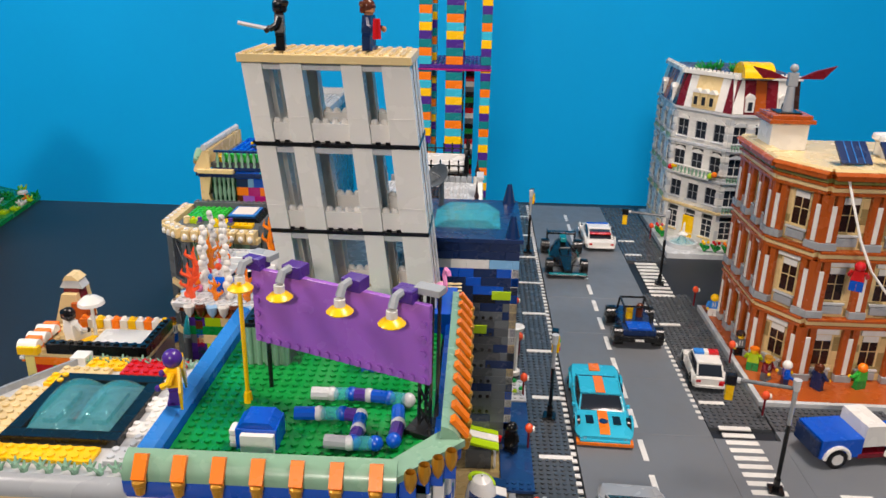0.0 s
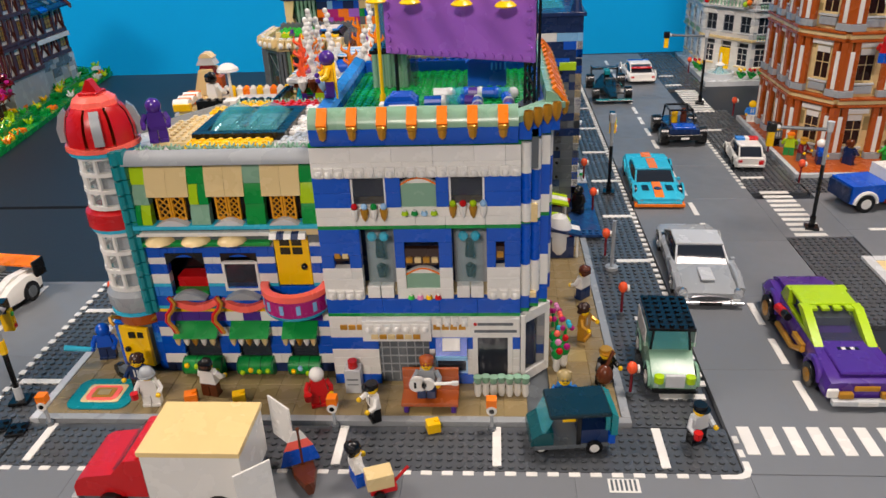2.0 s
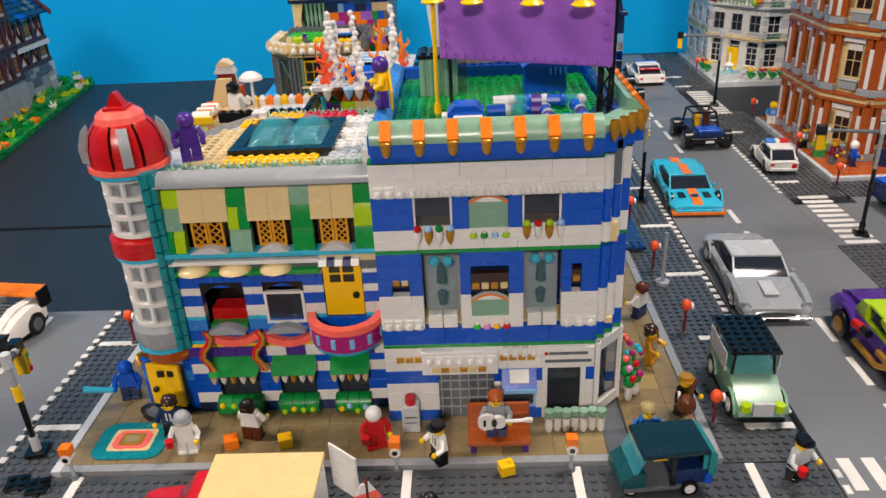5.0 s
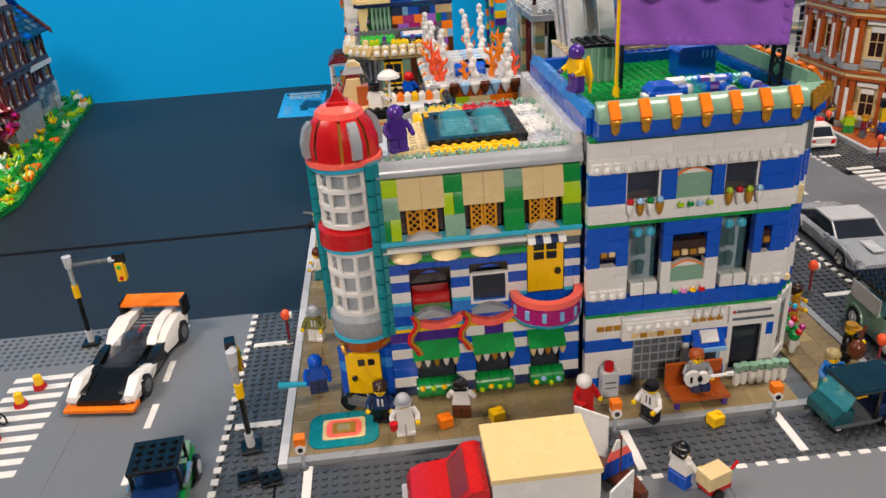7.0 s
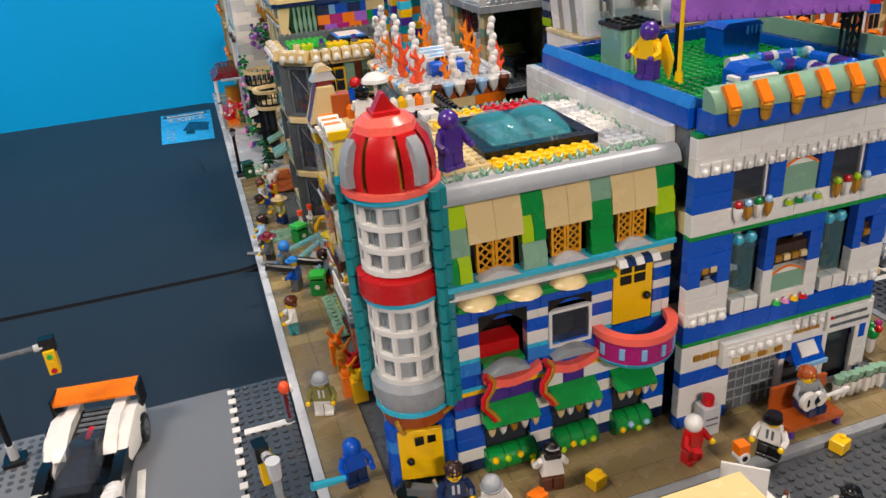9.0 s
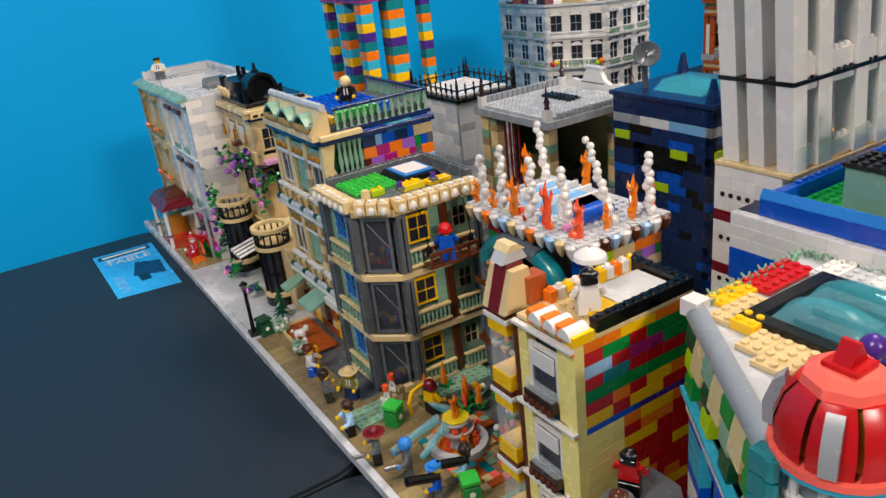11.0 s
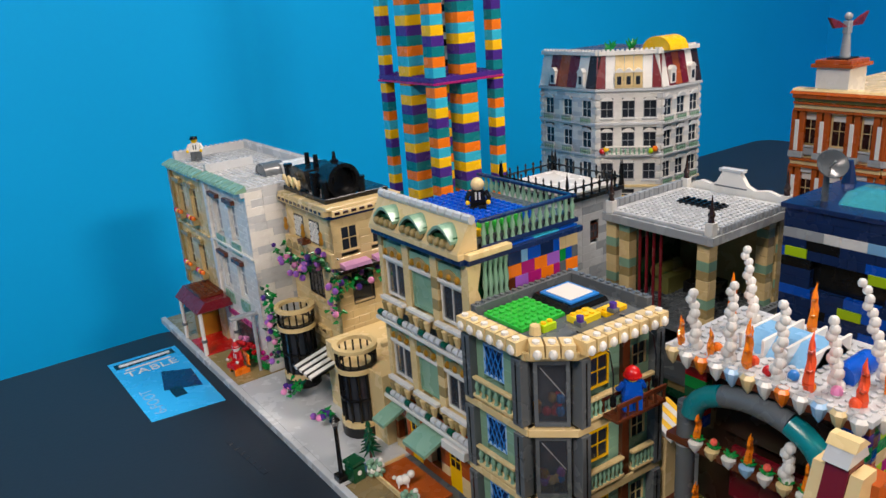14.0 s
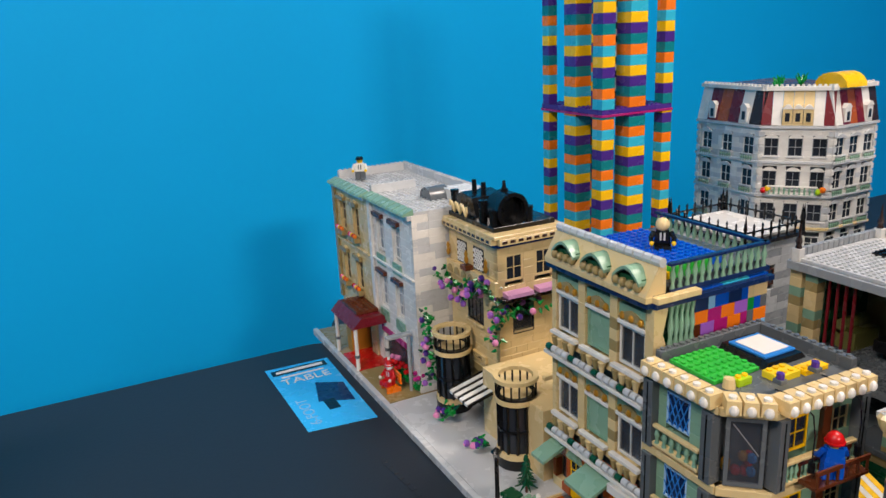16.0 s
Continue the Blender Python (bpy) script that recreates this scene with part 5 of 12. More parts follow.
for a, b, c, d in whole:
    front.window(a, b, c, d, "white", "smoke", (1, 1), 0.001, None, 0.003)
    front.box("blind", a + 0.003, b - 0.003, -0.0012, 0.0005, d - 0.016, d - 0.003, "white")
    fb = front.put("flower_box", Geo("dkbrown").cbox(a, b, -0.006, -0.0003, c - 0.002, c + 0.006))
    for k in range(5):
        front.put("lobe", Geo("brown").ball(a + (b - a) * (k + 0.5) / 5, -0.0055, c - 0.002, 0.0032, 8, 5), "", fb)
    front.put("tray", Geo("clear").cbox(a + 0.001, b - 0.001, -0.0055, -0.0004, c + 0.0062, c + 0.0130), "clear plastic tray", fb)
front.box("corner_stone", front.w - 0.009, front.w, -0.0005, 0.008, 0.0095, 0.2009, "cream")
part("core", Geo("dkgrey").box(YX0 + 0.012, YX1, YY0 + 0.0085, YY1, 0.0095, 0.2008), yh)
part("roof_deck", Geo("tan").cbox(YX0, YX1, YY0, YY1, 0.2012, 0.2045).studs(YX0 + 0.002, YY0 + 0.001, 0.2044, 13, 7), yh, "tan studded roof deck")
part("roof_rim", Geo("black").cbox(YX0 + 0.02, YX1, YY0, YY0 + 0.008, 0.2046, 0.2142).studs(YX0 + 0.021, YY0, 0.2141, 11, 1), yh, "black brick parapet")
part("roof_rim", Geo("black").cbox(YX1 - 0.008, YX1, YY0 + 0.0085, YY1, 0.2046, 0.2142).studs(YX1 - 0.008, YY0 + 0.009, 0.2141, 1, 6), yh, "black brick parapet")
part("white_panel", Geo("white").cbox(YX1 - 0.056, YX1 - 0.010, YY0 + 0.012, YY1 - 0.016, 0.2062, 0.2094), yh, "smooth white roof panel")
part("yellow_panel", Geo("yellow").cbox(YX0 + 0.030, YX0 + 0.052, YY0 + 0.012, YY0 + 0.030, 0.2062, 0.2090), yh)
for k in range(3):
    part("barrel", Geo("white").slab([(YY0 + 0.004 + k * 0.0145 + 0.006 * math.cos(a), 0.2085 + 0.0075 * math.sin(a)) for a in [math.pi * i / 8 for i in range(9)]], YX0 - 0.005, YX0 + 0.012, "x"), yh, "white half-round crest")
    part("crest_tile", Geo("orange").cbox(YX0 - 0.003, YX0 + 0.010, YY0 + 0.009 + k * 0.0145, YY0 + 0.0145 + k * 0.0145, 0.2046, 0.2150), yh)
part("crest_tile", Geo("yellow").cbox(YX0 - 0.004, YX0 + 0.014, YY0 - 0.004, YY0 + 0.003, 0.2046, 0.2120), yh)
for k in range(11):
    part("crest_tile", Geo(["orange", "white", "yellow", "white"][k % 4]).cbox(YX0 + 0.024 + k * 0.0076, YX0 + 0.0312 + k * 0.0076, YY1 - 0.008, YY1, 0.2046, 0.2140).ball(YX0 + 0.0276 + k * 0.0076, YY1 - 0.004, 0.2140, 0.0030, 8, 5), yh)
sun = thing("parasol", "white dome parasol on the yellow house's roof", "parasol", 0.130, 0.541, 0.2045)
part("pole", Geo("white").cyl(0.130, 0.541, 0.2046, 0.2400, 0.0016), sun)
part("shade", Geo("white").spin(0.130, 0.541, [(0.001, 0.2460), (0.006, 0.2445), (0.0110, 0.2405), (0.0118, 0.2375), (0.001, 0.2385)], 16), sun)
# glazed stair turret with a red and tan gable
tu = thing("stair_turret", "yellow and clear stair turret with a tan and red gable", "turret", 0.088, 0.582, 0.0062)
for k in range(3):
    z = 0.0095 + k * 0.064
    part("storey", Geo("yellow").cbox(0.078, 0.102, 0.572, 0.594, z, z + 0.0130).cbox(0.078, 0.102, 0.572, 0.594, z + 0.046, z + 0.0560), tu)
    part("glazing", Geo("clear").cbox(0.0785, 0.1015, 0.5725, 0.5935, z + 0.0132, z + 0.0458), tu, "clear curved glazing")
    part("cornice", Geo("white").cbox(0.076, 0.104, 0.570, 0.596, z + 0.0562, z + 0.0600), tu)
    part("cornice", Geo("brown").cbox(0.077, 0.103, 0.571, 0.595, z + 0.0602, z + 0.0636), tu)
    part("core", Geo("dkbrown").cyl(0.096, 0.577, z + 0.0132, z + 0.0458, 0.0035), tu)
part("drainpipe", Geo("brown").cyl(0.0870, 0.5685, 0.0095, 0.2000, 0.0045, None, 12), tu, "brown round pipe")
for c, u0, u1, zt in (("tan", 0.570, 0.5765, 0.232), ("dkred", 0.5768, 0.5892, 0.236), ("tan", 0.5895, 0.5960, 0.232)):
    part("gable", Geo(c).slab([(0.076, 0.2016), (0.104, 0.2016), (0.100, zt), (0.086, zt)], u0, u1, "y"), tu)
part("cap", Geo("ltgrey").slab([(0.082, 0.2362), (0.104, 0.2362), (0.100, 0.2440), (0.087, 0.2440)], 0.5762, 0.5898, "y"), tu)
part("cap", Geo("tan").slab([(0.086, 0.2442), (0.102, 0.2442), (0.096, 0.2490), (0.090, 0.2490)], 0.5752, 0.5908, "y"), tu)
part("shoulder", Geo("dkorange").cbox(0.096, 0.112, 0.566, 0.580, 0.2046, 0.2250), tu)

# terrace between the yellow house and the corner house
tr = thing("terrace", "grey first-floor terrace with a white slatted rail", "terrace", 0.11, 0.48, 0.0062)
part("deck", Geo("dkgrey").prism([(0.066, 0.440), (0.118, 0.440), (0.150, 0.478), (0.150, 0.5045), (0.066, 0.5045)], 0.0700, 0.0750), tr, "dark grey studded deck")
part("wall", Geo("dkorange").prism([(0.074, 0.446), (0.114, 0.446), (0.142, 0.480), (0.142, 0.5040), (0.074, 0.5040)], 0.0095, 0.0699), tr, "reddish wall below the terrace")
for a, b in (((0.066, 0.504), (0.066, 0.440)), ((0.066, 0.440), (0.118, 0.440))):
    rf = Face(tr, a, b)
    for k in range(4):
        rf.box("rail", 0, rf.w, 0.0, 0.0016, 0.0770 + k * 0.0045, 0.0795 + k * 0.0045, "white", "white slatted rail")
    for k in range(3):
        rf.box("rail_post", k * (rf.w - 0.003) / 2, k * (rf.w - 0.003) / 2 + 0.003, 0.0018, 0.0045, 0.0750, 0.0955, "white")
rt2 = thing("terrace_table", "round grey table on the terrace", "table", 0.098, 0.486, 0.075)
part("leg", Geo("dkgrey").cyl(0.098, 0.486, 0.0751, 0.0850, 0.0030), rt2)
part("top", Geo("dkgrey").cyl(0.098, 0.486, 0.0850, 0.0880, 0.0110, None, 16), rt2)
for x, y, c in ((0.060, 0.470, "gold"), (0.066, 0.455, "red"), (0.058, 0.440, "orange"), (0.064, 0.430, "yellow"), (0.058, 0.490, "orange")):
    g = Geo(c).cbox(x - 0.006, x + 0.006, y - 0.005, y + 0.005, 0.0096, 0.030)
    g.ball(x, y, 0.033, 0.0055, 8, 6).rod((x, y, 0.033), (x + 0.008, y - 0.006, 0.048), 0.0022, 0.001).rod((x, y, 0.033), (x - 0.007, y - 0.004, 0.046), 0.0022, 0.001)
    solid("festival_lantern", g.moved(Matrix.Translation((-x, -y, -0.0096))), "bright moulded festival ornament standing on the pavement", "ornament", x, y, 0.0096, 0, "festival ornaments")

# ---------------------------------------------------------------- burning coral house
vh = thing("coral_house", "brown toy house with a white coral and flame roof", "house", 0.23, 0.68, 0.0062)
VX0, VX1, VY0, VY1, VT = 0.1880, 0.2760, 0.6120, 0.7560, 0.2040
vs = Face(vh, (VX0, VY0), (VX1, VY0))
vs.wall(0.0095, 0.1450, 14, ["dktan", "tan", "olive", "brown", "dkgreen"], (), S, 61)
vs.wall(0.1450, 0.1930, 5, ["lav", "purple", "yellow", "green", "tan", "orange", "brown", "lime", "magenta", "dkgrey"], (), S, 62, (1, 2, 2, 3))
vs.wall(0.1930, 0.2040, 1, ["brown", "dkorange", "sky"], (), S, 63)
vf = Face(vh, (VX0, VY1), (VX0, VY0))
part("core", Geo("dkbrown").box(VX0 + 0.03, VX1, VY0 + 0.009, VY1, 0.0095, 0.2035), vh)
vf.wall(0.0095, 0.0650, 6, ["dktan", "olive", "dkgreen", "dkblue"], [(0.03, 0.06, 0.01, 0.05), (0.085, 0.115, 0.01, 0.05)], S, 64, (2, 3, 2), 0.0, None, 0.012)
vf.wall(0.1400, 0.2000, 6, ["green", "brown", "blue", "red", "dkgreen"], [(0.02, 0.12, 0.125, 0.185)], S, 65, (2, 3), 0.0, None, 0.006)
vf.ledge(0.2000, 0.2060, 0.012, "brown", "roof_ledge")
vf.ledge(0.0660, 0.0720, 0.016, "brown", "balcony_floor")
vf.ledge(0.1300, 0.1360, 0.014, "brown", "balcony_floor")
for u in (0.012, 0.128):
    for z in (0.0095, 0.0720):
        vf.put("column", Geo("dkgrey").cyl(u, -0.006, z, z + 0.056, 0.0075, None, 14))
        vf.put("column", Geo("grey").cyl(u, -0.006, z + 0.0562, z + 0.0575, 0.0085, None, 14))
    vf.put("column", Geo("dkgrey").cyl(u, -0.006, 0.1362, 0.1650, 0.0075, None, 14))
arcp = [(0.070 - 0.052 * math.cos(math.pi * i / 12), -0.008, 0.158 + 0.030 * math.sin(math.pi * i / 12)) for i in range(13)]
for k in range(3):
    vf.put("arch_tube", Geo(["teal", "dkgrey", "teal"][k]).tube(arcp[k * 4:k * 4 + 5], 0.0085, 12), "teal and grey tube arch")
vf.box("niche", 0.04, 0.10, 0.013, 0.018, 0.085, 0.13, "dkred")
vf.box("niche", 0.02, 0.12, 0.020, 0.024, 0.136, 0.19, "dkbrown")
vf.box("door", 0.085, 0.112, 0.010, 0.0125, 0.0095, 0.048, "red", "red door")
part("roof_deck", Geo("ltgrey").cbox(VX0 - 0.012, VX1 + 0.004, VY0 - 0.006, VY1 + 0.006, 0.2062, 0.2110).studs(VX0 - 0.010, VY0 - 0.004, 0.2109, 12, 19, None, 7), vh, "pale studded roof")
part("roof_window", Geo("sky").slab([(VX0 + 0.020, 0.2112), (VX0 + 0.070, 0.2112), (VX0 + 0.055, 0.2240), (VX0 + 0.035, 0.2240)], VY0 + 0.050, VY0 + 0.105, "y"), vh, "pale blue raised roof light")
for k in range(4):
    part("bar", Geo("white").cbox(VX0 + 0.018, VX0 + 0.072, VY0 + 0.050 + k * 0.018, VY0 + 0.0525 + k * 0.018, 0.2115, 0.2248), vh)
part("barrel", Geo("blue").rod((VX0 + 0.020, VY0 + 0.030, 0.2165), (VX0 + 0.055, VY0 + 0.030, 0.2165), 0.0085, None, 12), vh, "blue barrel")
rv = random.Random(3)
def spire(parent, x, y, z, n, lean):
    g = Geo("white")
    for i in range(n):
        r = 0.0050 * (1 - 0.028 * i)
        a = i * 2.1
        g.ball(x + lean[0] * i + 0.0014 * math.cos(a), y + lean[1] * i + 0.0014 * math.sin(a), z + 0.003 + i * 0.0052, r, 8, 5)
    return part("coral_spire", g, parent, "stacked white coral spire")
def flame(parent, x, y, z, h, col="trorange"):
    g = Geo(col)
    w = min(0.0042, h * 0.125)
    pts = [(x + 0.0013 * math.sin(k * 1.9 + x * 900), y, z + h * k / 6) for k in range(7)]
    for k in range(6):
        g.rod(pts[k], pts[k + 1], w * (0.75, 1.0, 0.85, 0.8, 0.6, 0.4)[k], w * (1.0, 0.85, 0.8, 0.6, 0.4, 0.05)[k], 6)
    for k in range(1, 5):                              # side tongues
        p, s = pts[k], 1 if k % 2 else -1
        g.rod(p, (p[0] + s * w * 1.7, p[1] + s * w * 0.8, p[2] + h * 0.13), w * 0.62, w * 0.4, 5).rod((p[0] + s * w * 1.7, p[1] + s * w * 0.8, p[2] + h * 0.13), (p[0] + s * w * 1.5, p[1] + s * w * 0.6, p[2] + h * 0.27), w * 0.4, w * 0.04, 5)
    return part("flame", g, parent, "clear orange moulded flame")
for x, y, n, l in ((VX0 - 0.004, VY1 - 0.016, 9, (0, 0.0006)), (VX0 - 0.005, VY1 - 0.045, 12, (0, 0)), (VX0 - 0.004, VY0 + 0.062, 11, (0.0003, 0)), (VX0 + 0.010, VY0 + 0.028, 10, (-0.0004, 0.0006)), (VX0 + 0.040, VY0 + 0.010, 14, (-0.0006, 0.0014)), (VX0 + 0.078, VY0 + 0.004, 10, (0, 0.0003)), (VX0 + 0.066, VY1 - 0.020, 12, (0, 0.001))):
    spire(vh, x, y, 0.2110, n, l)
for x, y, h in ((VX0 - 0.006, VY1 - 0.004, 0.022), (VX0 - 0.006, VY1 - 0.030, 0.020), (VX0 - 0.004, VY0 + 0.085, 0.034), (VX0 - 0.004, VY0 + 0.040, 0.038), (VX0 + 0.002, VY0 + 0.008, 0.030), (VX0 + 0.028, VY0 + 0.004, 0.022), (VX0 + 0.060, VY0 + 0.006, 0.034), (VX0 + 0.085, VY0 + 0.010, 0.026), (VX0 + 0.080, VY1 - 0.060, 0.036), (VX0 + 0.050, VY1 - 0.010, 0.040)):
    flame(vh, x, y, 0.2110, h * 1.15, "trorange" if rv.random() < 0.6 else "neon")
for k in range(9):
    a = VY0 + 0.010 + k * 0.0150
    part("bloom", Geo(["neon", "pink", "orange", "azure", "red"][k % 5]).ball(VX0 - 0.002 + 0.006 * (k % 2), a, 0.2140, 0.0042, 8, 5), vh)
for k in range(12):
    part("petal", Geo(["white", "tan", "ltsky", "white", "orange"][k % 5]).spin(VX0 - 0.011, VY0 + 0.002 + k * 0.0128, [(0.0005, 0.196), (0.0040, 0.2010), (0.0062, 0.2085), (0.0040, 0.2115)], 8), vh)
for k in range(8):
    part("petal", Geo(["white", "brown", "ltsky"][k % 3]).spin(VX0 + 0.004 + k * 0.0115, VY0 - 0.006, [(0.0005, 0.196), (0.0040, 0.2010), (0.0058, 0.2085), (0.0040, 0.2115)], 8), vh)
for z in (0.0722, 0.1362):
    for k in range(7):
        u = 0.026 + k * 0.0145
        vf.put("petal", Geo(["white", "tan", "white", "ltsky"][k % 4]).spin(u, -0.013, [(0.0005, z - 0.008), (0.0045, z - 0.003), (0.0058, z + 0.002), (0.001, z + 0.003)], 8))
        g = Geo("green")
        for a in range(5):
            g.rod((u, -0.011, z + 0.002), (u + 0.006 * math.cos(a * 1.3), -0.011 + 0.004 * math.sin(a * 1.3), z + 0.0065), 0.0021, 0.0008, 5)
        vf.put("plant", g, "green plant leaves")
        at = vf.m @ Vector((u, -0.011, 0))
        if k % 3 == 0:
            flame(vh, at.x, at.y, z + 0.003, 0.026)
        elif k % 3 == 1:
            part("bloom", Geo(rv.choice(["neon", "pink", "coral"])).ball(at.x, at.y, z + 0.008, 0.0030, 8, 5), vh)
        elif k == 5:
            spire(vh, at.x, at.y, z + 0.003, 6, (0, 0))

# ---------------------------------------------------------------- sand green corner shop
cs = thing("corner_shop", "sand green corner house with dark grey posts and glazed corner bay", "house", 0.14, 0.86, 0.0062)
pl = [(0.0775, 0.9060), (0.0775, 0.8300), (0.1080, 0.8060), (0.2150, 0.8020)]
fl, fc, fr = Face(cs, pl[0], pl[1]), Face(cs, pl[1], pl[2]), Face(cs, pl[2], pl[3])
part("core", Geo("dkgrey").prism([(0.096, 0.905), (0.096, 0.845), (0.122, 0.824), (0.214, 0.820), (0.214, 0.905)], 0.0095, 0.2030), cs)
ZL = (0.0095, 0.0740, 0.1385)
for z in ZL:
    lh = [(0.020, 0.046, z + 0.024, z + 0.052)]
    fl.wall(z, z + 0.0570, 6, "sand", lh, S, 71, (2, 3, 2), 0.011, fl.w - 0.013)
    fl.window(0.020, 0.046, z + 0.024, z + 0.052, "ltsky", "dkblue", (1, 1), 0.0005, None, 0.0020)
    for k in range(5):
        fl.put("lattice_bar", Geo("azure").rod((0.021 + k * 0.006, 0.0004, z + 0.025), (0.021 + min(4, k + 2) * 0.006, 0.0004, z + 0.025 + (min(4, k + 2) - k) * 0.0125 + 0.001), 0.0006, None, 5))
        fl.put("lattice_bar", Geo("azure").rod((0.045 - k * 0.006, 0.0002, z + 0.025), (0.045 - min(4, k + 2) * 0.006, 0.0002, z + 0.025 + (min(4, k + 2) - k) * 0.0125 + 0.001), 0.0006, None, 5))
    fl.balusters(0.012, fl.w - 0.014, z + 0.006, z + 0.0215, "sand", 6)
    rh = [(0.016, 0.044, z + 0.024, z + 0.052), (0.074, 0.094, z + 0.026, z + 0.050)]
    fr.wall(z, z + 0.0570, 6, "sand", rh, S, 72, (2, 3, 2), 0.010, fr.w)
    fr.window(0.016, 0.044, z + 0.024, z + 0.052, "yellow", "glass", (2, 2), 0.0005, None, 0.0022)
    fr.window(0.074, 0.094, z + 0.026, z + 0.050, "tan", "glass", (2, 2), 0.0005, None, 0.0020)
    fr.balusters(0.011, 0.056, z + 0.006, z + 0.0215, "sand", 8)
    fr.balusters(0.068, fr.w - 0.002, z + 0.006, z + 0.0215, "sand", 7)
    fr.put("post", Geo("brown").cbox(0.057, 0.067, -0.004, 0.004, z, z + 0.0640))
    for f in (fl, fc, fr):
        f.put("string", Geo("tan").cbox(-0.002, f.w + 0.002, -0.0060, 0.006, z + 0.0575, z + 0.0640))
    bay = fc.put("bay_window", ring_frame(0.004, fc.w - 0.004, z + 0.001, z + 0.0565, -0.003, 0.0034, "dkgrey", (1, 1), "x"), "dark framed glazed corner bay")
    fc.put("pane", Geo("smoke").box(0.005, fc.w - 0.005, -0.0018, -0.0008, z + 0.002, z + 0.0555), "", bay)
    rq = random.Random(int(z * 1e4))
    for k in range(9):
        fc.put("shop_goods", Geo(rq.choice(["pink", "gold", "azure", "red", "tan", "lav"])).ball(0.008 + rq.random() * (fc.w - 0.016), 0.008 + rq.random() * 0.006, z + 0.006 + rq.random() * 0.014, 0.0042, 8, 5), "", bay)
    fc.put("mullion", Geo("white").rod((0.010, -0.0005, z + 0.050), (fc.w - 0.008, -0.0005, z + 0.026), 0.0005, None, 5), "", bay)
for f, us in ((fl, (0.0, fl.w - 0.012)), (fr, (0.0, fr.w - 0.010))):
    for u in us:
        for z in ZL:
            f.put("post", Geo("dkgrey").cbox(u, u + 0.0110, -0.0085, 0.004, z, z + 0.0572), "dark grey slotted post")
            f.put("groove", Geo("black").box(u + 0.0047, u + 0.0063, -0.0087, -0.0080, z + 0.002, z + 0.055))
for f in (fl, fc, fr):
    m = max(2, round(f.w / 0.013))
    for k in range(m):
        u = f.w * (k + 0.5) / m
        f.put("crest", Geo("tan").slab([(u - 0.0060, 0.2010), (u + 0.0060, 0.2010), (u + 0.0055, 0.2115), (u - 0.0055, 0.2115)], -0.0130, 0.004))
        f.put("crest_stud", Geo("white").cyl(u, -0.0070, 0.2116, 0.2135, 0.0032, None, 10))
        f.put("crest_stud", Geo("white").ball(u, -0.0125, 0.2045, 0.0042, 8, 5))
part("roof_deck", Geo("dkgrey").prism([(0.084, 0.904), (0.084, 0.838), (0.112, 0.815), (0.213, 0.811), (0.213, 0.904)], 0.2032, 0.2070), cs)
part("roof_rim", Geo("dkgrey").cbox(0.084, 0.221, 0.8990, 0.9068, 0.2010, 0.2160).studs(0.085, 0.899, 0.2159, 17, 1), cs, "dark grey studded parapet")
part("roof_rim", Geo("dkgrey").cbox(0.2135, 0.2212, 0.8110, 0.8985, 0.2010, 0.2160).studs(0.2134, 0.812, 0.2159, 1, 10), cs, "dark grey studded parapet")
part("lawn", Geo("bright").cbox(0.0900, 0.1460, 0.8480, 0.8960, 0.2072, 0.2104).studs(0.090, 0.848, 0.2103, 7, 6), cs, "bright green studded roof lawn")
part("yellow_plate", Geo("lime").cbox(0.104, 0.120, 0.835, 0.8435, 0.2072, 0.2130).studs(0.104, 0.8355, 0.2129, 2, 1, "yellow"), cs)
part("yellow_plate", Geo("lime").cbox(0.138, 0.166, 0.824, 0.840, 0.2072, 0.2125, "tryellow").studs(0.138, 0.824, 0.2124, 3, 2, "yellow"), cs)
part("yellow_plate", Geo("yellow").cbox(0.170, 0.200, 0.822, 0.834, 0.2072, 0.2112).studs(0.170, 0.823, 0.2111, 3, 1), cs)
part("vent", Geo("tan").cyl(0.098, 0.840, 0.2072, 0.2145, 0.0055, 0.0045, 10), cs)
part("roof_hatch", Geo("black").slab([(0.148, 0.2072), (0.204, 0.2072), (0.198, 0.2128), (0.154, 0.2128)], 0.845, 0.893, "y"), cs, "black sloping roof hatch")
hp = part("hatch_frame", Geo("azure").cbox(0.156, 0.196, 0.850, 0.888, 0.2130, 0.2150), cs, "blue hatch frame")
part("panel", Geo("white").cbox(0.160, 0.192, 0.854, 0.884, 0.2151, 0.2158), hp)
for x in (0.128, 0.172):
    part("winch", Geo("purple").cbox(x - 0.004, x + 0.004, 0.812, 0.820, 0.2136, 0.2170, "dkgrey").cyl(x, 0.816, 0.2171, 0.2215, 0.0032, None, 8), cs)
cs.scale = (0.865, 1.0, 1.05)
cs.location.x, cs.location.y = 0.1433, 0.8540
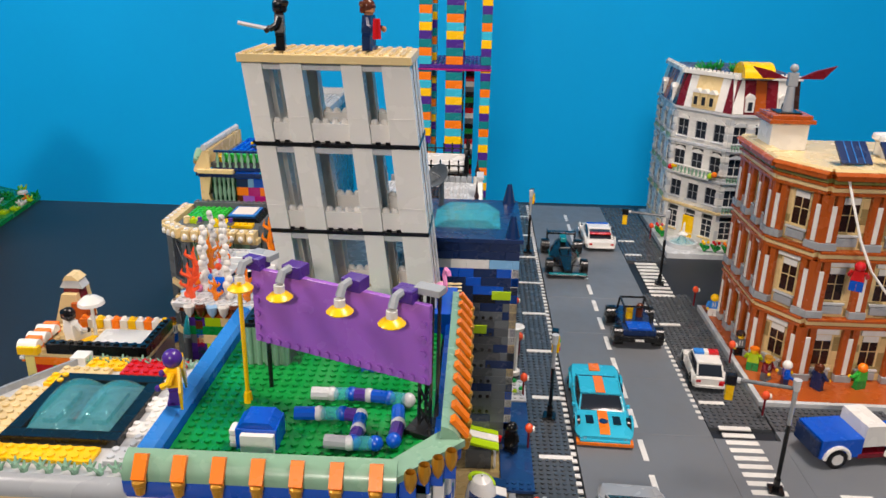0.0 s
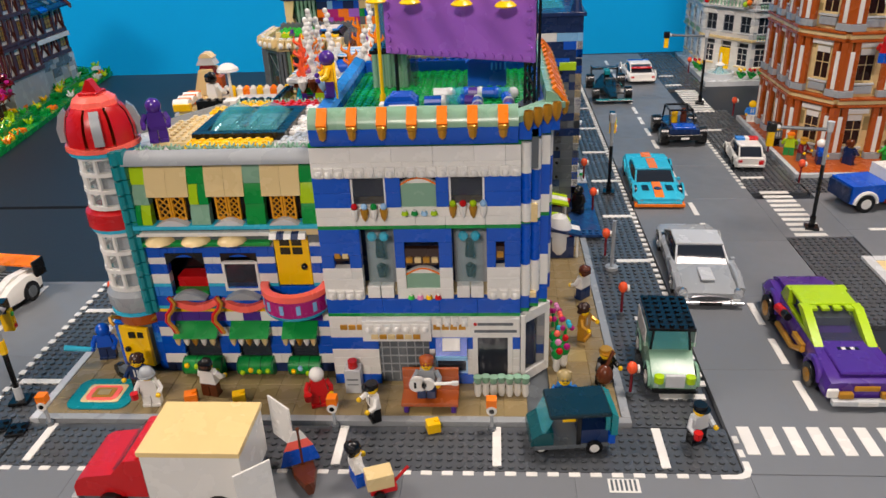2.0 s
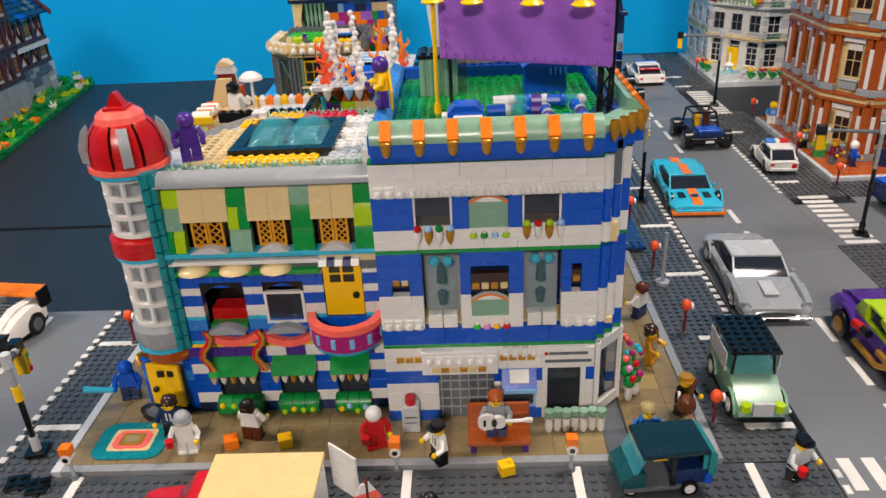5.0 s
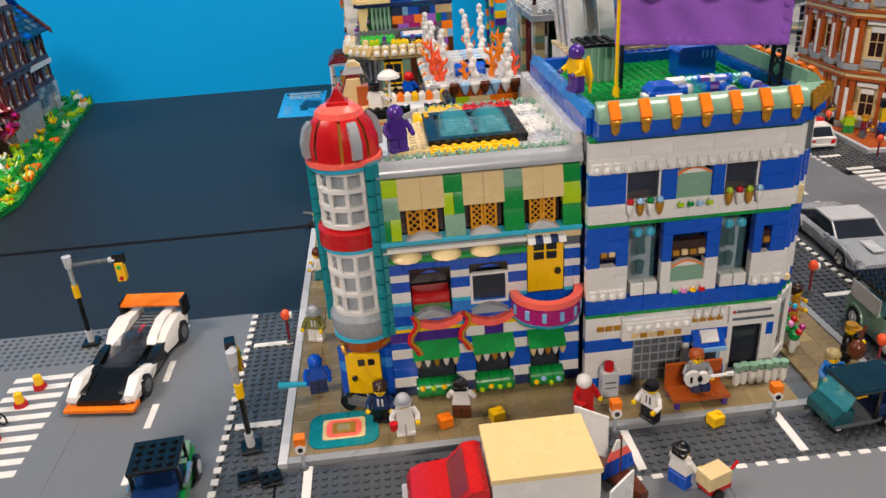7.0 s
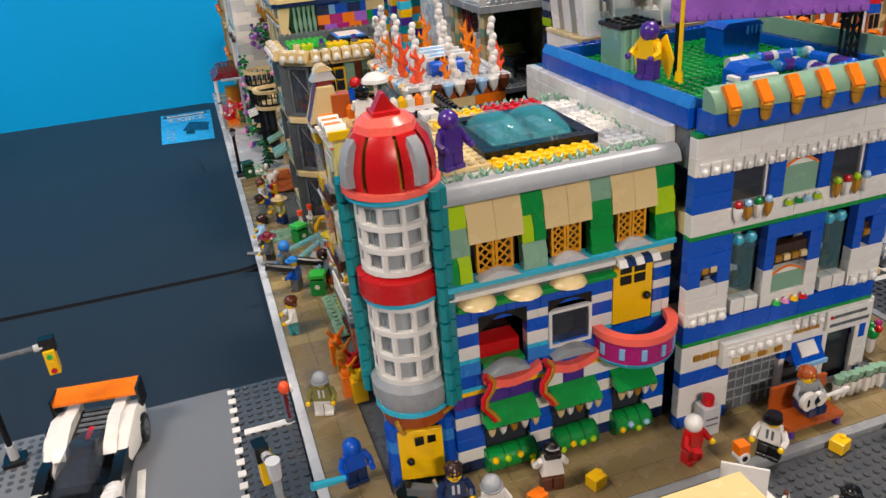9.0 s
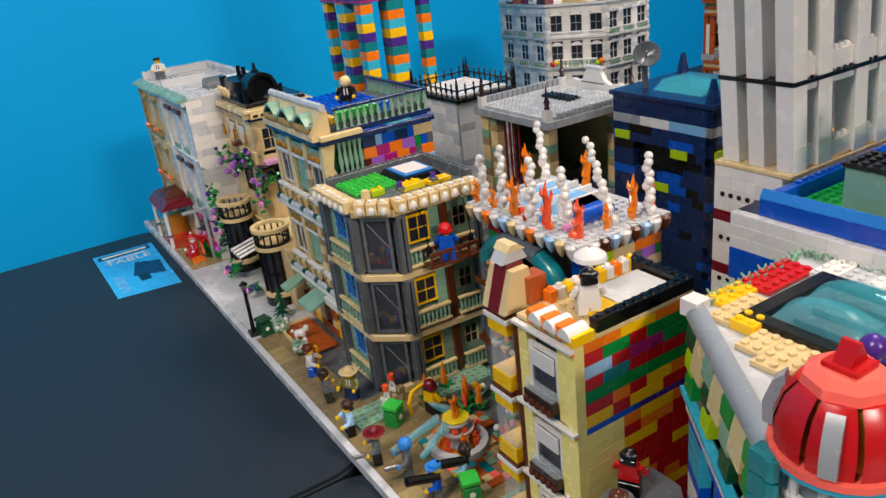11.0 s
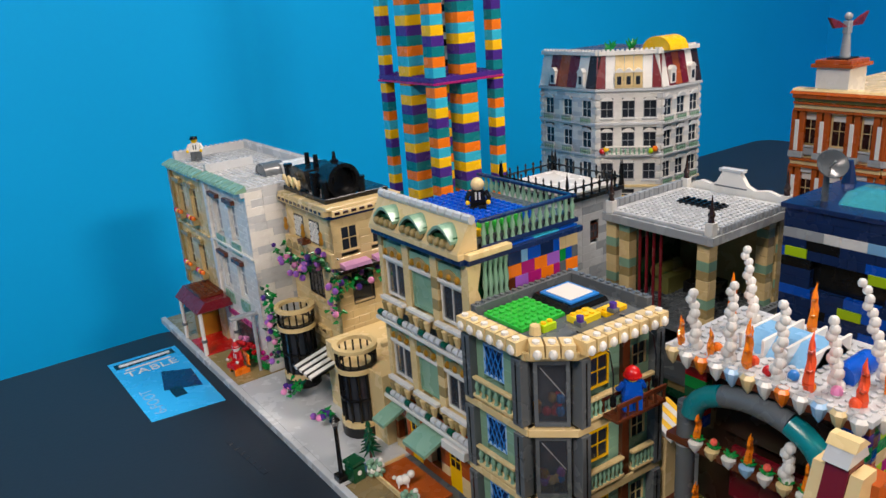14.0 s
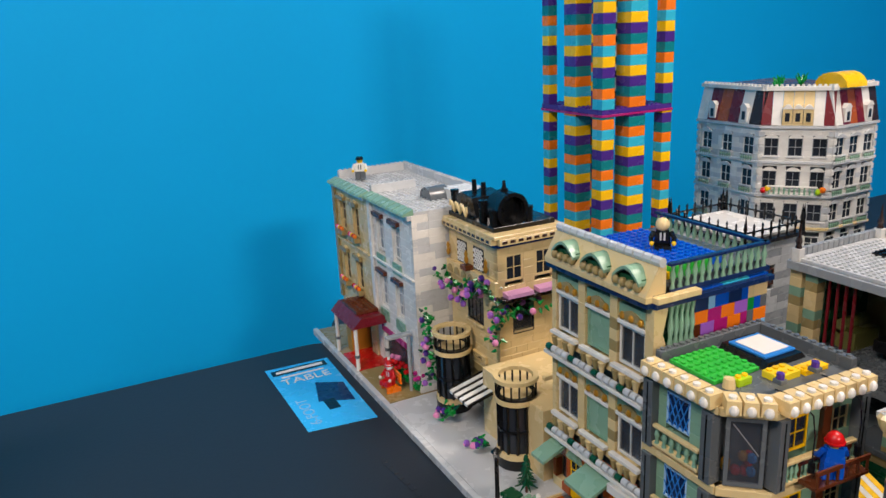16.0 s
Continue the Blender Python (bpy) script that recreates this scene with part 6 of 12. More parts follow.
# hanging scaffold
sc = thing("window_cradle", "reddish brown hanging cradle on black ropes", "cradle", 0.17, 0.785, 0.152)
CF = Face(sc, (0.1380, 0.7890), (0.1940, 0.7860))
CF.box("floor", 0, CF.w, -0.014, 0.004, 0.1480, 0.1510, "brown")
for y in (-0.014, 0.0025):
    CF.box("rail", 0, CF.w, y, y + 0.0020, 0.1610, 0.1650, "brown")
    for k in range(6):
        u = 0.001 + k * (CF.w - 0.004) / 5
        CF.box("bar", u, u + 0.0020, y + 0.0001, y + 0.0019, 0.1511, 0.1609, "brown")
for u in (0.004, CF.w - 0.004):
    CF.put("hook", Geo("black").cyl(u, -0.005, 0.1600, 0.1690, 0.0026), "")
    CF.put("rope", Geo("black").tube([(u, -0.005, 0.1690), (u - 0.002, -0.007, 0.1900), (u - 0.007, -0.008, 0.2100), (u - 0.012, 0.006, 0.2200), (u - 0.013, 0.022, 0.2190)], 0.0006, 5), "black rope")

# ---------------------------------------------------------------- tan and sand green house with a roof pool
gh = thing("pool_house", "tan and sand green three-storey house with a rooftop pool", "house", 0.17, 0.98, 0.0062)
GX0, GX1, GY0, GY1 = 0.1000, 0.2360, 0.9120, 1.0560
gf, gs = Face(gh, (GX0, GY1), (GX0, GY0)), Face(gh, (GX0, GY0), (GX1, GY0))
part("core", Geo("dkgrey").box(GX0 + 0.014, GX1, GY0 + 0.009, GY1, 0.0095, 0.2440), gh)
U3 = [(0.007 + k * 0.0465, 0.007 + k * 0.0465 + 0.0360) for k in range(3)]
for z in (0.0800, 0.1620):
    gf.wall(z, z + 0.0680, 7, ["tan", "tan", "dktan"], [(a, b, z + 0.010, z + 0.064) for a, b in U3], S, 81, (1, 2, 1))
    for a, b in U3:
        gf.window(a + 0.001, b - 0.001, z + 0.012, z + 0.046, "white" if abs(a - U3[1][0]) > 0.01 else "sand", "smoke" if abs(a - U3[1][0]) > 0.01 else "sand", (2 if abs(a - U3[1][0]) > 0.01 else 1, 1), 0.0028, None, 0.0022)
        gf.box("lintel", a, b, 0.000, 0.007, z + 0.0465, z + 0.0500, "white")
        gf.box("panel", a, b, 0.002, 0.008, z + 0.0505, z + 0.0635, "sand")
        gf.arch(a, b, z + 0.0515, 0.009, "dktan", 0.0005, 0.0018)
        for k in range(3):
            gf.put("cushion", Geo("gold").ball(a + (b - a) * (k + 0.5) / 3, 0.001, z + 0.0540, 0.0034, 8, 5))
        for k in range(4):
            u = a + (b - a) * (k + 0.5) / 4
            gf.put("corbel", Geo("tan" if k % 2 else "dktan").spin(u, -0.004, [(0.0005, z - 0.006), (0.0028, z), (0.0042, z + 0.007), (0.001, z + 0.008)], 8))
        gf.box("sill", a - 0.002, b + 0.002, -0.006, -0.0003, z + 0.0085, z + 0.0118, "white")
    gf.ledge(z - 0.0120, z - 0.0085, 0.010, "white")
    for k in range(16):
        gf.put("roller", Geo("dkgreen" if k % 4 == 0 else "ltgrey").rod((0.003 + k * 0.0091, -0.0070, z - 0.0048), (0.0102 + k * 0.0091, -0.0070, z - 0.0048), 0.0034, None, 8))
gf.wall(0.0095, 0.0680, 6, ["dkorange", "tan", "dkorange"], [(0.030, 0.050, 0.0095, 0.054), (0.098, 0.118, 0.0095, 0.054), (0.006, 0.024, 0.02, 0.05), (0.066, 0.084, 0.02, 0.05)], S, 83)
for a in (0.030, 0.098):
    dr = gf.box("door", a, a + 0.020, 0.001, 0.004, 0.0095, 0.053, "yellow", "yellow door")
    for i in (0, 1):
        for j in (0, 1):
            gf.box("light", a + 0.003 + i * 0.008, a + 0.009 + i * 0.008, 0.0003, 0.0012, 0.033 + j * 0.009, 0.0400 + j * 0.009, "black", "", dr)
for a, b in ((0.004, 0.026), (0.062, 0.100)):
    gf.put("porch_roof", Geo("sand").slab([(-0.030, 0.0500), (-0.0003, 0.0600), (-0.0003, 0.0635), (-0.030, 0.0532)], a, b, "x"), "sand green sloping porch roof")
gf.arch(0.028, 0.052, 0.054, 0.010, "sand", -0.004, -0.0002)
gf.put("porch_roof", Geo("white").cbox(0.104, 0.140, -0.012, -0.0004, 0.0580, 0.0660))
# side with balusters and coloured patchwork
gs.wall(0.0095, 0.1560, 15, ["tan", "dktan"], (), S, 84, (4, 6, 3))
gs.wall(0.1560, 0.2300, 7, ["lav", "brown", "orange", "dkblue", "tan", "magenta", "yellow", "sky", "dkgrey", "blue", "green"], (), S, 85, (1, 2, 2, 1), 0.048, None)
gs.wall(0.2300, 0.2380, 1, ["medaz", "blue"], (), S, 86, (4, 6), 0.048, None)
for z in (0.1650, 0.1990):
    for k in range(5):
        gs.put("baluster", Geo("sand").spin(0.020 + k * 0.0060, -0.001, [(0.0028, z), (0.0016, z + 0.006), (0.0028, z + 0.014), (0.0016, z + 0.024), (0.0028, z + 0.033)], 8))
gs.put("scroll", Geo("tan").slab([(0.0, 0.158), (0.014, 0.158), (0.010, 0.180), (0.016, 0.195), (0.010, 0.210), (0.016, 0.235), (0.0, 0.235)], -0.0030, 0.006))
gs.box("backing", 0.014, 0.048, 0.004, 0.008, 0.156, 0.238, "dkgreen")
for f in (gf, gs):
    f.ledge(0.2325, 0.2370, 0.006, "dkblue")
    f.ledge(0.2372, 0.2420, 0.008, "tan", "ledge", 0.0, f.w if f is gf else 0.046)
gf.put("attic", Geo("tan").slab([(-0.008, 0.2422), (0.014, 0.2422), (0.014, 0.2640), (0.006, 0.2640)], 0.0, gf.w, "x"), "tan sloping attic")
for k in range(3):
    u = 0.014 + k * 0.045
    hood_ = Geo("sand")
    for i in range(10):
        q = [(u + 0.034 * k / 10, 0.0100 * math.sin(math.pi * k / 10)) for k in (i, i + 1)]
        hood_.slab([(q[0][0], 0.2495 + q[0][1]), (q[1][0], 0.2495 + q[1][1]), (q[1][0], 0.2522 + q[1][1]), (q[0][0], 0.2522 + q[0][1])], -0.010, 0.006)
    gf.put("dormer", hood_, "sand green arched dormer hood")
    gf.box("dormer_back", u + 0.001, u + 0.033, -0.0055, 0.006, 0.2440, 0.2540, "dkgreen")
    for j in range(4):
        gf.put("cushion", Geo("dktan").ball(u + 0.003 + j * 0.009, -0.008, 0.2480, 0.0040, 8, 5))
for k in range(13):
    gf.put("roller", Geo("ltgrey").rod((0.002 + k * 0.0112, 0.008, 0.2675), (0.0118 + k * 0.0112, 0.008, 0.2675), 0.0040, None, 8))
part("pool_floor", Geo("dkgrey").box(GX0 + 0.014, GX1 - 0.004, GY0 + 0.006, GY1, 0.2442, 0.2480), gh)
part("pool", Geo("blue").cbox(GX0 + 0.030, GX1 - 0.040, GY0 + 0.018, GY1 - 0.020, 0.2482, 0.2560).studs(GX0 + 0.031, GY0 + 0.019, 0.2559, 8, 13), gh, "blue studded pool surface")
part("pool_edge", Geo("bright").cbox(GX0 + 0.028, GX1 - 0.060, GY0 + 0.010, GY0 + 0.0175, 0.2482, 0.2580), gh)
part("pool_edge", Geo("yellow").cbox(GX0 + 0.020, GX0 + 0.0275, GY0 + 0.010, GY0 + 0.05, 0.2482, 0.2545), gh)
for f in (Face(gh, (GX0 + 0.020, GY0), (GX1, GY0)), Face(gh, (GX1, GY0), (GX1, GY1))):
    f.balusters(0.0, f.w, 0.2430, 0.2640, "sand", round(f.w / 0.0085), -0.003, "dkblue")

gh.scale.z = 1.11

# ---------------------------------------------------------------- cafe with black turrets
cf = thing("cafe_house", "tan cafe with black glazed turret bays and balconies", "house", 0.14, 1.2, 0.0062)
CX0, CX1, CY0, CY1 = 0.1180, 0.2120, 1.1920, 1.3140
cw, cc = Face(cf, (CX0, CY1), (CX0, CY0)), Face(cf, (CX0, CY0), (CX1, CY0))
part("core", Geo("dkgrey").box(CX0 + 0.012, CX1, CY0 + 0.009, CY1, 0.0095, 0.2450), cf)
h2 = [(0.045, 0.085, 0.128, 0.170)]
h3 = [(0.022, 0.048, 0.198, 0.228), (0.064, 0.090, 0.198, 0.228)]
h1 = [(0.052, 0.088, 0.0095, 0.058)]
cw.wall(0.0095, 0.0690, 6, ["tan", "dktan"], h1, S, 91)
cw.wall(0.0690, 0.2380, 17, "tan", h2 + h3, S, 92)
cw.window(0.045, 0.085, 0.128, 0.170, "black", "glass", (4, 3), 0.0, "tan")
for a, b, c, d in h3:
    wl = cw.window(a, b, c, d, "black", "glass", (1, 1), 0.0, None, 0.0024)
    lat = Geo("white")
    for k in range(-3, 4):
        for sg in (1, -1):
            m0 = (a + b) / 2 + k * (b - a) / 4
            u0, u1 = max(a + 0.002, min(b - 0.002, m0 - sg * 0.013)), max(a + 0.002, min(b - 0.002, m0 + sg * 0.013))
            if abs(u1 - u0) > 0.003:
                z_ = lambda u: (c + d) / 2 + sg * (u - m0) * 1.05
                lat.rod((u0, -0.0006, max(c + 0.002, min(d - 0.002, z_(u0)))), (u1, -0.0006, max(c + 0.002, min(d - 0.002, z_(u1)))), 0.0009, None, 5)
    cw.put("lattice", lat, "white lattice panel", wl)
cw.ledge(0.178, 0.196, 0.005, "tan", "panel_band")
for k in range(6):
    cw.put("arcade", Geo("dktan").slab([(0.010 + k * 0.018 + 0.007 * math.cos(a), 0.1815 + 0.010 * math.sin(a)) for a in [math.pi * i / 8 for i in range(9)]], -0.0060, -0.0051))
cw.box("flower_box", 0.050, 0.064, -0.012, -0.0003, 0.196, 0.202, "brown")
cc.wall(0.0095, 0.2380, 23, "tan", [(0.02, 0.05, 0.125, 0.165), (0.010, 0.036, 0.194, 0.228), (0.052, 0.078, 0.194, 0.228)], S, 93)
cc.window(0.020, 0.050, 0.125, 0.165, "black", "smoke", (1, 2), 0.0)
cc.window(0.010, 0.036, 0.194, 0.228, "tan", "glass", (2, 2), 0.0005, None, 0.003)
cc.window(0.052, 0.078, 0.194, 0.228, "tan", "glass", (2, 2), 0.0005, None, 0.003)
cc.ledge(0.172, 0.177, 0.012, "black")
for a, b in ((0.006, 0.042), (0.050, 0.086)):
    cc.put("awning", Geo("mauve").slab([(-0.0140, 0.1772), (-0.0004, 0.1772), (-0.0004, 0.1830), (-0.0130, 0.1815)], a, b, "x"), "mauve awning tile")
for k in range(8):
    cc.put("vent", Geo("dkbrown").cbox(0.003 + k * 0.011, 0.011 + k * 0.011, -0.0126, -0.0119, 0.1728, 0.1762))
name_board = cw.box("name_board", 0.046, 0.092, -0.0040, -0.0002, 0.0790, 0.0880, "buff", "cream name board with dark letters")
gold_figs = [(cw, 0.008), (cw, 0.056), (cw, 0.104)]
for f, u in gold_figs:
    f.put("ornament", Geo("gold").spin(u, -0.006, [(0.0005, 0.203), (0.0024, 0.205), (0.0030, 0.209), (0.0018, 0.213), (0.0025, 0.217), (0.0008, 0.221)], 8), "pearl gold ornament")
for f in (cw, cc):
    f.ledge(0.2382, 0.2420, 0.004, "dkblue")
    f.ledge(0.2422, 0.2500, 0.009, "tan", "cornice")
    for k in range(round(f.w / 0.011)):
        f.put("vent", Geo("dkbrown").cbox(0.002 + k * 0.011, 0.009 + k * 0.011, -0.0096, -0.0088, 0.2442, 0.2478))
part("roof_deck", Geo("tan").cbox(CX0 - 0.008, CX1, CY0 - 0.008, CY1, 0.2502, 0.2540), cf)
eng = thing("black_engine", "black ornamental locomotive front on the cafe roof", "ornament", 0.145, 1.22, 0.254)
part("frame", Geo("black").cbox(0.100, 0.186, 1.158, 1.284, 0.2542, 0.2600), eng)
part("drum", Geo("black").slab([(0.128 + 0.0215 * math.cos(a), 0.2770 + 0.0215 * math.sin(a)) for a in [2 * math.pi * i / 24 for i in range(24)]] , 1.172, 1.190, "y"), eng)
ring = Geo("black").spin(0, 0, [(0.0165, 0.0), (0.0215, 0.0), (0.0215, 0.0130), (0.0165, 0.0130), (0.0165, 0.0)], 24)
part("drum_rim", ring.moved(Matrix.Translation((0.128, 1.172, 0.2770)) @ pose(0, 0, 0, 90)), eng)
part("nose_post", Geo("black").cyl(0.128, 1.181, 0.2986, 0.3100, 0.0030, 0.0018, 8).cyl(0.128, 1.181, 0.2980, 0.3005, 0.0050, None, 10), eng)
for x, y, z in ((0.106, 1.196, 0.284), (0.150, 1.196, 0.284), (0.106, 1.168, 0.276), (0.152, 1.164, 0.276), (0.108, 1.280, 0.284), (0.150, 1.280, 0.280)):
    part("post", Geo("black").cyl(x, y, 0.2602, z, 0.0052, None, 10).cyl(x, y, z, z + 0.003, 0.0058, None, 10), eng)
part("clasp", Geo("gold").cbox(0.124, 0.132, 1.1712, 1.1718, 0.2925, 0.2950), eng)
for y in (1.236, 1.262):
    part("chimney", Geo("black").cyl(0.128, y, 0.260, 0.300, 0.0045, 0.0030, 10), eng)
part("saddle", Geo("black").slab([(1.215, 0.2600), (1.282, 0.2600), (1.276, 0.2800), (1.256, 0.2880), (1.226, 0.2840)], 0.106, 0.150, "x"), eng)
for k in range(3):
    part("scroll", Geo("tan").tube([(0.0970, 1.232 + k * 0.016 + 0.008 * math.cos(t), 0.2700 + 0.006 * math.sin(2 * t)) for t in [0.6 * i for i in range(7)]], 0.0020, 6), eng, "cream scroll")
eng.location.x += 0.019
eng.location.y += 0.036
eng.scale.y = 0.90
for ty, seed in ((1.1120, 1), (1.2640, 2)):
    tx, R = 0.0900, 0.0225
    tt = part("turret", Geo("black").spin(tx, ty, [(0.001, 0.0100), (R + 0.001, 0.0100), (R + 0.001, 0.0220), (0.001, 0.0221)], 18), cf, "round turret with dark panes and tan bands")
    part("drum", Geo("glass").cyl(tx, ty, 0.0222, 0.0900, R - 0.003, None, 18), tt)
    for k in range(12):
        a = 2 * math.pi * k / 12
        part("rib", Geo("black").rod((tx + (R - 0.002) * math.cos(a), ty + (R - 0.002) * math.sin(a), 0.0225), (tx + (R - 0.002) * math.cos(a), ty + (R - 0.002) * math.sin(a), 0.0890), 0.0018, None, 6), tt)
    for z0, z1, r, c in ((0.0225, 0.0290, R + 0.001, "tan"), (0.0890, 0.0945, R + 0.002, "tan"), (0.1140, 0.1185, R + 0.003, "tan"), (0.0947, 0.0970, R + 0.001, "black")):
        part("band", Geo(c).spin(tx, ty, [(r - 0.006, z0), (r, z0), (r, z1), (r - 0.006, z1), (r - 0.006, z0)], 18), tt)
    part("mid_ring", Geo("black").spin(tx, ty, [(R - 0.004, 0.0550), (R - 0.0005, 0.0550), (R - 0.0005, 0.0570), (R - 0.004, 0.0570)], 18), tt)
    for k in range(16):
        a = 2 * math.pi * k / 16
        part("baluster", Geo("black").rod((tx + R * math.cos(a), ty + R * math.sin(a), 0.0968), (tx + R * math.cos(a), ty + R * math.sin(a), 0.1142), 0.0012, None, 6), tt)
    part("terrace", Geo("tan").cyl(tx, ty, 0.0945, 0.0965, R - 0.004, None, 18), tt)
part("wing", Geo("tan").cbox(0.092, 0.206, 1.062, 1.1900, 0.0096, 0.0945), cf, "tan wing under the terrace")
part("wing_rail", Geo("tan").cbox(0.112, 0.190, 1.088, 1.093, 0.1130, 0.1180), cf)
aw = part("striped_awning", Geo("black").slab([(0.058, 0.0600), (0.1170, 0.0740), (0.1170, 0.0775), (0.058, 0.0632)], 1.166, 1.2180, "y"), cf, "black and white striped awning")
for k in range(4):
    part("stripe", Geo("white").slab([(0.0575, 0.0605), (0.1171, 0.0748), (0.1171, 0.0785), (0.0575, 0.0640)], 1.168 + k * 0.0125, 1.1745 + k * 0.0125, "y"), aw)
rf2 = random.Random(8)
def creeper(name, label, pts, n, spread, blooms, parent):
    g = Geo("green")
    for i in range(n):
        p = Vector(rf2.choice(pts)) + Vector((rf2.gauss(0, spread), rf2.gauss(0, spread * 1.6), rf2.gauss(0, spread)))
        a, b = rf2.random() * 6.28, rf2.random() * 2 - 1
        g.rod(p, p + Vector((math.cos(a), math.sin(a), b)) * 0.0062, 0.0026, 0.0006, 5, "green" if i % 3 else "dkgreen")
    vine = part(name, g, parent, label)
    for i in range(blooms):
        p = Vector(rf2.choice(pts)) + Vector((-0.006 + rf2.gauss(0, spread), rf2.gauss(0, spread * 1.8), rf2.gauss(0, spread * 1.1)))
        part("bloom", Geo(rf2.choice(["lav", "pink", "lav", "purple"])).ball(p.x, p.y, p.z, 0.0042, 8, 5).cyl(p.x - 0.003, p.y, p.z - 0.0012, p.z + 0.0012, 0.0016, None, 6, "pink"), vine)
    return vine
creeper("wisteria", "climbing green vine with purple and pink blooms", [(0.106, 1.312 - i * 0.0115, 0.176 - 0.012 * math.sin(i * 0.5)) for i in range(11)], 90, 0.006, 22, cf)
creeper("wisteria", "climbing green vine with purple and pink blooms", [(0.114, 1.188, 0.165 - i * 0.007) for i in range(7)] + [(0.124 + i * 0.01, 1.186, 0.160) for i in range(6)], 70, 0.005, 14, cf)
creeper("wisteria", "climbing green vine with purple and pink blooms", [(0.070, 1.290, 0.130 - i * 0.012) for i in range(8)], 60, 0.004, 12, cf)
creeper("wisteria", "climbing green vine with purple and pink blooms", [(0.062, 1.235, 0.022), (0.062, 1.150, 0.024), (0.062, 1.225, 0.030)], 40, 0.004, 10, cf)

# ---------------------------------------------------------------- white and beige town house
wh = thing("town_house", "white and beige town house with sand green panels", "house", 0.13, 1.46, 0.0062)
WX0, WX1, WY0, WYM, WY1 = 0.0760, 0.2000, 1.3180, 1.4640, 1.6050
ww, wb, ws = Face(wh, (WX0, WYM), (WX0, WY0)), Face(wh, (WX0 - 0.004, WY1), (WX0 - 0.004, WYM)), Face(wh, (WX0, WY0), (WX1, WY0))
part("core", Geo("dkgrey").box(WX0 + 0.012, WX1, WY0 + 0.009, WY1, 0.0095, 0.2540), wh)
for f, col, acc in ((ww, "white", "white"), (wb, "tan", "tan")):
    hs = [(0.022 + i * 0.056, 0.050 + i * 0.056, z, z + 0.050) for i in (0, 1) for z in (0.100, 0.182)]
    f.wall(0.0095, 0.2480, 24, [col], hs + [(0.02, 0.12, 0.0095, 0.06)], S, 101 if col == "white" else 102, (2, 3, 4))
    for a, b, c, d in hs:
        f.window(a, b, c, d, "white" if col == "white" else "tan", "glass" if col != "white" else "grey", (2, 3), 0.004, None, 0.003)
        f.box("head", a - 0.002, b + 0.002, -0.006, -0.0003, d, d + 0.006, "brown" if col == "white" else "dktan")
        if col == "white":
            f.box("apron", a - 0.001, b + 0.001, -0.002, -0.0002, c - 0.020, c - 0.004, "sand", "sand green panel")
        else:
            fb = f.box("flower_box", a, b, -0.010, -0.0004, c - 0.004, c + 0.004, "dktan")
            for k in range(5):
                f.put("bloom", Geo(["red", "pink", "yellow", "red", "orange"][k]).ball(a + 0.003 + k * 0.0055, -0.008, c + 0.0065, 0.0036, 8, 5), "", fb)
            f.arch(a - 0.002, b + 0.002, d, 0.009, "tan", -0.004, -0.0003)
    f.ledge(0.1670, 0.1700, 0.004, "white" if col == "white" else "tan")
    f.box("pilaster", 0.001, 0.011, -0.0045, -0.0003, 0.0680, 0.2480, "white" if col == "white" else "dktan")
    f.ledge(0.2482, 0.2540, 0.006, "ltgrey")
    for k in range(8):
        f.put("eave_tile", Geo("sand").slab([(-0.012, 0.2542), (0.004, 0.2542), (0.004, 0.2620), (-0.010, 0.2570)], 0.002 + k * f.w / 8, f.w / 8 + k * f.w / 8 - 0.001, "x"))
    f.box("fascia", 0.02, 0.12, -0.002, 0.004, 0.0600, 0.0680, "magenta" if col == "white" else "tan")
    f.box("shop_window", 0.022, 0.118, 0.003, 0.006, 0.0096, 0.0595, "smoke")
ws.wall(0.0095, 0.2540, 24, ["white", "white", "ltgrey"], (), S, 103, (4, 6, 3))
part("roof_deck", Geo("ltgrey").box(WX0 + 0.004, WX1, WY0, WY1, 0.2541, 0.2580), wh, "pale grey studded roof")
part("stud_field", Geo("ltgrey").studs(WX0 + 0.008, WY0 + 0.004, 0.2579, 14, 34, None, 7), wh)["kind"] = "stuff"
for x0, x1, y0, y1 in ((WX0 + 0.004, WX1, WY1 - 0.008, WY1), (WX1 - 0.008, WX1, WY0 + 0.0085, WY1 - 0.0085), (WX0 + 0.004, WX1 - 0.05, WYM - 0.004, WYM + 0.004)):
    part("parapet", Geo("ltgrey").cbox(x0, x1, y0, y1, 0.2582, 0.2700).studs(x0, y0, 0.2699, max(1, round((x1 - x0) / S)), max(1, round((y1 - y0) / S)), None, 7), wh)
part("roof_arch", Geo("dkgrey").slab([(WY0 + 0.06 + 0.018 * math.cos(a), 0.2582 + 0.016 * math.sin(a)) for a in [math.pi * i / 8 for i in range(9)]], WX0 + 0.05, WX0 + 0.08, "x"), wh)
part("roof_block", Geo("white").cbox(WX1 - 0.05, WX1 - 0.01, WY0 + 0.012, WY0 + 0.060, 0.2582, 0.2720), wh)

wh.location.x -= 0.009
wh.scale.z = 1.02

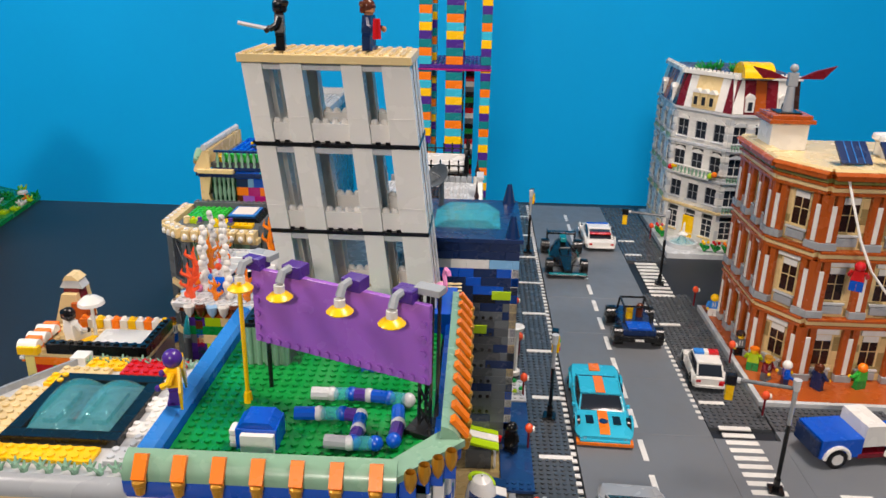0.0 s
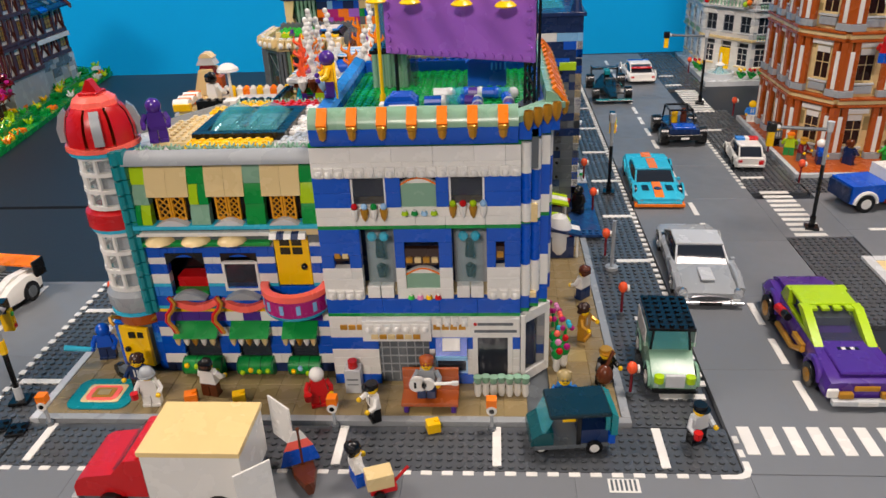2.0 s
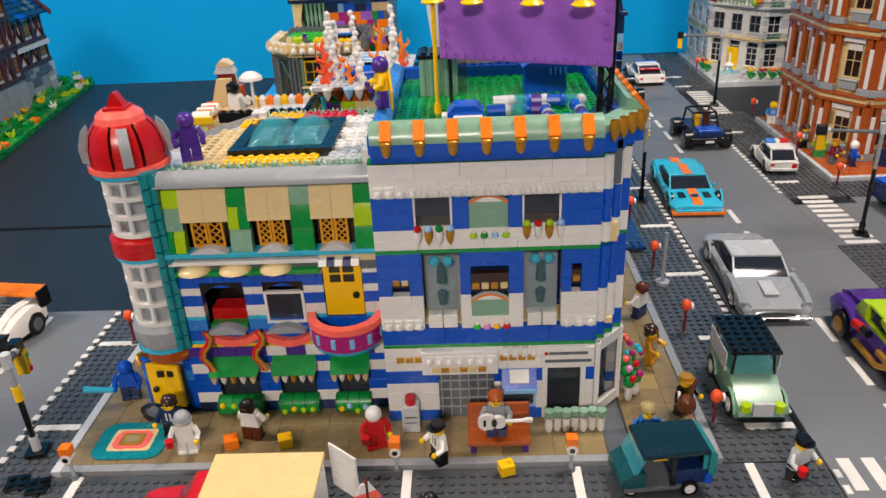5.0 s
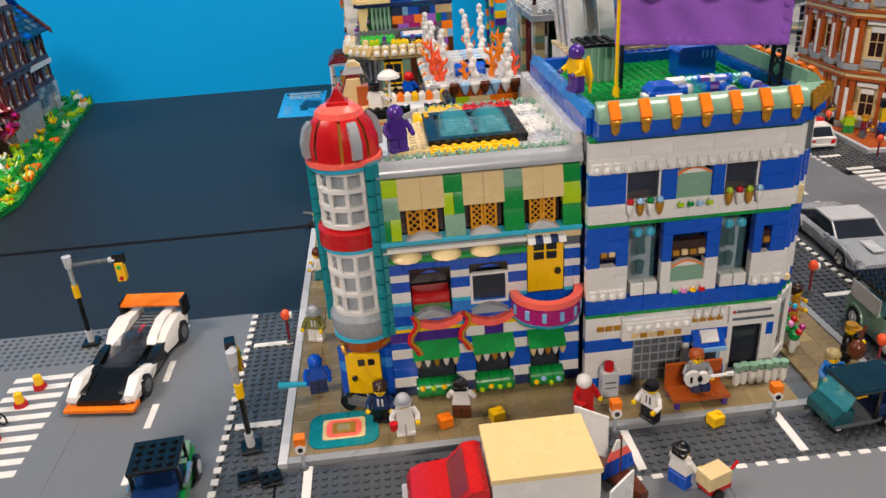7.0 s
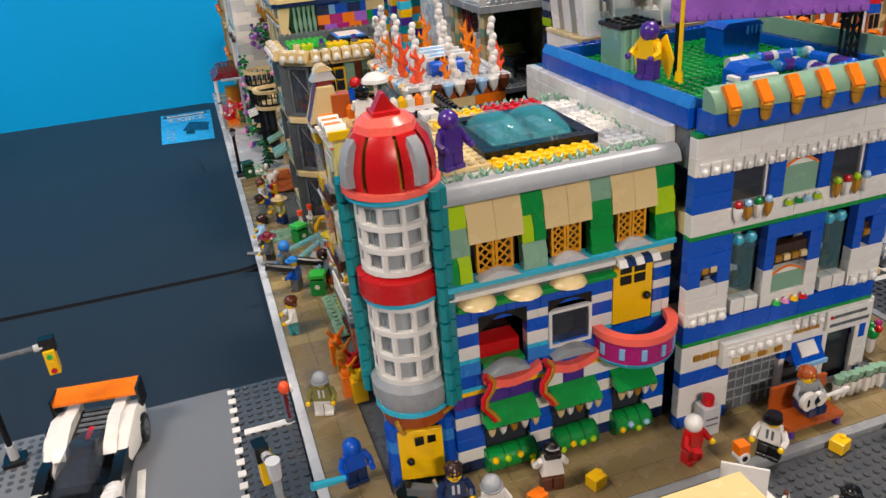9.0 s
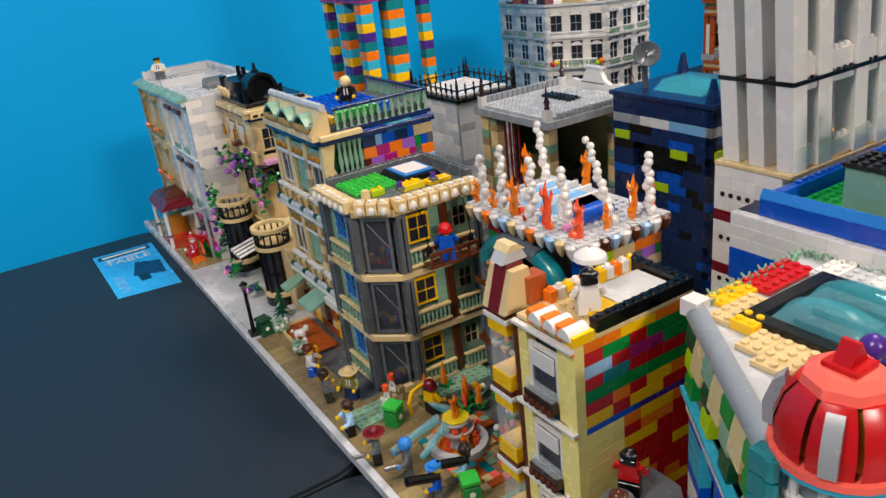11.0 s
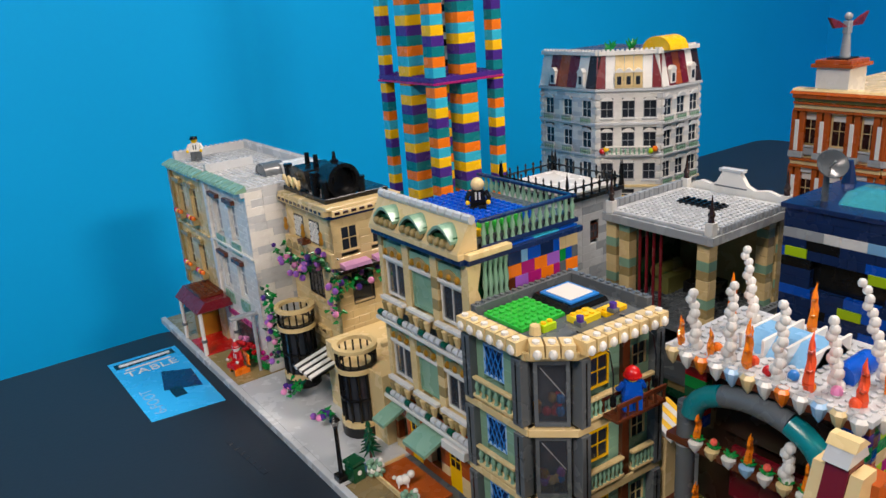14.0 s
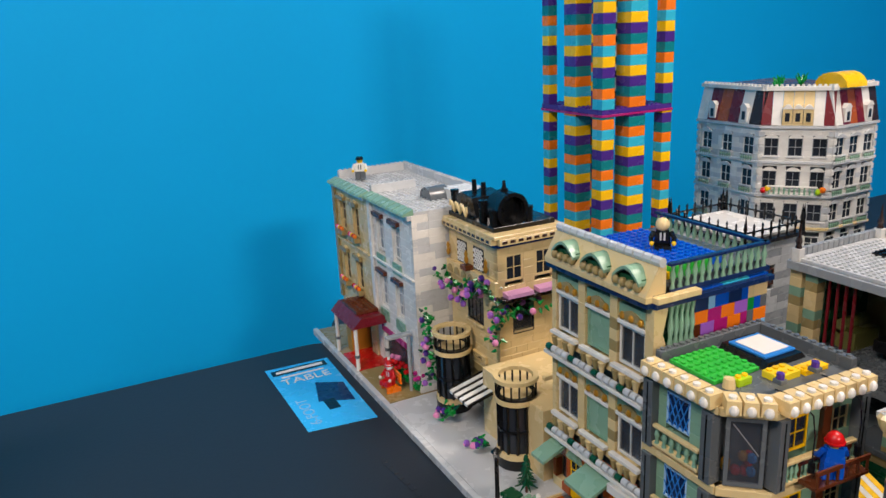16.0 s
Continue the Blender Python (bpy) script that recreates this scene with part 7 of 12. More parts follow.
# forecourt of the town house: porch, bench with a red-suited doll, lamp, flowers
po = thing("red_porch", "small porch with a dark red roof on white posts", "porch", 0.045, 1.475, 0.0096)
part("roof", Geo("dkred").slab([(0.014, 0.0760), (0.074, 0.0760), (0.062, 0.0900), (0.028, 0.0900)], 1.428, 1.524, "y"), po)
part("ridge", Geo("brown").cbox(0.028, 0.062, 1.445, 1.508, 0.0902, 0.0950).studs(0.030, 1.446, 0.0949, 4, 7), po)
for x, y in ((0.020, 1.434), (0.068, 1.434), (0.020, 1.518), (0.068, 1.518)):
    part("post", Geo("white").cyl(x, y, 0.0096, 0.0758, 0.0030, None, 10).cyl(x, y, 0.03, 0.034, 0.0042, None, 10, "dkgrey"), po)
part("carpet", Geo("red").cbox(0.020, 0.070, 1.430, 1.500, 0.0097, 0.0112), po)
part("counter", Geo("gold").cbox(0.036, 0.068, 1.500, 1.520, 0.0097, 0.0460), po)
bench = thing("orange_bench", "orange slatted toy bench", "bench", 0.036, 1.350, 0.0096)
for k in range(3):
    part("slat", Geo("orange").cbox(0.026 + k * 0.006, 0.0312 + k * 0.006, 1.338, 1.364, 0.0165, 0.0190), bench)
    part("slat", Geo("orange").cbox(0.0455, 0.0478, 1.338, 1.364, 0.0205 + k * 0.0055, 0.0248 + k * 0.0055), bench)
for y in (1.340, 1.360):
    part("leg", Geo("orange").cbox(0.026, 0.047, y, y + 0.003, 0.0097, 0.0164), bench)
lp = thing("street_lamp", "grey street lamp with a flat arm", "lamp", 0.060, 1.335, 0.0096)
part("pole", Geo("grey").cyl(0.060, 1.335, 0.0097, 0.0920, 0.0026), lp)
part("arm", Geo("grey").cbox(0.028, 0.064, 1.330, 1.340, 0.0920, 0.0955), lp)
for x, y, c in ((0.060, 1.372, "red"), (0.064, 1.395, "pink"), (0.066, 1.352, "red"), (0.052, 1.388, "red"), (0.068, 1.325, "magenta")):
    g = Geo("green")
    for k in range(16):
        a, b = rf2.random() * 6.28, rf2.random()
        g.rod((0, 0, 0.004), (0.009 * math.cos(a), 0.009 * math.sin(a), 0.006 + 0.014 * b), 0.0030, 0.0008, 5)
    bush = thing("flower_bush", "low green bush with red blooms", "bush", x, y, 0.0096, 0, "forecourt bushes")
    part("foliage", g, bush, "", (0, 0, 0))
    for k in range(6):
        a = k * 1.05
        part("bloom", Geo(c).ball(0.006 * math.cos(a), 0.006 * math.sin(a), 0.020 + 0.003 * (k % 3), 0.0036, 8, 5), bush, "", (0, 0, 0))

# ---------------------------------------------------------------- grey roofed open hall
hl = thing("open_hall", "tan pillared hall with a light grey studded roof", "hall", 0.412, 0.902, 0.0062)
HX0, HX1, HY0, HY1 = 0.3260, 0.5000, 0.8300, 0.9740
part("floor", Geo("dkgrey").cbox(HX0 - 0.004, HX1, HY0 - 0.010, HY1, 0.1220, 0.1280).studs(HX0, HY0 - 0.008, 0.1279, 21, 18, None, 7), hl, "dark grey studded upper floor")
part("floor", Geo("dkgrey").cbox(HX0 - 0.004, HX1, HY0 - 0.010, HY1, 0.0660, 0.0720), hl)
part("back_wall", Geo("dktan").cbox(HX1 - 0.020, HX1 - 0.010, HY0, HY1, 0.0096, 0.2200), hl)
part("rear_wall", Geo("dkgreen").cbox(HX0 + 0.06, HX1 - 0.021, HY1 - 0.010, HY1, 0.0096, 0.2200), hl)
hf, hs = Face(hl, (HX0, HY1), (HX0, HY0)), Face(hl, (HX0, HY0), (HX1, HY0))
for f, us in ((hf, (0.0, 0.020, 0.128)), (hs, (0.002, 0.130, 0.152))):
    for u in us:
        for k in range(22):
            z = 0.0095 + k * B
            f.box("pillar_brick", u, u + 0.0156, 0.0005, 0.0155, z, z + B - 0.0001, ["tan", "sand", "dktan", "tan"][(k * 3 + int(u * 100)) % 4])
hs.wall(0.1300, 0.2200, 9, ["dktan", "tan"], [(0.135, 0.150, 0.150, 0.205)], S, 111, (3, 4), 0.130, 0.170, 0.002)
hs.wall(0.0095, 0.1215, 11, ["dktan", "olive", "brown"], [(0.03, 0.08, 0.075, 0.118)], S, 112, (3, 4), 0.018, 0.170, 0.002)
hf.wall(0.0095, 0.0660, 6, ["dktan", "brown", "dkgreen"], [(0.04, 0.11, 0.01, 0.05)], S, 113, (3, 4))
for k in range(4):
    hf.box("mullion", 0.045 + k * 0.010, 0.048 + k * 0.010, 0.006, 0.009, 0.1282, 0.2200, "dkred")
part("piano", Geo("black").cbox(0.395, 0.440, 0.870, 0.905, 0.1400, 0.1520).cbox(0.398, 0.402, 0.872, 0.876, 0.1282, 0.1400).cbox(0.432, 0.436, 0.872, 0.876, 0.1282, 0.1400).cbox(0.414, 0.418, 0.898, 0.902, 0.1282, 0.1400), hl, "black grand piano shape")
part("sofa", Geo("olive").cbox(0.400, 0.452, 0.930, 0.955, 0.1282, 0.1480).rod((0.400, 0.950, 0.151), (0.452, 0.950, 0.151), 0.008, None, 10), hl)
part("roof", Geo("grey").cbox(HX0 - 0.008, HX1, HY0 - 0.008, HY1, 0.2205, 0.2290), hl, "light grey roof slab")
part("roof_plate", Geo("ltgrey").cbox(HX0 - 0.002, HX1 - 0.012, HY0 - 0.002, HY1 - 0.008, 0.2292, 0.2324), hl)
part("stud_field", Geo("ltgrey").studs(HX0, HY0, 0.2323, 19, 16), hl)["kind"] = "stuff"
part("roof_vent", Geo("black").cbox(0.405, 0.4290, 0.868, 0.925, 0.2326, 0.2355).studs(0.405, 0.869, 0.2354, 3, 7), hl, "black studded vent plate")
for x, y in ((HX0 - 0.002, HY0 - 0.002), (HX0 - 0.002, HY1 - 0.010), (HX1 - 0.012, HY0 - 0.002), (HX1 - 0.012, HY1 - 0.010)):
    p = part("finial_base", Geo("white").cbox(x - 0.004, x + 0.006, y - 0.004, y + 0.006, 0.2292, 0.2420), hl)
    part("finial", Geo("dkbrown").spin(x + 0.001, y + 0.001, [(0.0042, 0.2421), (0.0030, 0.2460), (0.0044, 0.2490), (0.0022, 0.2540), (0.0004, 0.2680)], 8), p, "dark spike finial")
for k in range(15):
    part("cresting", Geo("grey").cbox(HX0 + 0.010 + k * 0.0104, HX0 + 0.0185 + k * 0.0104, HY1 - 0.007, HY1 - 0.001, 0.2292, 0.2400), hl)
    part("cresting", Geo("grey").cbox(HX0 + 0.012 + k * 0.0104, HX0 + 0.0185 + k * 0.0104, HY0 - 0.007, HY0 - 0.003, 0.2292, 0.2360), hl)
gab = [(HY0 + 0.002, 0.2292), (HY1 - 0.014, 0.2292), (HY1 - 0.018, 0.2440), (HY1 - 0.030, 0.2500), (HY1 - 0.044, 0.2460), (HY1 - 0.052, 0.2520), (HY1 - 0.060, 0.2720), (HY0 + 0.060, 0.2720), (HY0 + 0.050, 0.2520), (HY0 + 0.040, 0.2460), (HY0 + 0.024, 0.2500), (HY0 + 0.006, 0.2440)]
gab = [(u, 0.2292 + (z - 0.2292) * 0.62) for u, z in gab]
gb = part("gable", Geo("white").slab(gab, HX1 - 0.010, HX1 - 0.002, "x"), hl, "white curved gable")
part("cap", Geo("ltgrey").cbox(HX1 - 0.012, HX1, HY0 + 0.056, HY1 - 0.056, 0.2560, 0.2592), gb)
part("slot", Geo("dkgrey").box(HX1 - 0.0104, HX1 - 0.0098, HY0 + 0.050, HY1 - 0.050, 0.2390, 0.2405), gb)

hl.scale = (0.79, 0.92, 1.05)
hl.location.y += 0.006

# ---------------------------------------------------------------- house with a white roof and black cresting
wr = thing("white_roof_house", "grey house with a smooth white roof and black railing", "house", 0.405, 1.11, 0.0062)
RX0, RX1, RY0, RY1 = 0.3440, 0.4680, 1.0340, 1.1900
rs, rf = Face(wr, (RX0, RY0), (RX1, RY0)), Face(wr, (RX0, RY1), (RX0, RY0))
rs.wall(0.0095, 0.2300, 22, ["ltgrey", "grey", "ltgrey"], [(0.05, 0.07, 0.175, 0.195)], S, 121, (4, 6))
rf.wall(0.0095, 0.2300, 22, ["ltgrey", "white"], (), S, 122, (4, 6))
rs.window(0.05, 0.07, 0.175, 0.195, "brown", "glass", (2, 2))
part("core", Geo("dkgrey").box(RX0 + 0.009, RX1, RY0 + 0.009, RY1, 0.0095, 0.2300), wr)
part("roof", Geo("black").cbox(RX0 - 0.005, RX1, RY0 - 0.005, RY1, 0.2302, 0.2350), wr)
part("roof_panel", Geo("white").cbox(RX0 + 0.004, RX1 - 0.008, RY0 + 0.006, RY1 - 0.008, 0.2352, 0.2385), wr, "smooth white roof panel")
for f in (rs, rf, Face(wr, (RX1 - 0.004, RY0), (RX1 - 0.004, RY1)), Face(wr, (RX1, RY1 - 0.004), (RX0, RY1 - 0.004))):
    n = max(4, round(f.w / 0.017))
    rail = f.put("railing", Geo("black").cbox(0, f.w, -0.001, 0.001, 0.2455, 0.2475), "black cresting rail")
    for k in range(n + 1):
        u = f.w * k / n
        f.put("post", Geo("black").spin(u, 0, [(0.0022, 0.2352), (0.0012, 0.2400), (0.0028, 0.2450), (0.0012, 0.2500), (0.0020, 0.2530), (0.0003, 0.2560)], 7), "", rail)
    for u in (0.0, f.w):
        f.put("spike", Geo("black").spin(u, 0, [(0.0034, 0.2352), (0.0020, 0.2480), (0.0030, 0.2510), (0.0003, 0.2680)], 7), "", rail)

wr.scale = (0.78, 0.78, 1.0)
wr.location.x += 0.004

# ---------------------------------------------------------------- dark blue tower block with a dish
db = thing("dark_blue_house", "dark blue patchwork house with a grey dish on the roof", "house", 0.455, 0.735, 0.0062)
DX0, DX1, DY0, DY1 = 0.4080, 0.5190, 0.6700, 0.8050
df, ds, de = Face(db, (DX0, DY1), (DX0, DY0)), Face(db, (DX0, DY0), (DX1, DY0)), Face(db, (DX1, DY0), (DX1, DY1))
BL = ["dkblue", "dkblue", "dkblue", "dkblue", "blue", "dkblue", "dkblue", "black"]
df.wall(0.0095, 0.2330, 23, BL, [(0.03, 0.10, 0.19, 0.215)], S, 131, (2, 3, 4, 2))
ds.wall(0.0095, 0.1940, 19, ["dkgrey", "dkgrey", "stud", "dkblue"], (), S, 132, (2, 3, 4))
ds.wall(0.1940, 0.2330, 4, BL, (), S, 136, (2, 3, 4))
de.wall(0.0095, 0.2330, 23, ["dkblue", "tan", "blue", "white", "dkgrey"], [(0.02, 0.05, 0.02, 0.05), (0.08, 0.11, 0.02, 0.05), (0.02, 0.05, 0.1, 0.14), (0.08, 0.11, 0.1, 0.14)], S, 133, (2, 3, 4))
for f in (df, ds):
    f.wall(0.2330, 0.2430, 1, ["white", "sky", "blue", "lime", "grey"], (), S, 134, (2, 3))
    f.wall(0.2430, 0.2620, 2, "dkblue", (), S, 135, (4, 6))
for u, z in ((0.004, 0.215), (0.060, 0.165), (0.084, 0.205)):
    df.box("lime_block", u, u + 0.022, -0.002, -0.0002, z, z + 0.0096, "lime", "lime green block")
    ds.box("lime_block", u, u + 0.020, -0.002, -0.0002, z - 0.006, z + 0.0036, "lime", "lime green block")
for k in range(7):
    for i in range(9):
        ds.put("pin_hole", Geo("black").cyl(0.020 + i * S, 0, 0, 0.0005, 0.0021, None, 7).moved(Matrix.Translation((0, -0.0001, 0.062 + k * 0.0192)) @ pose(0, 0, 0, 90)))
part("core", Geo("black").box(DX0 + 0.009, DX1 - 0.009, DY0 + 0.009, DY1 - 0.001, 0.0095, 0.2600), db)
part("roof", Geo("dkblue").cbox(DX0 - 0.003, DX1 + 0.003, DY0 - 0.003, DY1 + 0.003, 0.2622, 0.2670), db)
part("roof_light", Geo("trteal").slab([(DX0 + 0.02, 0.2672), (DX1 - 0.02, 0.2672), (DX1 - 0.035, 0.2760), (DX0 + 0.035, 0.2760)], DY0 + 0.03, DY1 - 0.04, "y"), db, "clear blue roof light")
for x, y in ((DX0 + 0.008, DY0 + 0.006), (DX1 - 0.008, DY0 + 0.006), (DX1 - 0.008, DY1 - 0.008)):
    part("horn", Geo("dkblue").cyl(x, y, 0.2672, 0.2900, 0.0075, 0.0025, 10), db)
dish = thing("roof_dish", "grey radar dish standing on the dark blue roof", "dish", 0.430, 0.785, 0.267)
part("mast", Geo("dkgrey").cyl(0.432, 0.780, 0.2672, 0.2960, 0.0035, 0.0025), dish)
dg = Geo("dkgrey").spin(0, 0, [(0.0010, 0.0), (0.0080, 0.0015), (0.0140, 0.0055), (0.0146, 0.0050), (0.0082, 0.0002), (0.0010, -0.0014)], 18)
part("bowl", dg.moved(Matrix.Translation((0.430, 0.776, 0.3020)) @ pose(0, 0, 0, 55, 0, -40)), dish)
part("feed", Geo("grey").rod((0.430, 0.776, 0.3020), (0.422, 0.768, 0.3090), 0.0010), dish)

# ---------------------------------------------------------------- rainbow striped open tower
ct2 = thing("striped_tower", "tall open tower of columns in orange, yellow, purple and blue layers", "tower", 0.405, 1.365, 0.0)
SEQ = ["orange", "teal", "purple", "yellow", "medaz"]
def striped_column(x, y, w, z0, z1, k0):
    k, z = k0, z0
    while z < z1 - 0.001:
        piece(ct2, "brick", x - w / 2, y - w / 2, z, w, w, min(0.0144, z1 - z), SEQ[k % 5])
        z += 0.0144
        k += 1
for i, (x, y, w) in enumerate(((0.372, 1.449, 0.016), (0.377, 1.386, 0.028), (0.374, 1.322, 0.022), (0.426, 1.326, 0.030), (0.482, 1.320, 0.018), (0.428, 1.446, 0.028), (0.482, 1.448, 0.016))):
    striped_column(x, y, w, 0.0062, 0.3545, i)
    striped_column(x, y, w, 0.3652, 0.7400, i + 2)
part("platform", Geo("purple").cbox(0.3635, 0.4905, 1.3115, 1.4585, 0.3582, 0.3650).studs(0.3655, 1.313, 0.3649, 15, 18, None, 6), ct2, "purple studded platform")
part("platform_edge", Geo("magenta").cbox(0.362, 0.492, 1.310, 1.460, 0.3548, 0.3580), ct2)
for k in range(36):
    piece(ct2, "core_brick", 0.446, 1.362, 0.0062 + k * 0.0098, 0.016, 0.016, 0.0096, ["black", "dkgrey", "white", "red", "black", "green"][k % 6])
    piece(ct2, "core_brick", 0.420, 1.362, 0.3745 + k * 0.0098, 0.014, 0.016, 0.0096, ["black", "white", "ltgrey", "black", "white"][k % 5])

# ---------------------------------------------------------------- white corner mansion, far side of the street
pm = thing("white_mansion", "white corner mansion with dark red mansard roof panels", "house", 1.0, 1.5, 0.0)
pts = [(0.8660, 1.6300), (0.8660, 1.4720), (0.9440, 1.3760), (1.0650, 1.3760)]
part("plinth", Geo("ltgrey").prism([(0.850, 1.64), (0.850, 1.345), (1.075, 1.345), (1.075, 1.64)], 0.0, 0.0100), pm, "grey base plate")
part("core", Geo("dkgrey").prism([(0.880, 1.63), (0.880, 1.478), (0.951, 1.390), (1.065, 1.390), (1.065, 1.63)], 0.0100, 0.2900), pm)
faces = [Face(pm, a, b) for a, b in zip(pts, pts[1:])]
for i, f in enumerate(faces):
    n = 3
    us = [f.w * (k + 0.5) / n for k in range(n)]
    hw = 0.0125
    hol = [(u - hw, u + hw, z, z + 0.040) for u in us for z in (0.098, 0.160, 0.222)] + [(u - hw, u + hw, 0.03, 0.072) for u in us]
    cols = ["white"] if i == 1 else ["white", "ltgrey", "white"]
    f.wall(0.0100, 0.2800, 28, cols, hol, S, 141 + i, (3, 4, 2))
    for u in us:
        for z in (0.098, 0.160, 0.222):
            f.window(u - hw, u + hw, z, z + 0.034, "grey" if i == 1 else "white", "glass", (2, 2), 0.001, "ltgrey")
            f.arch(u - hw - 0.002, u + hw + 0.002, z + 0.034, 0.0075, "white" if i == 1 else "ltgrey")
            if i != 1:
                f.balusters(u - hw - 0.002, u + hw + 0.002, z - 0.012, z + 0.002, "sand", 5, 0.004, "ltgrey")
        f.window(u - hw, u + hw, 0.030, 0.068, "white", "glass", (2, 3), 0.001, "tan")
    for z in (0.0820, 0.1440, 0.2080, 0.2740):
        f.ledge(z, z + 0.0050, 0.005, "tan" if z < 0.1 else "ltgrey")
    for u in (0.0, f.w - 0.008):
        for k in range(13):
            f.box("quoin", u, u + 0.008, -0.0028, -0.0003, 0.088 + k * 0.0142, 0.098 + k * 0.0142, "white" if k % 2 else "ltgrey")
    # mansard
    m = 7 if i == 1 else 6
    for k in range(m):
        c = (["dkred", "white", "tan", "tan", "tan", "white", "dkred"] if i == 1 else ["white", "dkred", "dkorange", "dkred", "white", "dkbrown"])[k]
        f.put("mansard_panel", Geo(c).slab([(-0.003, 0.2800), (0.008, 0.2800), (0.022, 0.3420), (0.012, 0.3420)], f.w * k / m + 0.0003, f.w * (k + 1) / m - 0.0003, "x"))
        if i == 1 and k in (2, 3, 4) or i != 1 and k in (1, 4):
            u = f.w * (k + 0.5) / m
            d = f.put("dormer", Geo("tan" if i == 1 else "white").cbox(u - 0.008, u + 0.008, -0.004, 0.014, 0.2840, 0.3100))
            f.put("light", Geo("glass").cbox(u - 0.004, u + 0.004, -0.0046, -0.0038, 0.2870, 0.3030), "", d)
            f.arch(u - 0.009, u + 0.009, 0.3100, 0.008, "white", -0.005, 0.014)
    f.put("roof_crest", Geo("white").cbox(-0.002, f.w + 0.002, 0.006, 0.018, 0.3422, 0.3500))
    for k in range(round(f.w / 0.009)):
        f.put("crest_tooth", Geo("white").cyl(0.004 + k * 0.009, 0.011, 0.3500, 0.3535, 0.0028, None, 7))
bd2 = faces[1].box("balcony_floor", 0.018, faces[1].w - 0.018, -0.016, -0.0004, 0.1480, 0.1520, "ltgrey")
faces[1].balusters(0.018, faces[1].w - 0.018, 0.1522, 0.1680, "sand", 10, 0.014, "white")
for k, c in enumerate(["red", "yellow", "lime", "orange"]):
    faces[1].put("bloom", Geo(c).ball(0.012 + (k % 2) * 0.008 + (k // 2) * (faces[1].w - 0.03), -0.012, 0.158 + 0.004 * (k % 2), 0.0060, 8, 5))
faces[1].box("door", faces[1].w / 2 - 0.012, faces[1].w / 2 + 0.012, -0.003, 0.001, 0.0102, 0.0640, "yellow", "yellow front door")
part("roof_deck", Geo("brown").prism([(0.888, 1.62), (0.888, 1.484), (0.956, 1.398), (1.065, 1.398), (1.065, 1.62)], 0.3400, 0.3470), pm, "brown roof garden soil")
part("roof_tent", Geo("yellow").slab([(1.40 + 0.034 * math.cos(a), 0.3472 + 0.026 * math.sin(a)) for a in [math.pi * i / 9 for i in range(10)]], 0.955, 1.010, "x"), pm, "yellow rounded tent")
for k in range(9):
    x, y = 0.900 + 0.016 * k, 1.47 + 0.012 * (k % 4)
    g = Geo("green")
    for j in range(7):
        a = j * 0.9 + k
        g.rod((x, y, 0.347), (x + 0.010 * math.cos(a), y + 0.010 * math.sin(a), 0.357 + 0.004 * (j % 3)), 0.0030, 0.0008, 5)
    part("plant", g, pm, "green roof plant")
fn = thing("fountain", "grey and clear round fountain in the mansion's court", "fountain", 0.890, 1.395, 0.01)
part("basin", Geo("ltgrey").spin(0.890, 1.395, [(0.001, 0.0101), (0.030, 0.0101), (0.030, 0.0200), (0.026, 0.0200), (0.025, 0.0150), (0.001, 0.0150)], 18), fn)
part("column", Geo("white").spin(0.890, 1.395, [(0.006, 0.0151), (0.004, 0.030), (0.010, 0.034), (0.003, 0.040), (0.002, 0.056), (0.0005, 0.060)], 12), fn)
part("water", Geo("trteal").spin(0.890, 1.395, [(0.024, 0.0170), (0.012, 0.0172), (0.006, 0.030)], 14), fn, "clear blue water")
for k, (x, y) in enumerate(((0.925, 1.360), (0.945, 1.356), (0.965, 1.352), (0.860, 1.440), (0.858, 1.465), (0.985, 1.356))):
    g = Geo("green")
    for j in range(18):
        a = j * 2.4
        g.rod((0, 0, 0.004), (0.010 * math.cos(a), 0.008 * math.sin(a), 0.010 + 0.010 * ((j * 7) % 5) / 5), 0.0032, 0.0009, 5, "green" if j % 3 else "bright")
    for j in range(3):
        g.ball(0.006 * math.cos(j * 2.1), 0.006 * math.sin(j * 2.1), 0.020, 0.0034, 7, 5, ["yellow", "red", "orange"][k % 3])
    solid("garden_bush", g, "round green garden bush with small blooms", "bush", x, y, 0.0101, 0, "mansion bushes")

# ---------------------------------------------------------------- orange-brown corner bank
ob_ = thing("orange_house", "orange-brown corner house with tan bands and white piers", "house", 1.035, 0.98, 0.0)
op = [(0.899, 1.0600), (0.899, 0.9250), (0.939, 0.8680), (1.185, 0.8680)]
part("plinth", Geo("dkorange").prism([(0.878, 1.10), (0.878, 0.806), (1.195, 0.806), (1.195, 1.10)], 0.0, 0.0100), ob_, "reddish tiled base plate")
part("kerb", Geo("ltgrey").cbox(0.871, 0.8778, 0.800, 1.10, 0.0, 0.0100).cbox(0.878, 1.195, 0.799, 0.8058, 0.0, 0.0100), ob_)
part("core", Geo("dkgrey").prism([(0.915, 1.06), (0.915, 0.932), (0.949, 0.884), (1.185, 0.884), (1.185, 1.06)], 0.0100, 0.2700), ob_)
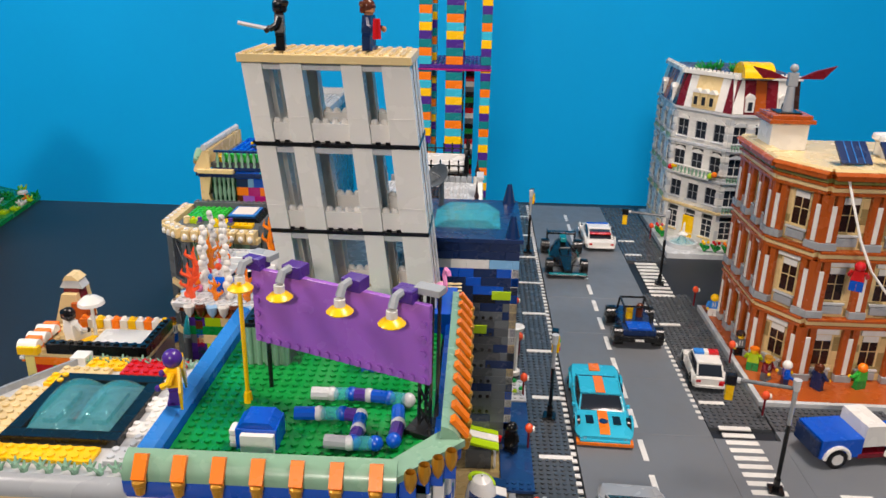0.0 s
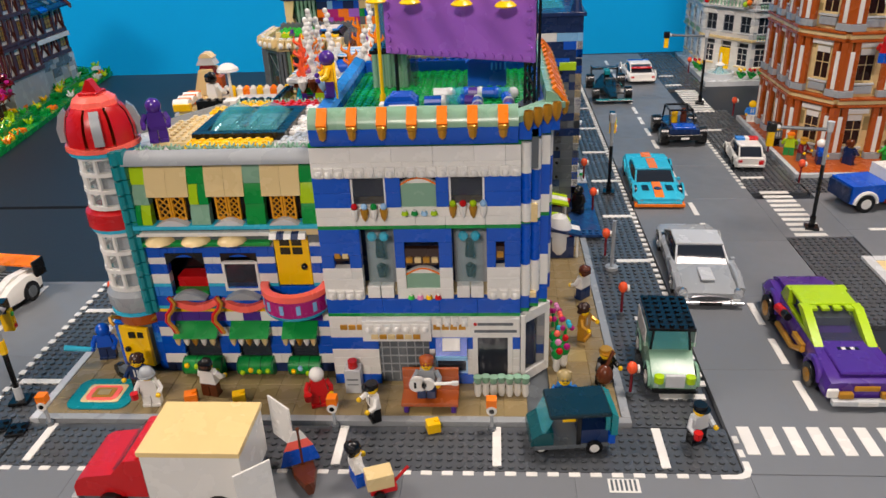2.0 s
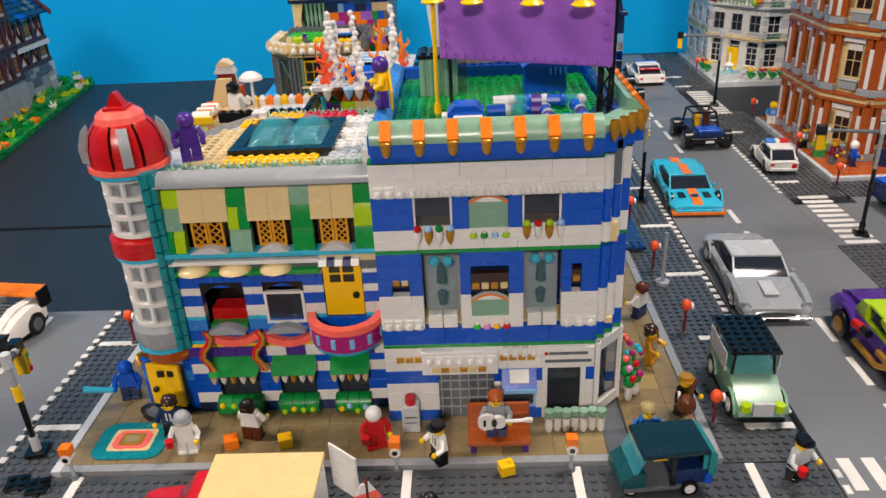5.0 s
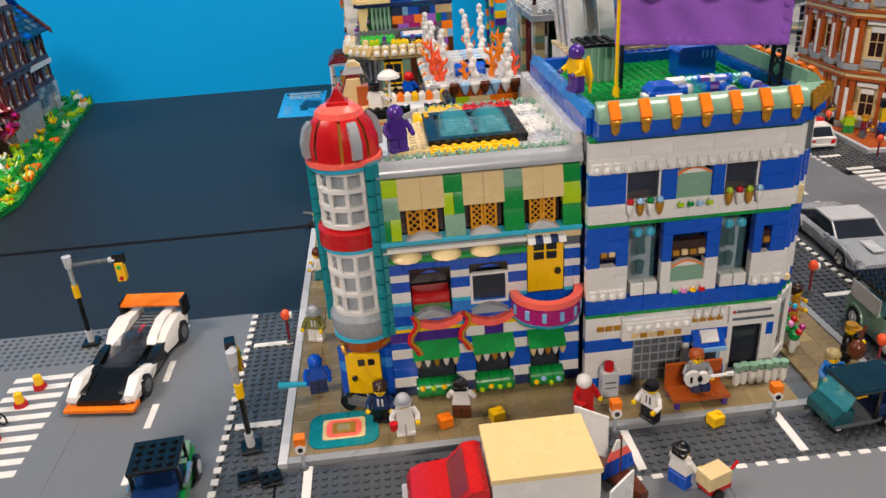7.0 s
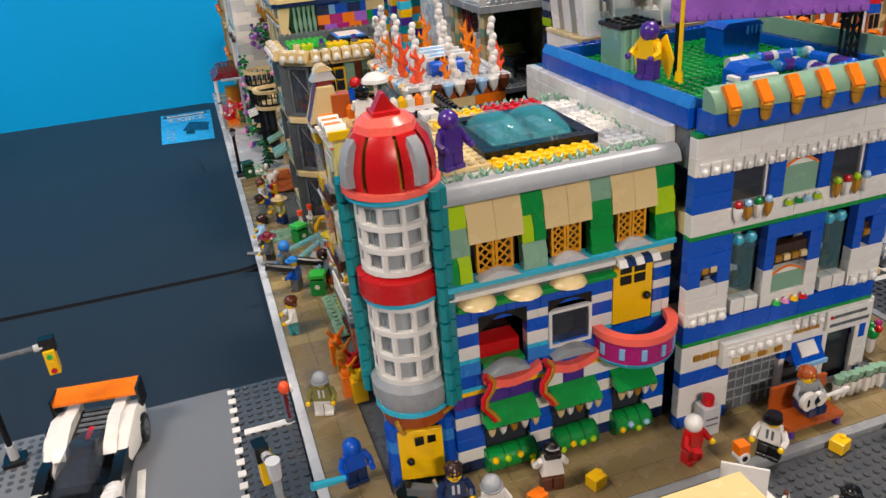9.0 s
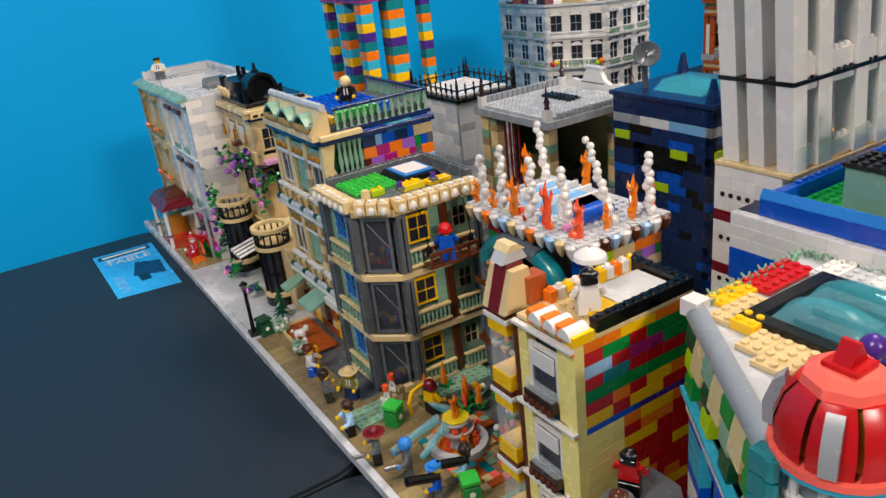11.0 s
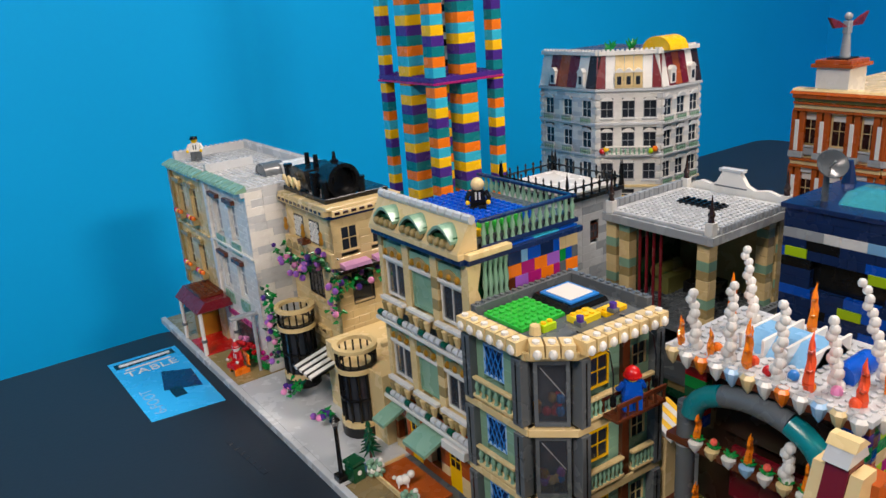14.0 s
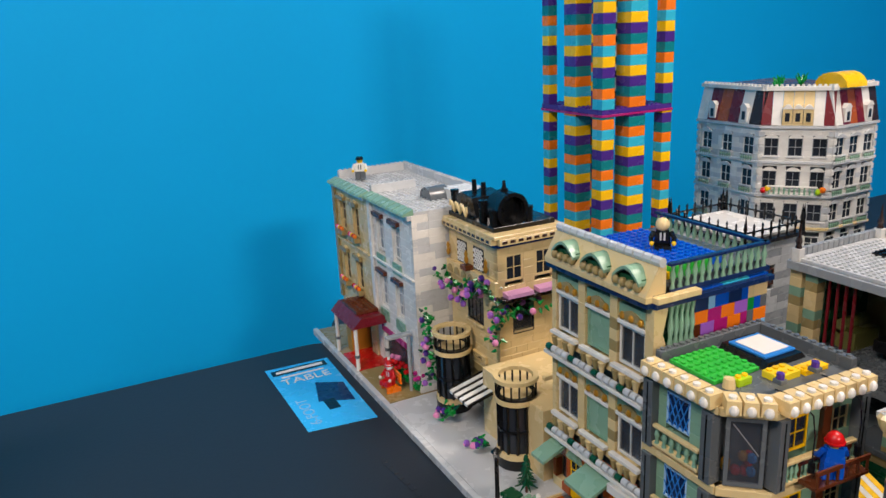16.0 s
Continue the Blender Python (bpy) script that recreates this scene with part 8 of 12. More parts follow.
for i, f in enumerate([Face(ob_, a, b) for a, b in zip(op, op[1:])]):
    n = (3, 1, 4)[i]
    us = [f.w * (k + 0.5) / n for k in range(n)]
    hw = 0.0130
    hol = [(u - hw, u + hw, z, z + 0.046) for u in us for z in (0.026, 0.114, 0.200)]
    f.wall(0.0100, 0.2600, 26, ["tan", "dktan", "tan"], hol, S, 151 + i, (2, 3, 4))
    for u in us:
        for z in (0.026, 0.114, 0.200):
            f.window(u - hw, u + hw, z, z + 0.046, "tan", "umber", (2, 2), 0.001, "ltgrey", 0.0024)
            f.box("blind", u - hw + 0.003, u + hw - 0.003, 0.0005, 0.0010, z + 0.036, z + 0.044, "white")
            f.box("head", u - hw - 0.003, u + hw + 0.003, -0.005, -0.0003, z + 0.047, z + 0.054, "white")
            f.box("apron", u - hw, u + hw, -0.004, -0.0003, z - 0.014, z - 0.004, "grey")
    for k in range(n + 1):
        u = min(max(f.w * k / n, 0.006), f.w - 0.006)
        for z0, z1 in ((0.0102, 0.0820), (0.0960, 0.1680), (0.1820, 0.2480)):
            for d in (-0.006, 0.006):
                f.box("pier", u + d - 0.0042, u + d + 0.0042, -0.0075, -0.0003, z0, z1, "dkorange", "orange-brown pier")
            f.box("pier_face", u - 0.0030, u + 0.0030, -0.0095, -0.0078, z0 + 0.010, z1 - 0.012, "white", "white pier panel")
            f.box("pier_foot", u - 0.011, u + 0.011, -0.0100, -0.0004, z0, z0 + 0.009, "grey")
    for z in (0.0825, 0.1685, 0.2485):
        f.ledge(z, z + 0.0035, 0.0110, "dkorange", "band")
        f.ledge(z + 0.0037, z + 0.0095, 0.0085, "tan", "band")
        f.ledge(z + 0.0097, z + 0.0130, 0.0120, "dkorange", "band")
    f.ledge(0.2620, 0.2670, 0.010, "olive", "cornice")
    f.ledge(0.2672, 0.2730, 0.016, "dkorange", "cornice")
    f.put("cornice", Geo("dkorange").slab([(-0.018, 0.2732), (0.006, 0.2732), (0.006, 0.2765), (-0.015, 0.2765)], -0.004, f.w + 0.004, "x"))
    f.put("coping", Geo("tan").slab([(-0.012, 0.2767), (0.006, 0.2767), (0.006, 0.2800), (-0.010, 0.2795)], -0.004, f.w + 0.004, "x"))
part("roof_deck", Geo("tan").prism([(0.907, 1.06), (0.907, 0.930), (0.945, 0.876), (1.185, 0.876), (1.185, 1.06)], 0.2702, 0.2740), ob_)
lant = part("roof_lantern", Geo("white").cbox(0.900, 0.950, 0.986, 1.036, 0.2742, 0.3080), ob_, "white rooftop cabin with orange rim")
part("rim", Geo("dkorange").cbox(0.894, 0.956, 0.980, 1.042, 0.3082, 0.3130).cbox(0.898, 0.952, 0.984, 1.038, 0.3132, 0.3180), lant)
part("hatch", Geo("black").cbox(0.909, 0.941, 0.995, 1.027, 0.3182, 0.3200), lant)
for x in (0.928, 0.985):
    sp = thing("solar_panel", "tilted dark blue solar panel on the roof", "panel", x + 0.018, 0.906, 0.274, 0, "roof solar panels")
    part("sheet", Geo("dkblue").slab([(0.888, 0.2790), (0.918, 0.3010), (0.916, 0.3035), (0.886, 0.2815)], x, x + 0.038, "x"), sp)
    for k in range(1, 4):
        part("bar", Geo("azure").slab([(0.8868, 0.2822), (0.9162, 0.3042), (0.9160, 0.3046), (0.8866, 0.2826)], x + k * 0.0095 - 0.0005, x + k * 0.0095 + 0.0005, "x"), sp)
    part("leg", Geo("grey").cbox(x + 0.014, x + 0.024, 0.908, 0.914, 0.2742, 0.2960), sp)
    sp.location.z += 0.0247
for x, y in ((1.020, 0.955), (1.02, 0.975), (1.05, 0.95)):
    solid("roof_vent", Geo("white").spin(0, 0, [(0.010, 0), (0.010, 0.018), (0.016, 0.022), (0.015, 0.028), (0.001, 0.031)], 12), "white round roof vent", "vent", x, y, 0.2988, 0, "roof vents")
solid("winged_statue", Geo("grey").cyl(0, 0, 0, 0.034, 0.0075, 0.0050, 12).cbox(-0.0065, 0.0065, -0.004, 0.004, 0.034, 0.052).ball(0, 0, 0.058, 0.0058, 10, 6).slab([(-0.006, 0.044), (-0.030, 0.054), (-0.056, 0.060), (-0.040, 0.044)], -0.002, 0.002, "y", "dkred").slab([(0.006, 0.044), (0.030, 0.055), (0.056, 0.062), (0.040, 0.044)], -0.002, 0.002, "y", "dkred"), "grey statue with dark red spread wings on a pedestal", "statue", 0.898, 1.008, 0.3490)
web = thing("hanging_rope", "twisted white rope strung down from the orange cornice", "rope", 0.955, 0.84, 0.27)
part("strand", Geo("white").tube([(0.947, 0.862, 0.272), (0.953, 0.842, 0.235), (0.961, 0.828, 0.200), (0.975, 0.815, 0.165), (1.020, 0.803, 0.110)], 0.0016, 6), web)
ob_.location.x -= 0.027
ob_.scale.z = 1.09
web.location.x -= 0.020
web.location.z += 0.0240

# ---------------------------------------------------------------- timbered inn on a green hill
tm = thing("timber_inn", "half-timbered inn with a blue tiled roof on grey stone", "house", -0.70, 1.38, 0.03)
hill = thing("green_hill", "green studded hillside with flowers and yellow edging", "hill", -0.66, 1.30, 0.0)
hp2 = [(-0.470, 0.860), (-0.455, 0.930), (-0.478, 1.100), (-0.512, 1.330), (-0.548, 1.600), (-0.640, 1.640), (-1.000, 1.640), (-1.000, 0.800)]
part("base", Geo("green").prism(hp2, 0.0, 0.0090), hill)
part("terrace", Geo("green").prism([(x - 0.028, y + (0.01 if y < 1 else -0.01)) for x, y in hp2[:6]] + [(-0.99, 1.62), (-0.99, 0.83)], 0.0092, 0.0200), hill)
rh2 = random.Random(17)
edge = [(-0.470, 0.860), (-0.455, 0.930), (-0.478, 1.100), (-0.512, 1.330), (-0.548, 1.600)]
for i in range(150):
    k = rh2.random() * 3.999
    a, b = Vector(edge[int(k)]), Vector(edge[int(k) + 1])
    p = a.lerp(b, k - int(k)) + Vector((-rh2.random() * 0.09, 0))
    z = 0.0092 if p.x > a.lerp(b, k - int(k)).x - 0.026 else 0.0202
    col = rh2.choice(["lime", "green", "bright", "yellow", "bright", "white", "green", "lime", "orange"])
    g = Geo(col)
    if rh2.random() < 0.6:
        for j in range(5):
            g.rod((p.x, p.y, z), (p.x + 0.009 * math.cos(j * 1.26), p.y + 0.009 * math.sin(j * 1.26), z + 0.004 + 0.010 * rh2.random()), 0.0036, 0.0012, 5)
    else:
        g.cbox(p.x - 0.008, p.x + 0.008, p.y - 0.008, p.y + 0.008, z, z + 0.0064).studs(p.x - 0.008, p.y - 0.008, z + 0.0063, 2, 2, None, 6)
    part("tuft", g, hill)
IX0, IX1, IYA, IYB = -0.800, -0.588, 1.200, 1.500
part("stone", Geo("grey").prism([(IX1 + 0.012, IYA + 0.02), (IX1 + 0.004, IYB), (IX0, IYB), (IX0, IYA - 0.02), (IX1 - 0.03, IYA - 0.02)], 0.0202, 0.0800), tm, "grey stone ground floor")
inn_e, inn_s = Face(tm, (IX1, IYA), (IX1, IYB)), Face(tm, (IX0, IYA), (IX1, IYA))
for f, s in ((inn_e, 1), (inn_s, 2)):
    f.wall(0.0202, 0.0800, 6, ["grey", "ltgrey", "dkgrey"], [(f.w * 0.55, f.w * 0.66, 0.02, 0.06), (f.w * 0.78, f.w * 0.9, 0.02, 0.06)], S, 161 + s, (3, 4, 5), 0.0, None, -0.0085)
    f.put("panel", Geo("white").box(0, f.w, 0.0, 0.006, 0.0802, 0.1900), "white plaster panels")
    n = round(f.w / 0.042)
    for k in range(n + 1):
        u = f.w * k / n
        f.box("stud_post", max(0, u - 0.005), min(f.w, u + 0.005), -0.004, -0.0003, 0.0802, 0.1900, "timber", "dark timber post")
    for z in (0.0802, 0.1280, 0.1800):
        f.ledge(z, z + 0.0090, 0.0060, "timber", "timber_beam")
    f.ledge(0.1180, 0.1278, 0.010, "white", "string_course")
    for k in range(n):
        u0, u1 = f.w * k / n + 0.005, f.w * (k + 1) / n - 0.005
        for z in (0.090, 0.138):
            if (k + int(z * 100)) % 3 == 0:
                w = f.window(u0 + 0.004, u1 - 0.004, z + 0.006, z + 0.036, "timber", "gold", (2, 3), -0.003, None)
            else:
                f.put("brace", Geo("timber").tube([(u0, -0.002, z), (u0 + 0.012, -0.002, z + 0.018), (u0 + 0.014, -0.002, z + 0.038)], 0.0032, 5))
                f.put("brace", Geo("timber").tube([(u1, -0.002, z), (u1 - 0.012, -0.002, z + 0.018), (u1 - 0.014, -0.002, z + 0.038)], 0.0032, 5))
part("body", Geo("white").box(IX0, IX1 - 0.0065, IYA + 0.0065, IYB, 0.0802, 0.1900), tm)
xm = (IX0 + IX1) / 2
part("gable", Geo("white").slab([(IX0, 0.1902), (IX1 - 0.002, 0.1902), (xm, 0.3000)], IYA + 0.004, IYB, "y"), tm)
rows, cols = 13, 22
for r in range(rows):
    for c in range(cols):
        t0, t1 = r / rows, (r + 1.25) / rows
        x0, z0 = IX1 + 0.016 - (IX1 + 0.016 - xm) * t0, 0.1820 + 0.126 * t0
        x1, z1 = IX1 + 0.016 - (IX1 + 0.016 - xm) * t1, 0.1820 + 0.126 * t1
        y0 = IYA - 0.016 + c * (IYB - IYA + 0.032) / cols
        y1 = y0 + (IYB - IYA + 0.032) / cols - 0.0005
        k = rh2.random()
        col = "blue" if k < 0.10 else "dkblue" if k < 0.82 else "black" if k < 0.93 else "dkgrey"
        part("shingle", Geo(col).add([(x0, y0, z0 + 0.004), (x0, y1, z0 + 0.004), (x1, y1, z1 + 0.0005), (x1, y0, z1 + 0.0005), (x0, y0, z0), (x0, y1, z0), (x1, y1, z1 - 0.003), (x1, y0, z1 - 0.003)], [(0, 1, 2, 3), (4, 5, 6, 7), (0, 1, 5, 4), (0, 3, 7, 4), (1, 2, 6, 5), (2, 3, 7, 6)]), tm)
part("roof_side", Geo("dkblue").slab([(IX0 - 0.016, 0.1820), (xm, 0.3080), (xm, 0.3020), (IX0 - 0.012, 0.1780)], IYA - 0.016, IYB + 0.016, "y"), tm)
part("ridge", Geo("brown").rod((xm, IYA - 0.018, 0.3080), (xm, IYB + 0.018, 0.3080), 0.0060, None, 8), tm)
for y in (IYA - 0.017, IYB + 0.017):
    part("barge_board", Geo("brown").slab([(IX1 + 0.020, 0.176), (IX1 + 0.020, 0.186), (xm, 0.312), (xm, 0.302)], y - 0.004, y + 0.004, "y"), tm, "brown barge board")
lean = part("lean_to", Geo("dkbrown").cbox(IX1 - 0.048, IX1 + 0.016, IYA - 0.080, IYA - 0.012, 0.0202, 0.0950), tm, "dark timber lean-to with a bright blue roof")
part("lean_roof", Geo("blue").slab([(IX1 - 0.054, 0.1180), (IX1 + 0.030, 0.0900), (IX1 + 0.030, 0.0960), (IX1 - 0.054, 0.1250)], IYA - 0.088, IYA + 0.016, "y"), lean)
part("lean_panel", Geo("white").cbox(IX1 + 0.0162, IX1 + 0.0172, IYA - 0.070, IYA - 0.044, 0.040, 0.085).cbox(IX1 + 0.0162, IX1 + 0.0172, IYA - 0.030, IYA - 0.004, 0.040, 0.085), lean)
WGX, WGA, WGB = IX1 + 0.034, IYA - 0.004, IYA + 0.120
part("wing", Geo("white").box(IX1 - 0.030, WGX, WGA, WGB, 0.0802, 0.2600), tm, "projecting white plastered wing")
part("wing_base", Geo("grey").cbox(IX1 - 0.030, WGX + 0.002, WGA - 0.002, WGB + 0.002, 0.0202, 0.0800), tm, "grey stone wing base")
wm = (WGA + WGB) / 2
part("wing_gable", Geo("white").slab([(WGA, 0.2602), (WGB, 0.2602), (wm, 0.3300)], IX1 - 0.060, WGX - 0.001, "x"), tm)
for s in (-1, 1):
    for k in range(6):
        d0, d1 = k / 6, (k + 1.2) / 6
        e = wm + s * 0.076
        pa = [(e - s * 0.076 * d0, 0.2540 + 0.084 * d0), (e - s * 0.076 * d1, 0.2540 + 0.084 * d1)]
        for i in range(5):
            x0 = IX1 - 0.060 + i * 0.0212
            part("wing_tile", Geo(["dkblue", "dkblue", "blue", "black", "dkblue"][(i * 3 + k) % 5]).slab([pa[0], (pa[0][0], pa[0][1] + 0.005), (pa[1][0], pa[1][1] + 0.001), (pa[1][0], pa[1][1] - 0.003)], x0, x0 + 0.0206, "x"), tm)
wfe, wfs = Face(tm, (WGX, WGA), (WGX, WGB)), Face(tm, (IX1 - 0.030, WGA), (WGX, WGA))
for f, n in ((wfe, 4), (wfs, 2)):
    for k in range(n + 1):
        u = f.w * k / n
        f.box("stud_post", max(0, u - 0.005), min(f.w, u + 0.005), -0.004, -0.0003, 0.0802, 0.2600, "timber", "dark timber post")
    for z in (0.0802, 0.1360, 0.1420, 0.1960, 0.2520):
        f.ledge(z, z + 0.0080, 0.0062, "timber", "timber_beam")
    for k in range(n):
        u0, u1 = f.w * k / n + 0.005, f.w * (k + 1) / n - 0.005
        for j, z in enumerate((0.0890, 0.1510, 0.2050)):
            if (k + j) % 2:
                f.window(u0 + 0.003, u1 - 0.003, z + 0.006, z + 0.036, "timber", "gold", (2, 3), -0.003, None)
            else:
                f.put("brace", Geo("timber").tube([(u0, -0.002, z), (u0 + 0.008, -0.002, z + 0.020), (u0 + 0.009, -0.002, z + 0.042)], 0.0028, 5))
                f.put("brace", Geo("timber").tube([(u1, -0.002, z), (u1 - 0.008, -0.002, z + 0.020), (u1 - 0.009, -0.002, z + 0.042)], 0.0028, 5))
rb = thing("red_tree", "dark red leafed toy tree before the inn", "tree", -0.552, 1.135, 0.0202)
part("trunk", Geo("dkbrown").cyl(0, 0, 0, 0.052, 0.008, 0.005, 10), rb, "", (0, 0, 0))
crown = Geo("dkred")
for i in range(150):
    a, e, r = rh2.random() * 6.283, rh2.random() * 2.4 - 0.9, 0.020 + 0.020 * rh2.random()
    c = Vector((r * math.cos(a) * math.cos(e), r * math.sin(a) * math.cos(e), 0.066 + 0.030 * math.sin(e)))
    d = Vector((rh2.random() - 0.5, rh2.random() - 0.5, rh2.random() - 0.7)) * 0.022
    crown.rod(c, c + d, 0.0050, 0.0010, 5, "dkred" if i % 4 else "magenta" if i % 8 else "red")
part("crown", crown, rb, "", (0, 0, 0))

# ---------------------------------------------------------------- vehicles
def wheel(parent, x, y, z, r, w, rim="dkgrey"):
    t = part("tyre", Geo("black").rod((-w / 2, 0, 0), (w / 2, 0, 0), r, None, 16).rod((-w / 2 - 0.0003, 0, 0), (w / 2 + 0.0003, 0, 0), r * 0.86, None, 16), parent, "black rubber tyre", (x, y, z))
    part("rim", Geo(rim).rod((-w / 2 - 0.0008, 0, 0), (w / 2 + 0.0008, 0, 0), r * 0.58, None, 10).rod((-w / 2 - 0.0014, 0, 0), (w / 2 + 0.0014, 0, 0), r * 0.2, None, 8), t, "", (0, 0, 0))


def loft(g, secs, col=None):
    """A skin over cross sections (y, half width at sill, half width at shoulder, sill z, shoulder z, half width of top, top z)."""
    v, f, k = [], [], 8
    for y, w0, w1, z0, z1, w2, z2 in secs:
        v += [(-w0, y, z0), (-w1, y, z1), (-w2, y, z2), (-w2 * 0.5, y, z2 + 0.0004), (w2 * 0.5, y, z2 + 0.0004), (w2, y, z2), (w1, y, z1), (w0, y, z0)]
    for i in range(len(secs) - 1):
        f += [(i * k + j, i * k + (j + 1) % k, (i + 1) * k + (j + 1) % k, (i + 1) * k + j) for j in range(k)]
    f += [tuple(range(k)), tuple(range((len(secs) - 1) * k, len(secs) * k))]
    return g.add(v, f, col)


def car(name, label, x, y, rz, col, L, W, H, wheels=0.0105, cabin=(0.30, 0.40, 0.72, 0.86), hood=0.5, glass="glass", roof_col=None, rim="dkgrey", tail=0.55, extras=None, group=""):
    """A road car, nose towards -y: body, cabin glass, roof, wheels, lights. cabin: where screen and rear window begin and end, from the nose."""
    c = thing(name, label, "car", x, y, ZR, rz, group)
    hw, r = W / 2, wheels
    zb = r * 0.55
    sh, hd, tl = H * 0.62, H * hood, H * tail
    Y = lambda t: -L / 2 + L * t
    part("body", loft(Geo(col), [(Y(0.0), hw * 0.80, hw * 0.86, zb, zb + (hd - zb) * 0.5, hw * 0.74, hd * 0.78), (Y(0.06), hw * 0.95, hw, zb, hd * 0.72, hw * 0.86, hd * 0.92), (Y(cabin[0]), hw * 0.96, hw, zb, hd * 0.86, hw * 0.88, sh), (Y(0.55), hw * 0.93, hw * 0.97, zb, sh * 0.86, hw * 0.9, sh), (Y(cabin[3]), hw * 0.96, hw, zb, sh * 0.86, hw * 0.88, max(sh * 0.96, tl)), (Y(0.95), hw * 0.95, hw * 0.98, zb, tl * 0.8, hw * 0.84, tl), (Y(1.0), hw * 0.84, hw * 0.9, zb * 1.3, tl * 0.7, hw * 0.8, tl * 0.92)]), c, "", (0, 0, 0))
    part("cabin_glass", loft(Geo(glass), [(Y(cabin[0]), hw * 0.80, hw * 0.80, sh * 0.97, sh * 0.98, hw * 0.78, sh), (Y(cabin[1]), hw * 0.86, hw * 0.80, sh * 0.97, sh + (H - sh) * 0.6, hw * 0.70, H - 0.0016), (Y(cabin[2]), hw * 0.86, hw * 0.80, sh * 0.97, sh + (H - sh) * 0.6, hw * 0.70, H - 0.0016), (Y(cabin[3]), hw * 0.80, hw * 0.80, sh * 0.97, sh * 0.98, hw * 0.74, sh)]), c, "dark windows", (0, 0, 0))
    part("roof", Geo(roof_col or col).cbox(-hw * 0.74, hw * 0.74, Y(cabin[1] + 0.01), Y(cabin[2] - 0.01), H - 0.0016, H + 0.0014, None, 0.0007), c, "", (0, 0, 0))
    for s in (-1, 1):
        part("pillar", Geo(roof_col or col).rod((s * hw * 0.80, Y(cabin[0]), sh), (s * hw * 0.71, Y(cabin[1]), H - 0.0008), 0.0012, None, 6), c, "", (0, 0, 0))
        part("pillar", Geo(roof_col or col).rod((s * hw * 0.76, Y(cabin[3]), sh), (s * hw * 0.71, Y(cabin[2]), H - 0.0008), 0.0012, None, 6), c, "", (0, 0, 0))
        part("headlight", Geo("clear").ball(s * hw * 0.70, Y(0.012), hd * 0.62, 0.0030, 8, 5), c, "", (0, 0, 0))
        part("tail_light", Geo("red").cbox(s * hw * 0.70 - 0.0030, s * hw * 0.70 + 0.0030, Y(1.0) - 0.0006, Y(1.0) + 0.0008, tl * 0.66, tl * 0.84), c, "", (0, 0, 0))
        part("mirror", Geo(col).cbox(s * hw * 0.98 - 0.0022, s * hw * 0.98 + 0.0022, Y(cabin[0] + 0.05), Y(cabin[0] + 0.08), sh, sh + 0.0035), c, "", (0, 0, 0))
        for t in (0.18, 0.80):
            wheel(c, s * (hw - 0.0028), Y(t), r, r, 0.0062, rim)
            part("arch", Geo(col).tube([(s * (hw - 0.0006), Y(t) + (r + 0.0022) * math.cos(a), r + (r + 0.0022) * math.sin(a)) for a in [math.pi * i / 8 for i in range(9)]], 0.0016, 5), c, "", (0, 0, 0))
    part("bumper", Geo(roof_col or col).cbox(-hw * 0.86, hw * 0.86, Y(0.0) - 0.0022, Y(0.012), zb, zb + 0.0036), c, "", (0, 0, 0))
    part("bumper", Geo(col).cbox(-hw * 0.86, hw * 0.86, Y(0.985), Y(1.0) + 0.0020, zb * 1.3, zb * 1.3 + 0.0036), c, "", (0, 0, 0))
    part("number_plate", Geo("white").cbox(-0.006, 0.006, Y(1.0) + 0.0022, Y(1.0) + 0.0028, zb * 1.4, zb * 1.4 + 0.0030), c, "", (0, 0, 0))
    part("underside", Geo("black").cbox(-hw * 0.8, hw * 0.8, Y(0.04), Y(0.96), zb * 0.55, zb + 0.001), c, "", (0, 0, 0))
    if extras:
        extras(c, Y, hw, H, hd, sh, tl)
    return c


def gt_extras(c, Y, hw, H, hd, sh, tl):
    o = (0, 0, 0)
    part("stripe", Geo("orange").slab([(Y(0.02), hd * 0.82), (Y(0.07), hd * 0.96), (Y(0.29), sh + 0.0006), (Y(0.29), sh + 0.0016), (Y(0.07), hd * 0.96 + 0.001), (Y(0.02), hd * 0.82 + 0.001)], -0.006, 0.006, "x"), c, "orange stripe", o)
    part("stripe", Geo("orange").cbox(-0.006, 0.006, Y(0.43), Y(0.69), H + 0.0015, H + 0.0022), c, "orange stripe", o)
    part("stripe", Geo("orange").cbox(-0.007, 0.007, Y(0.86), Y(0.985), max(sh * 0.96, tl) + 0.0002, max(sh * 0.96, tl) + 0.0014), c, "orange stripe", o)
    part("splitter", Geo("orange").cbox(-hw * 0.98, hw * 0.98, Y(-0.02), Y(0.05), 0.0030, 0.0072), c, "orange front splitter", o)
    for s in (-1, 1):
        part("vent", Geo("black").cbox(s * 0.016 - 0.0045, s * 0.016 + 0.0045, Y(0.13), Y(0.24), sh * 0.93, sh * 0.99), c, "", o)
        part("scoop", Geo("black").cbox(s * hw * 0.86 - 0.002, s * hw * 0.86 + 0.004, Y(0.62), Y(0.80), sh * 0.8, sh * 1.06), c, "", o)
    part("roundel", Geo("dkblue").cyl(0.0, Y(0.16), sh * 0.985, sh * 1.01, 0.0052, None, 14), c, "", o)
    part("rear_deck", Geo("black").cbox(-0.012, 0.012, Y(0.745), Y(0.845), sh * 0.98, sh * 1.06), c, "", o)


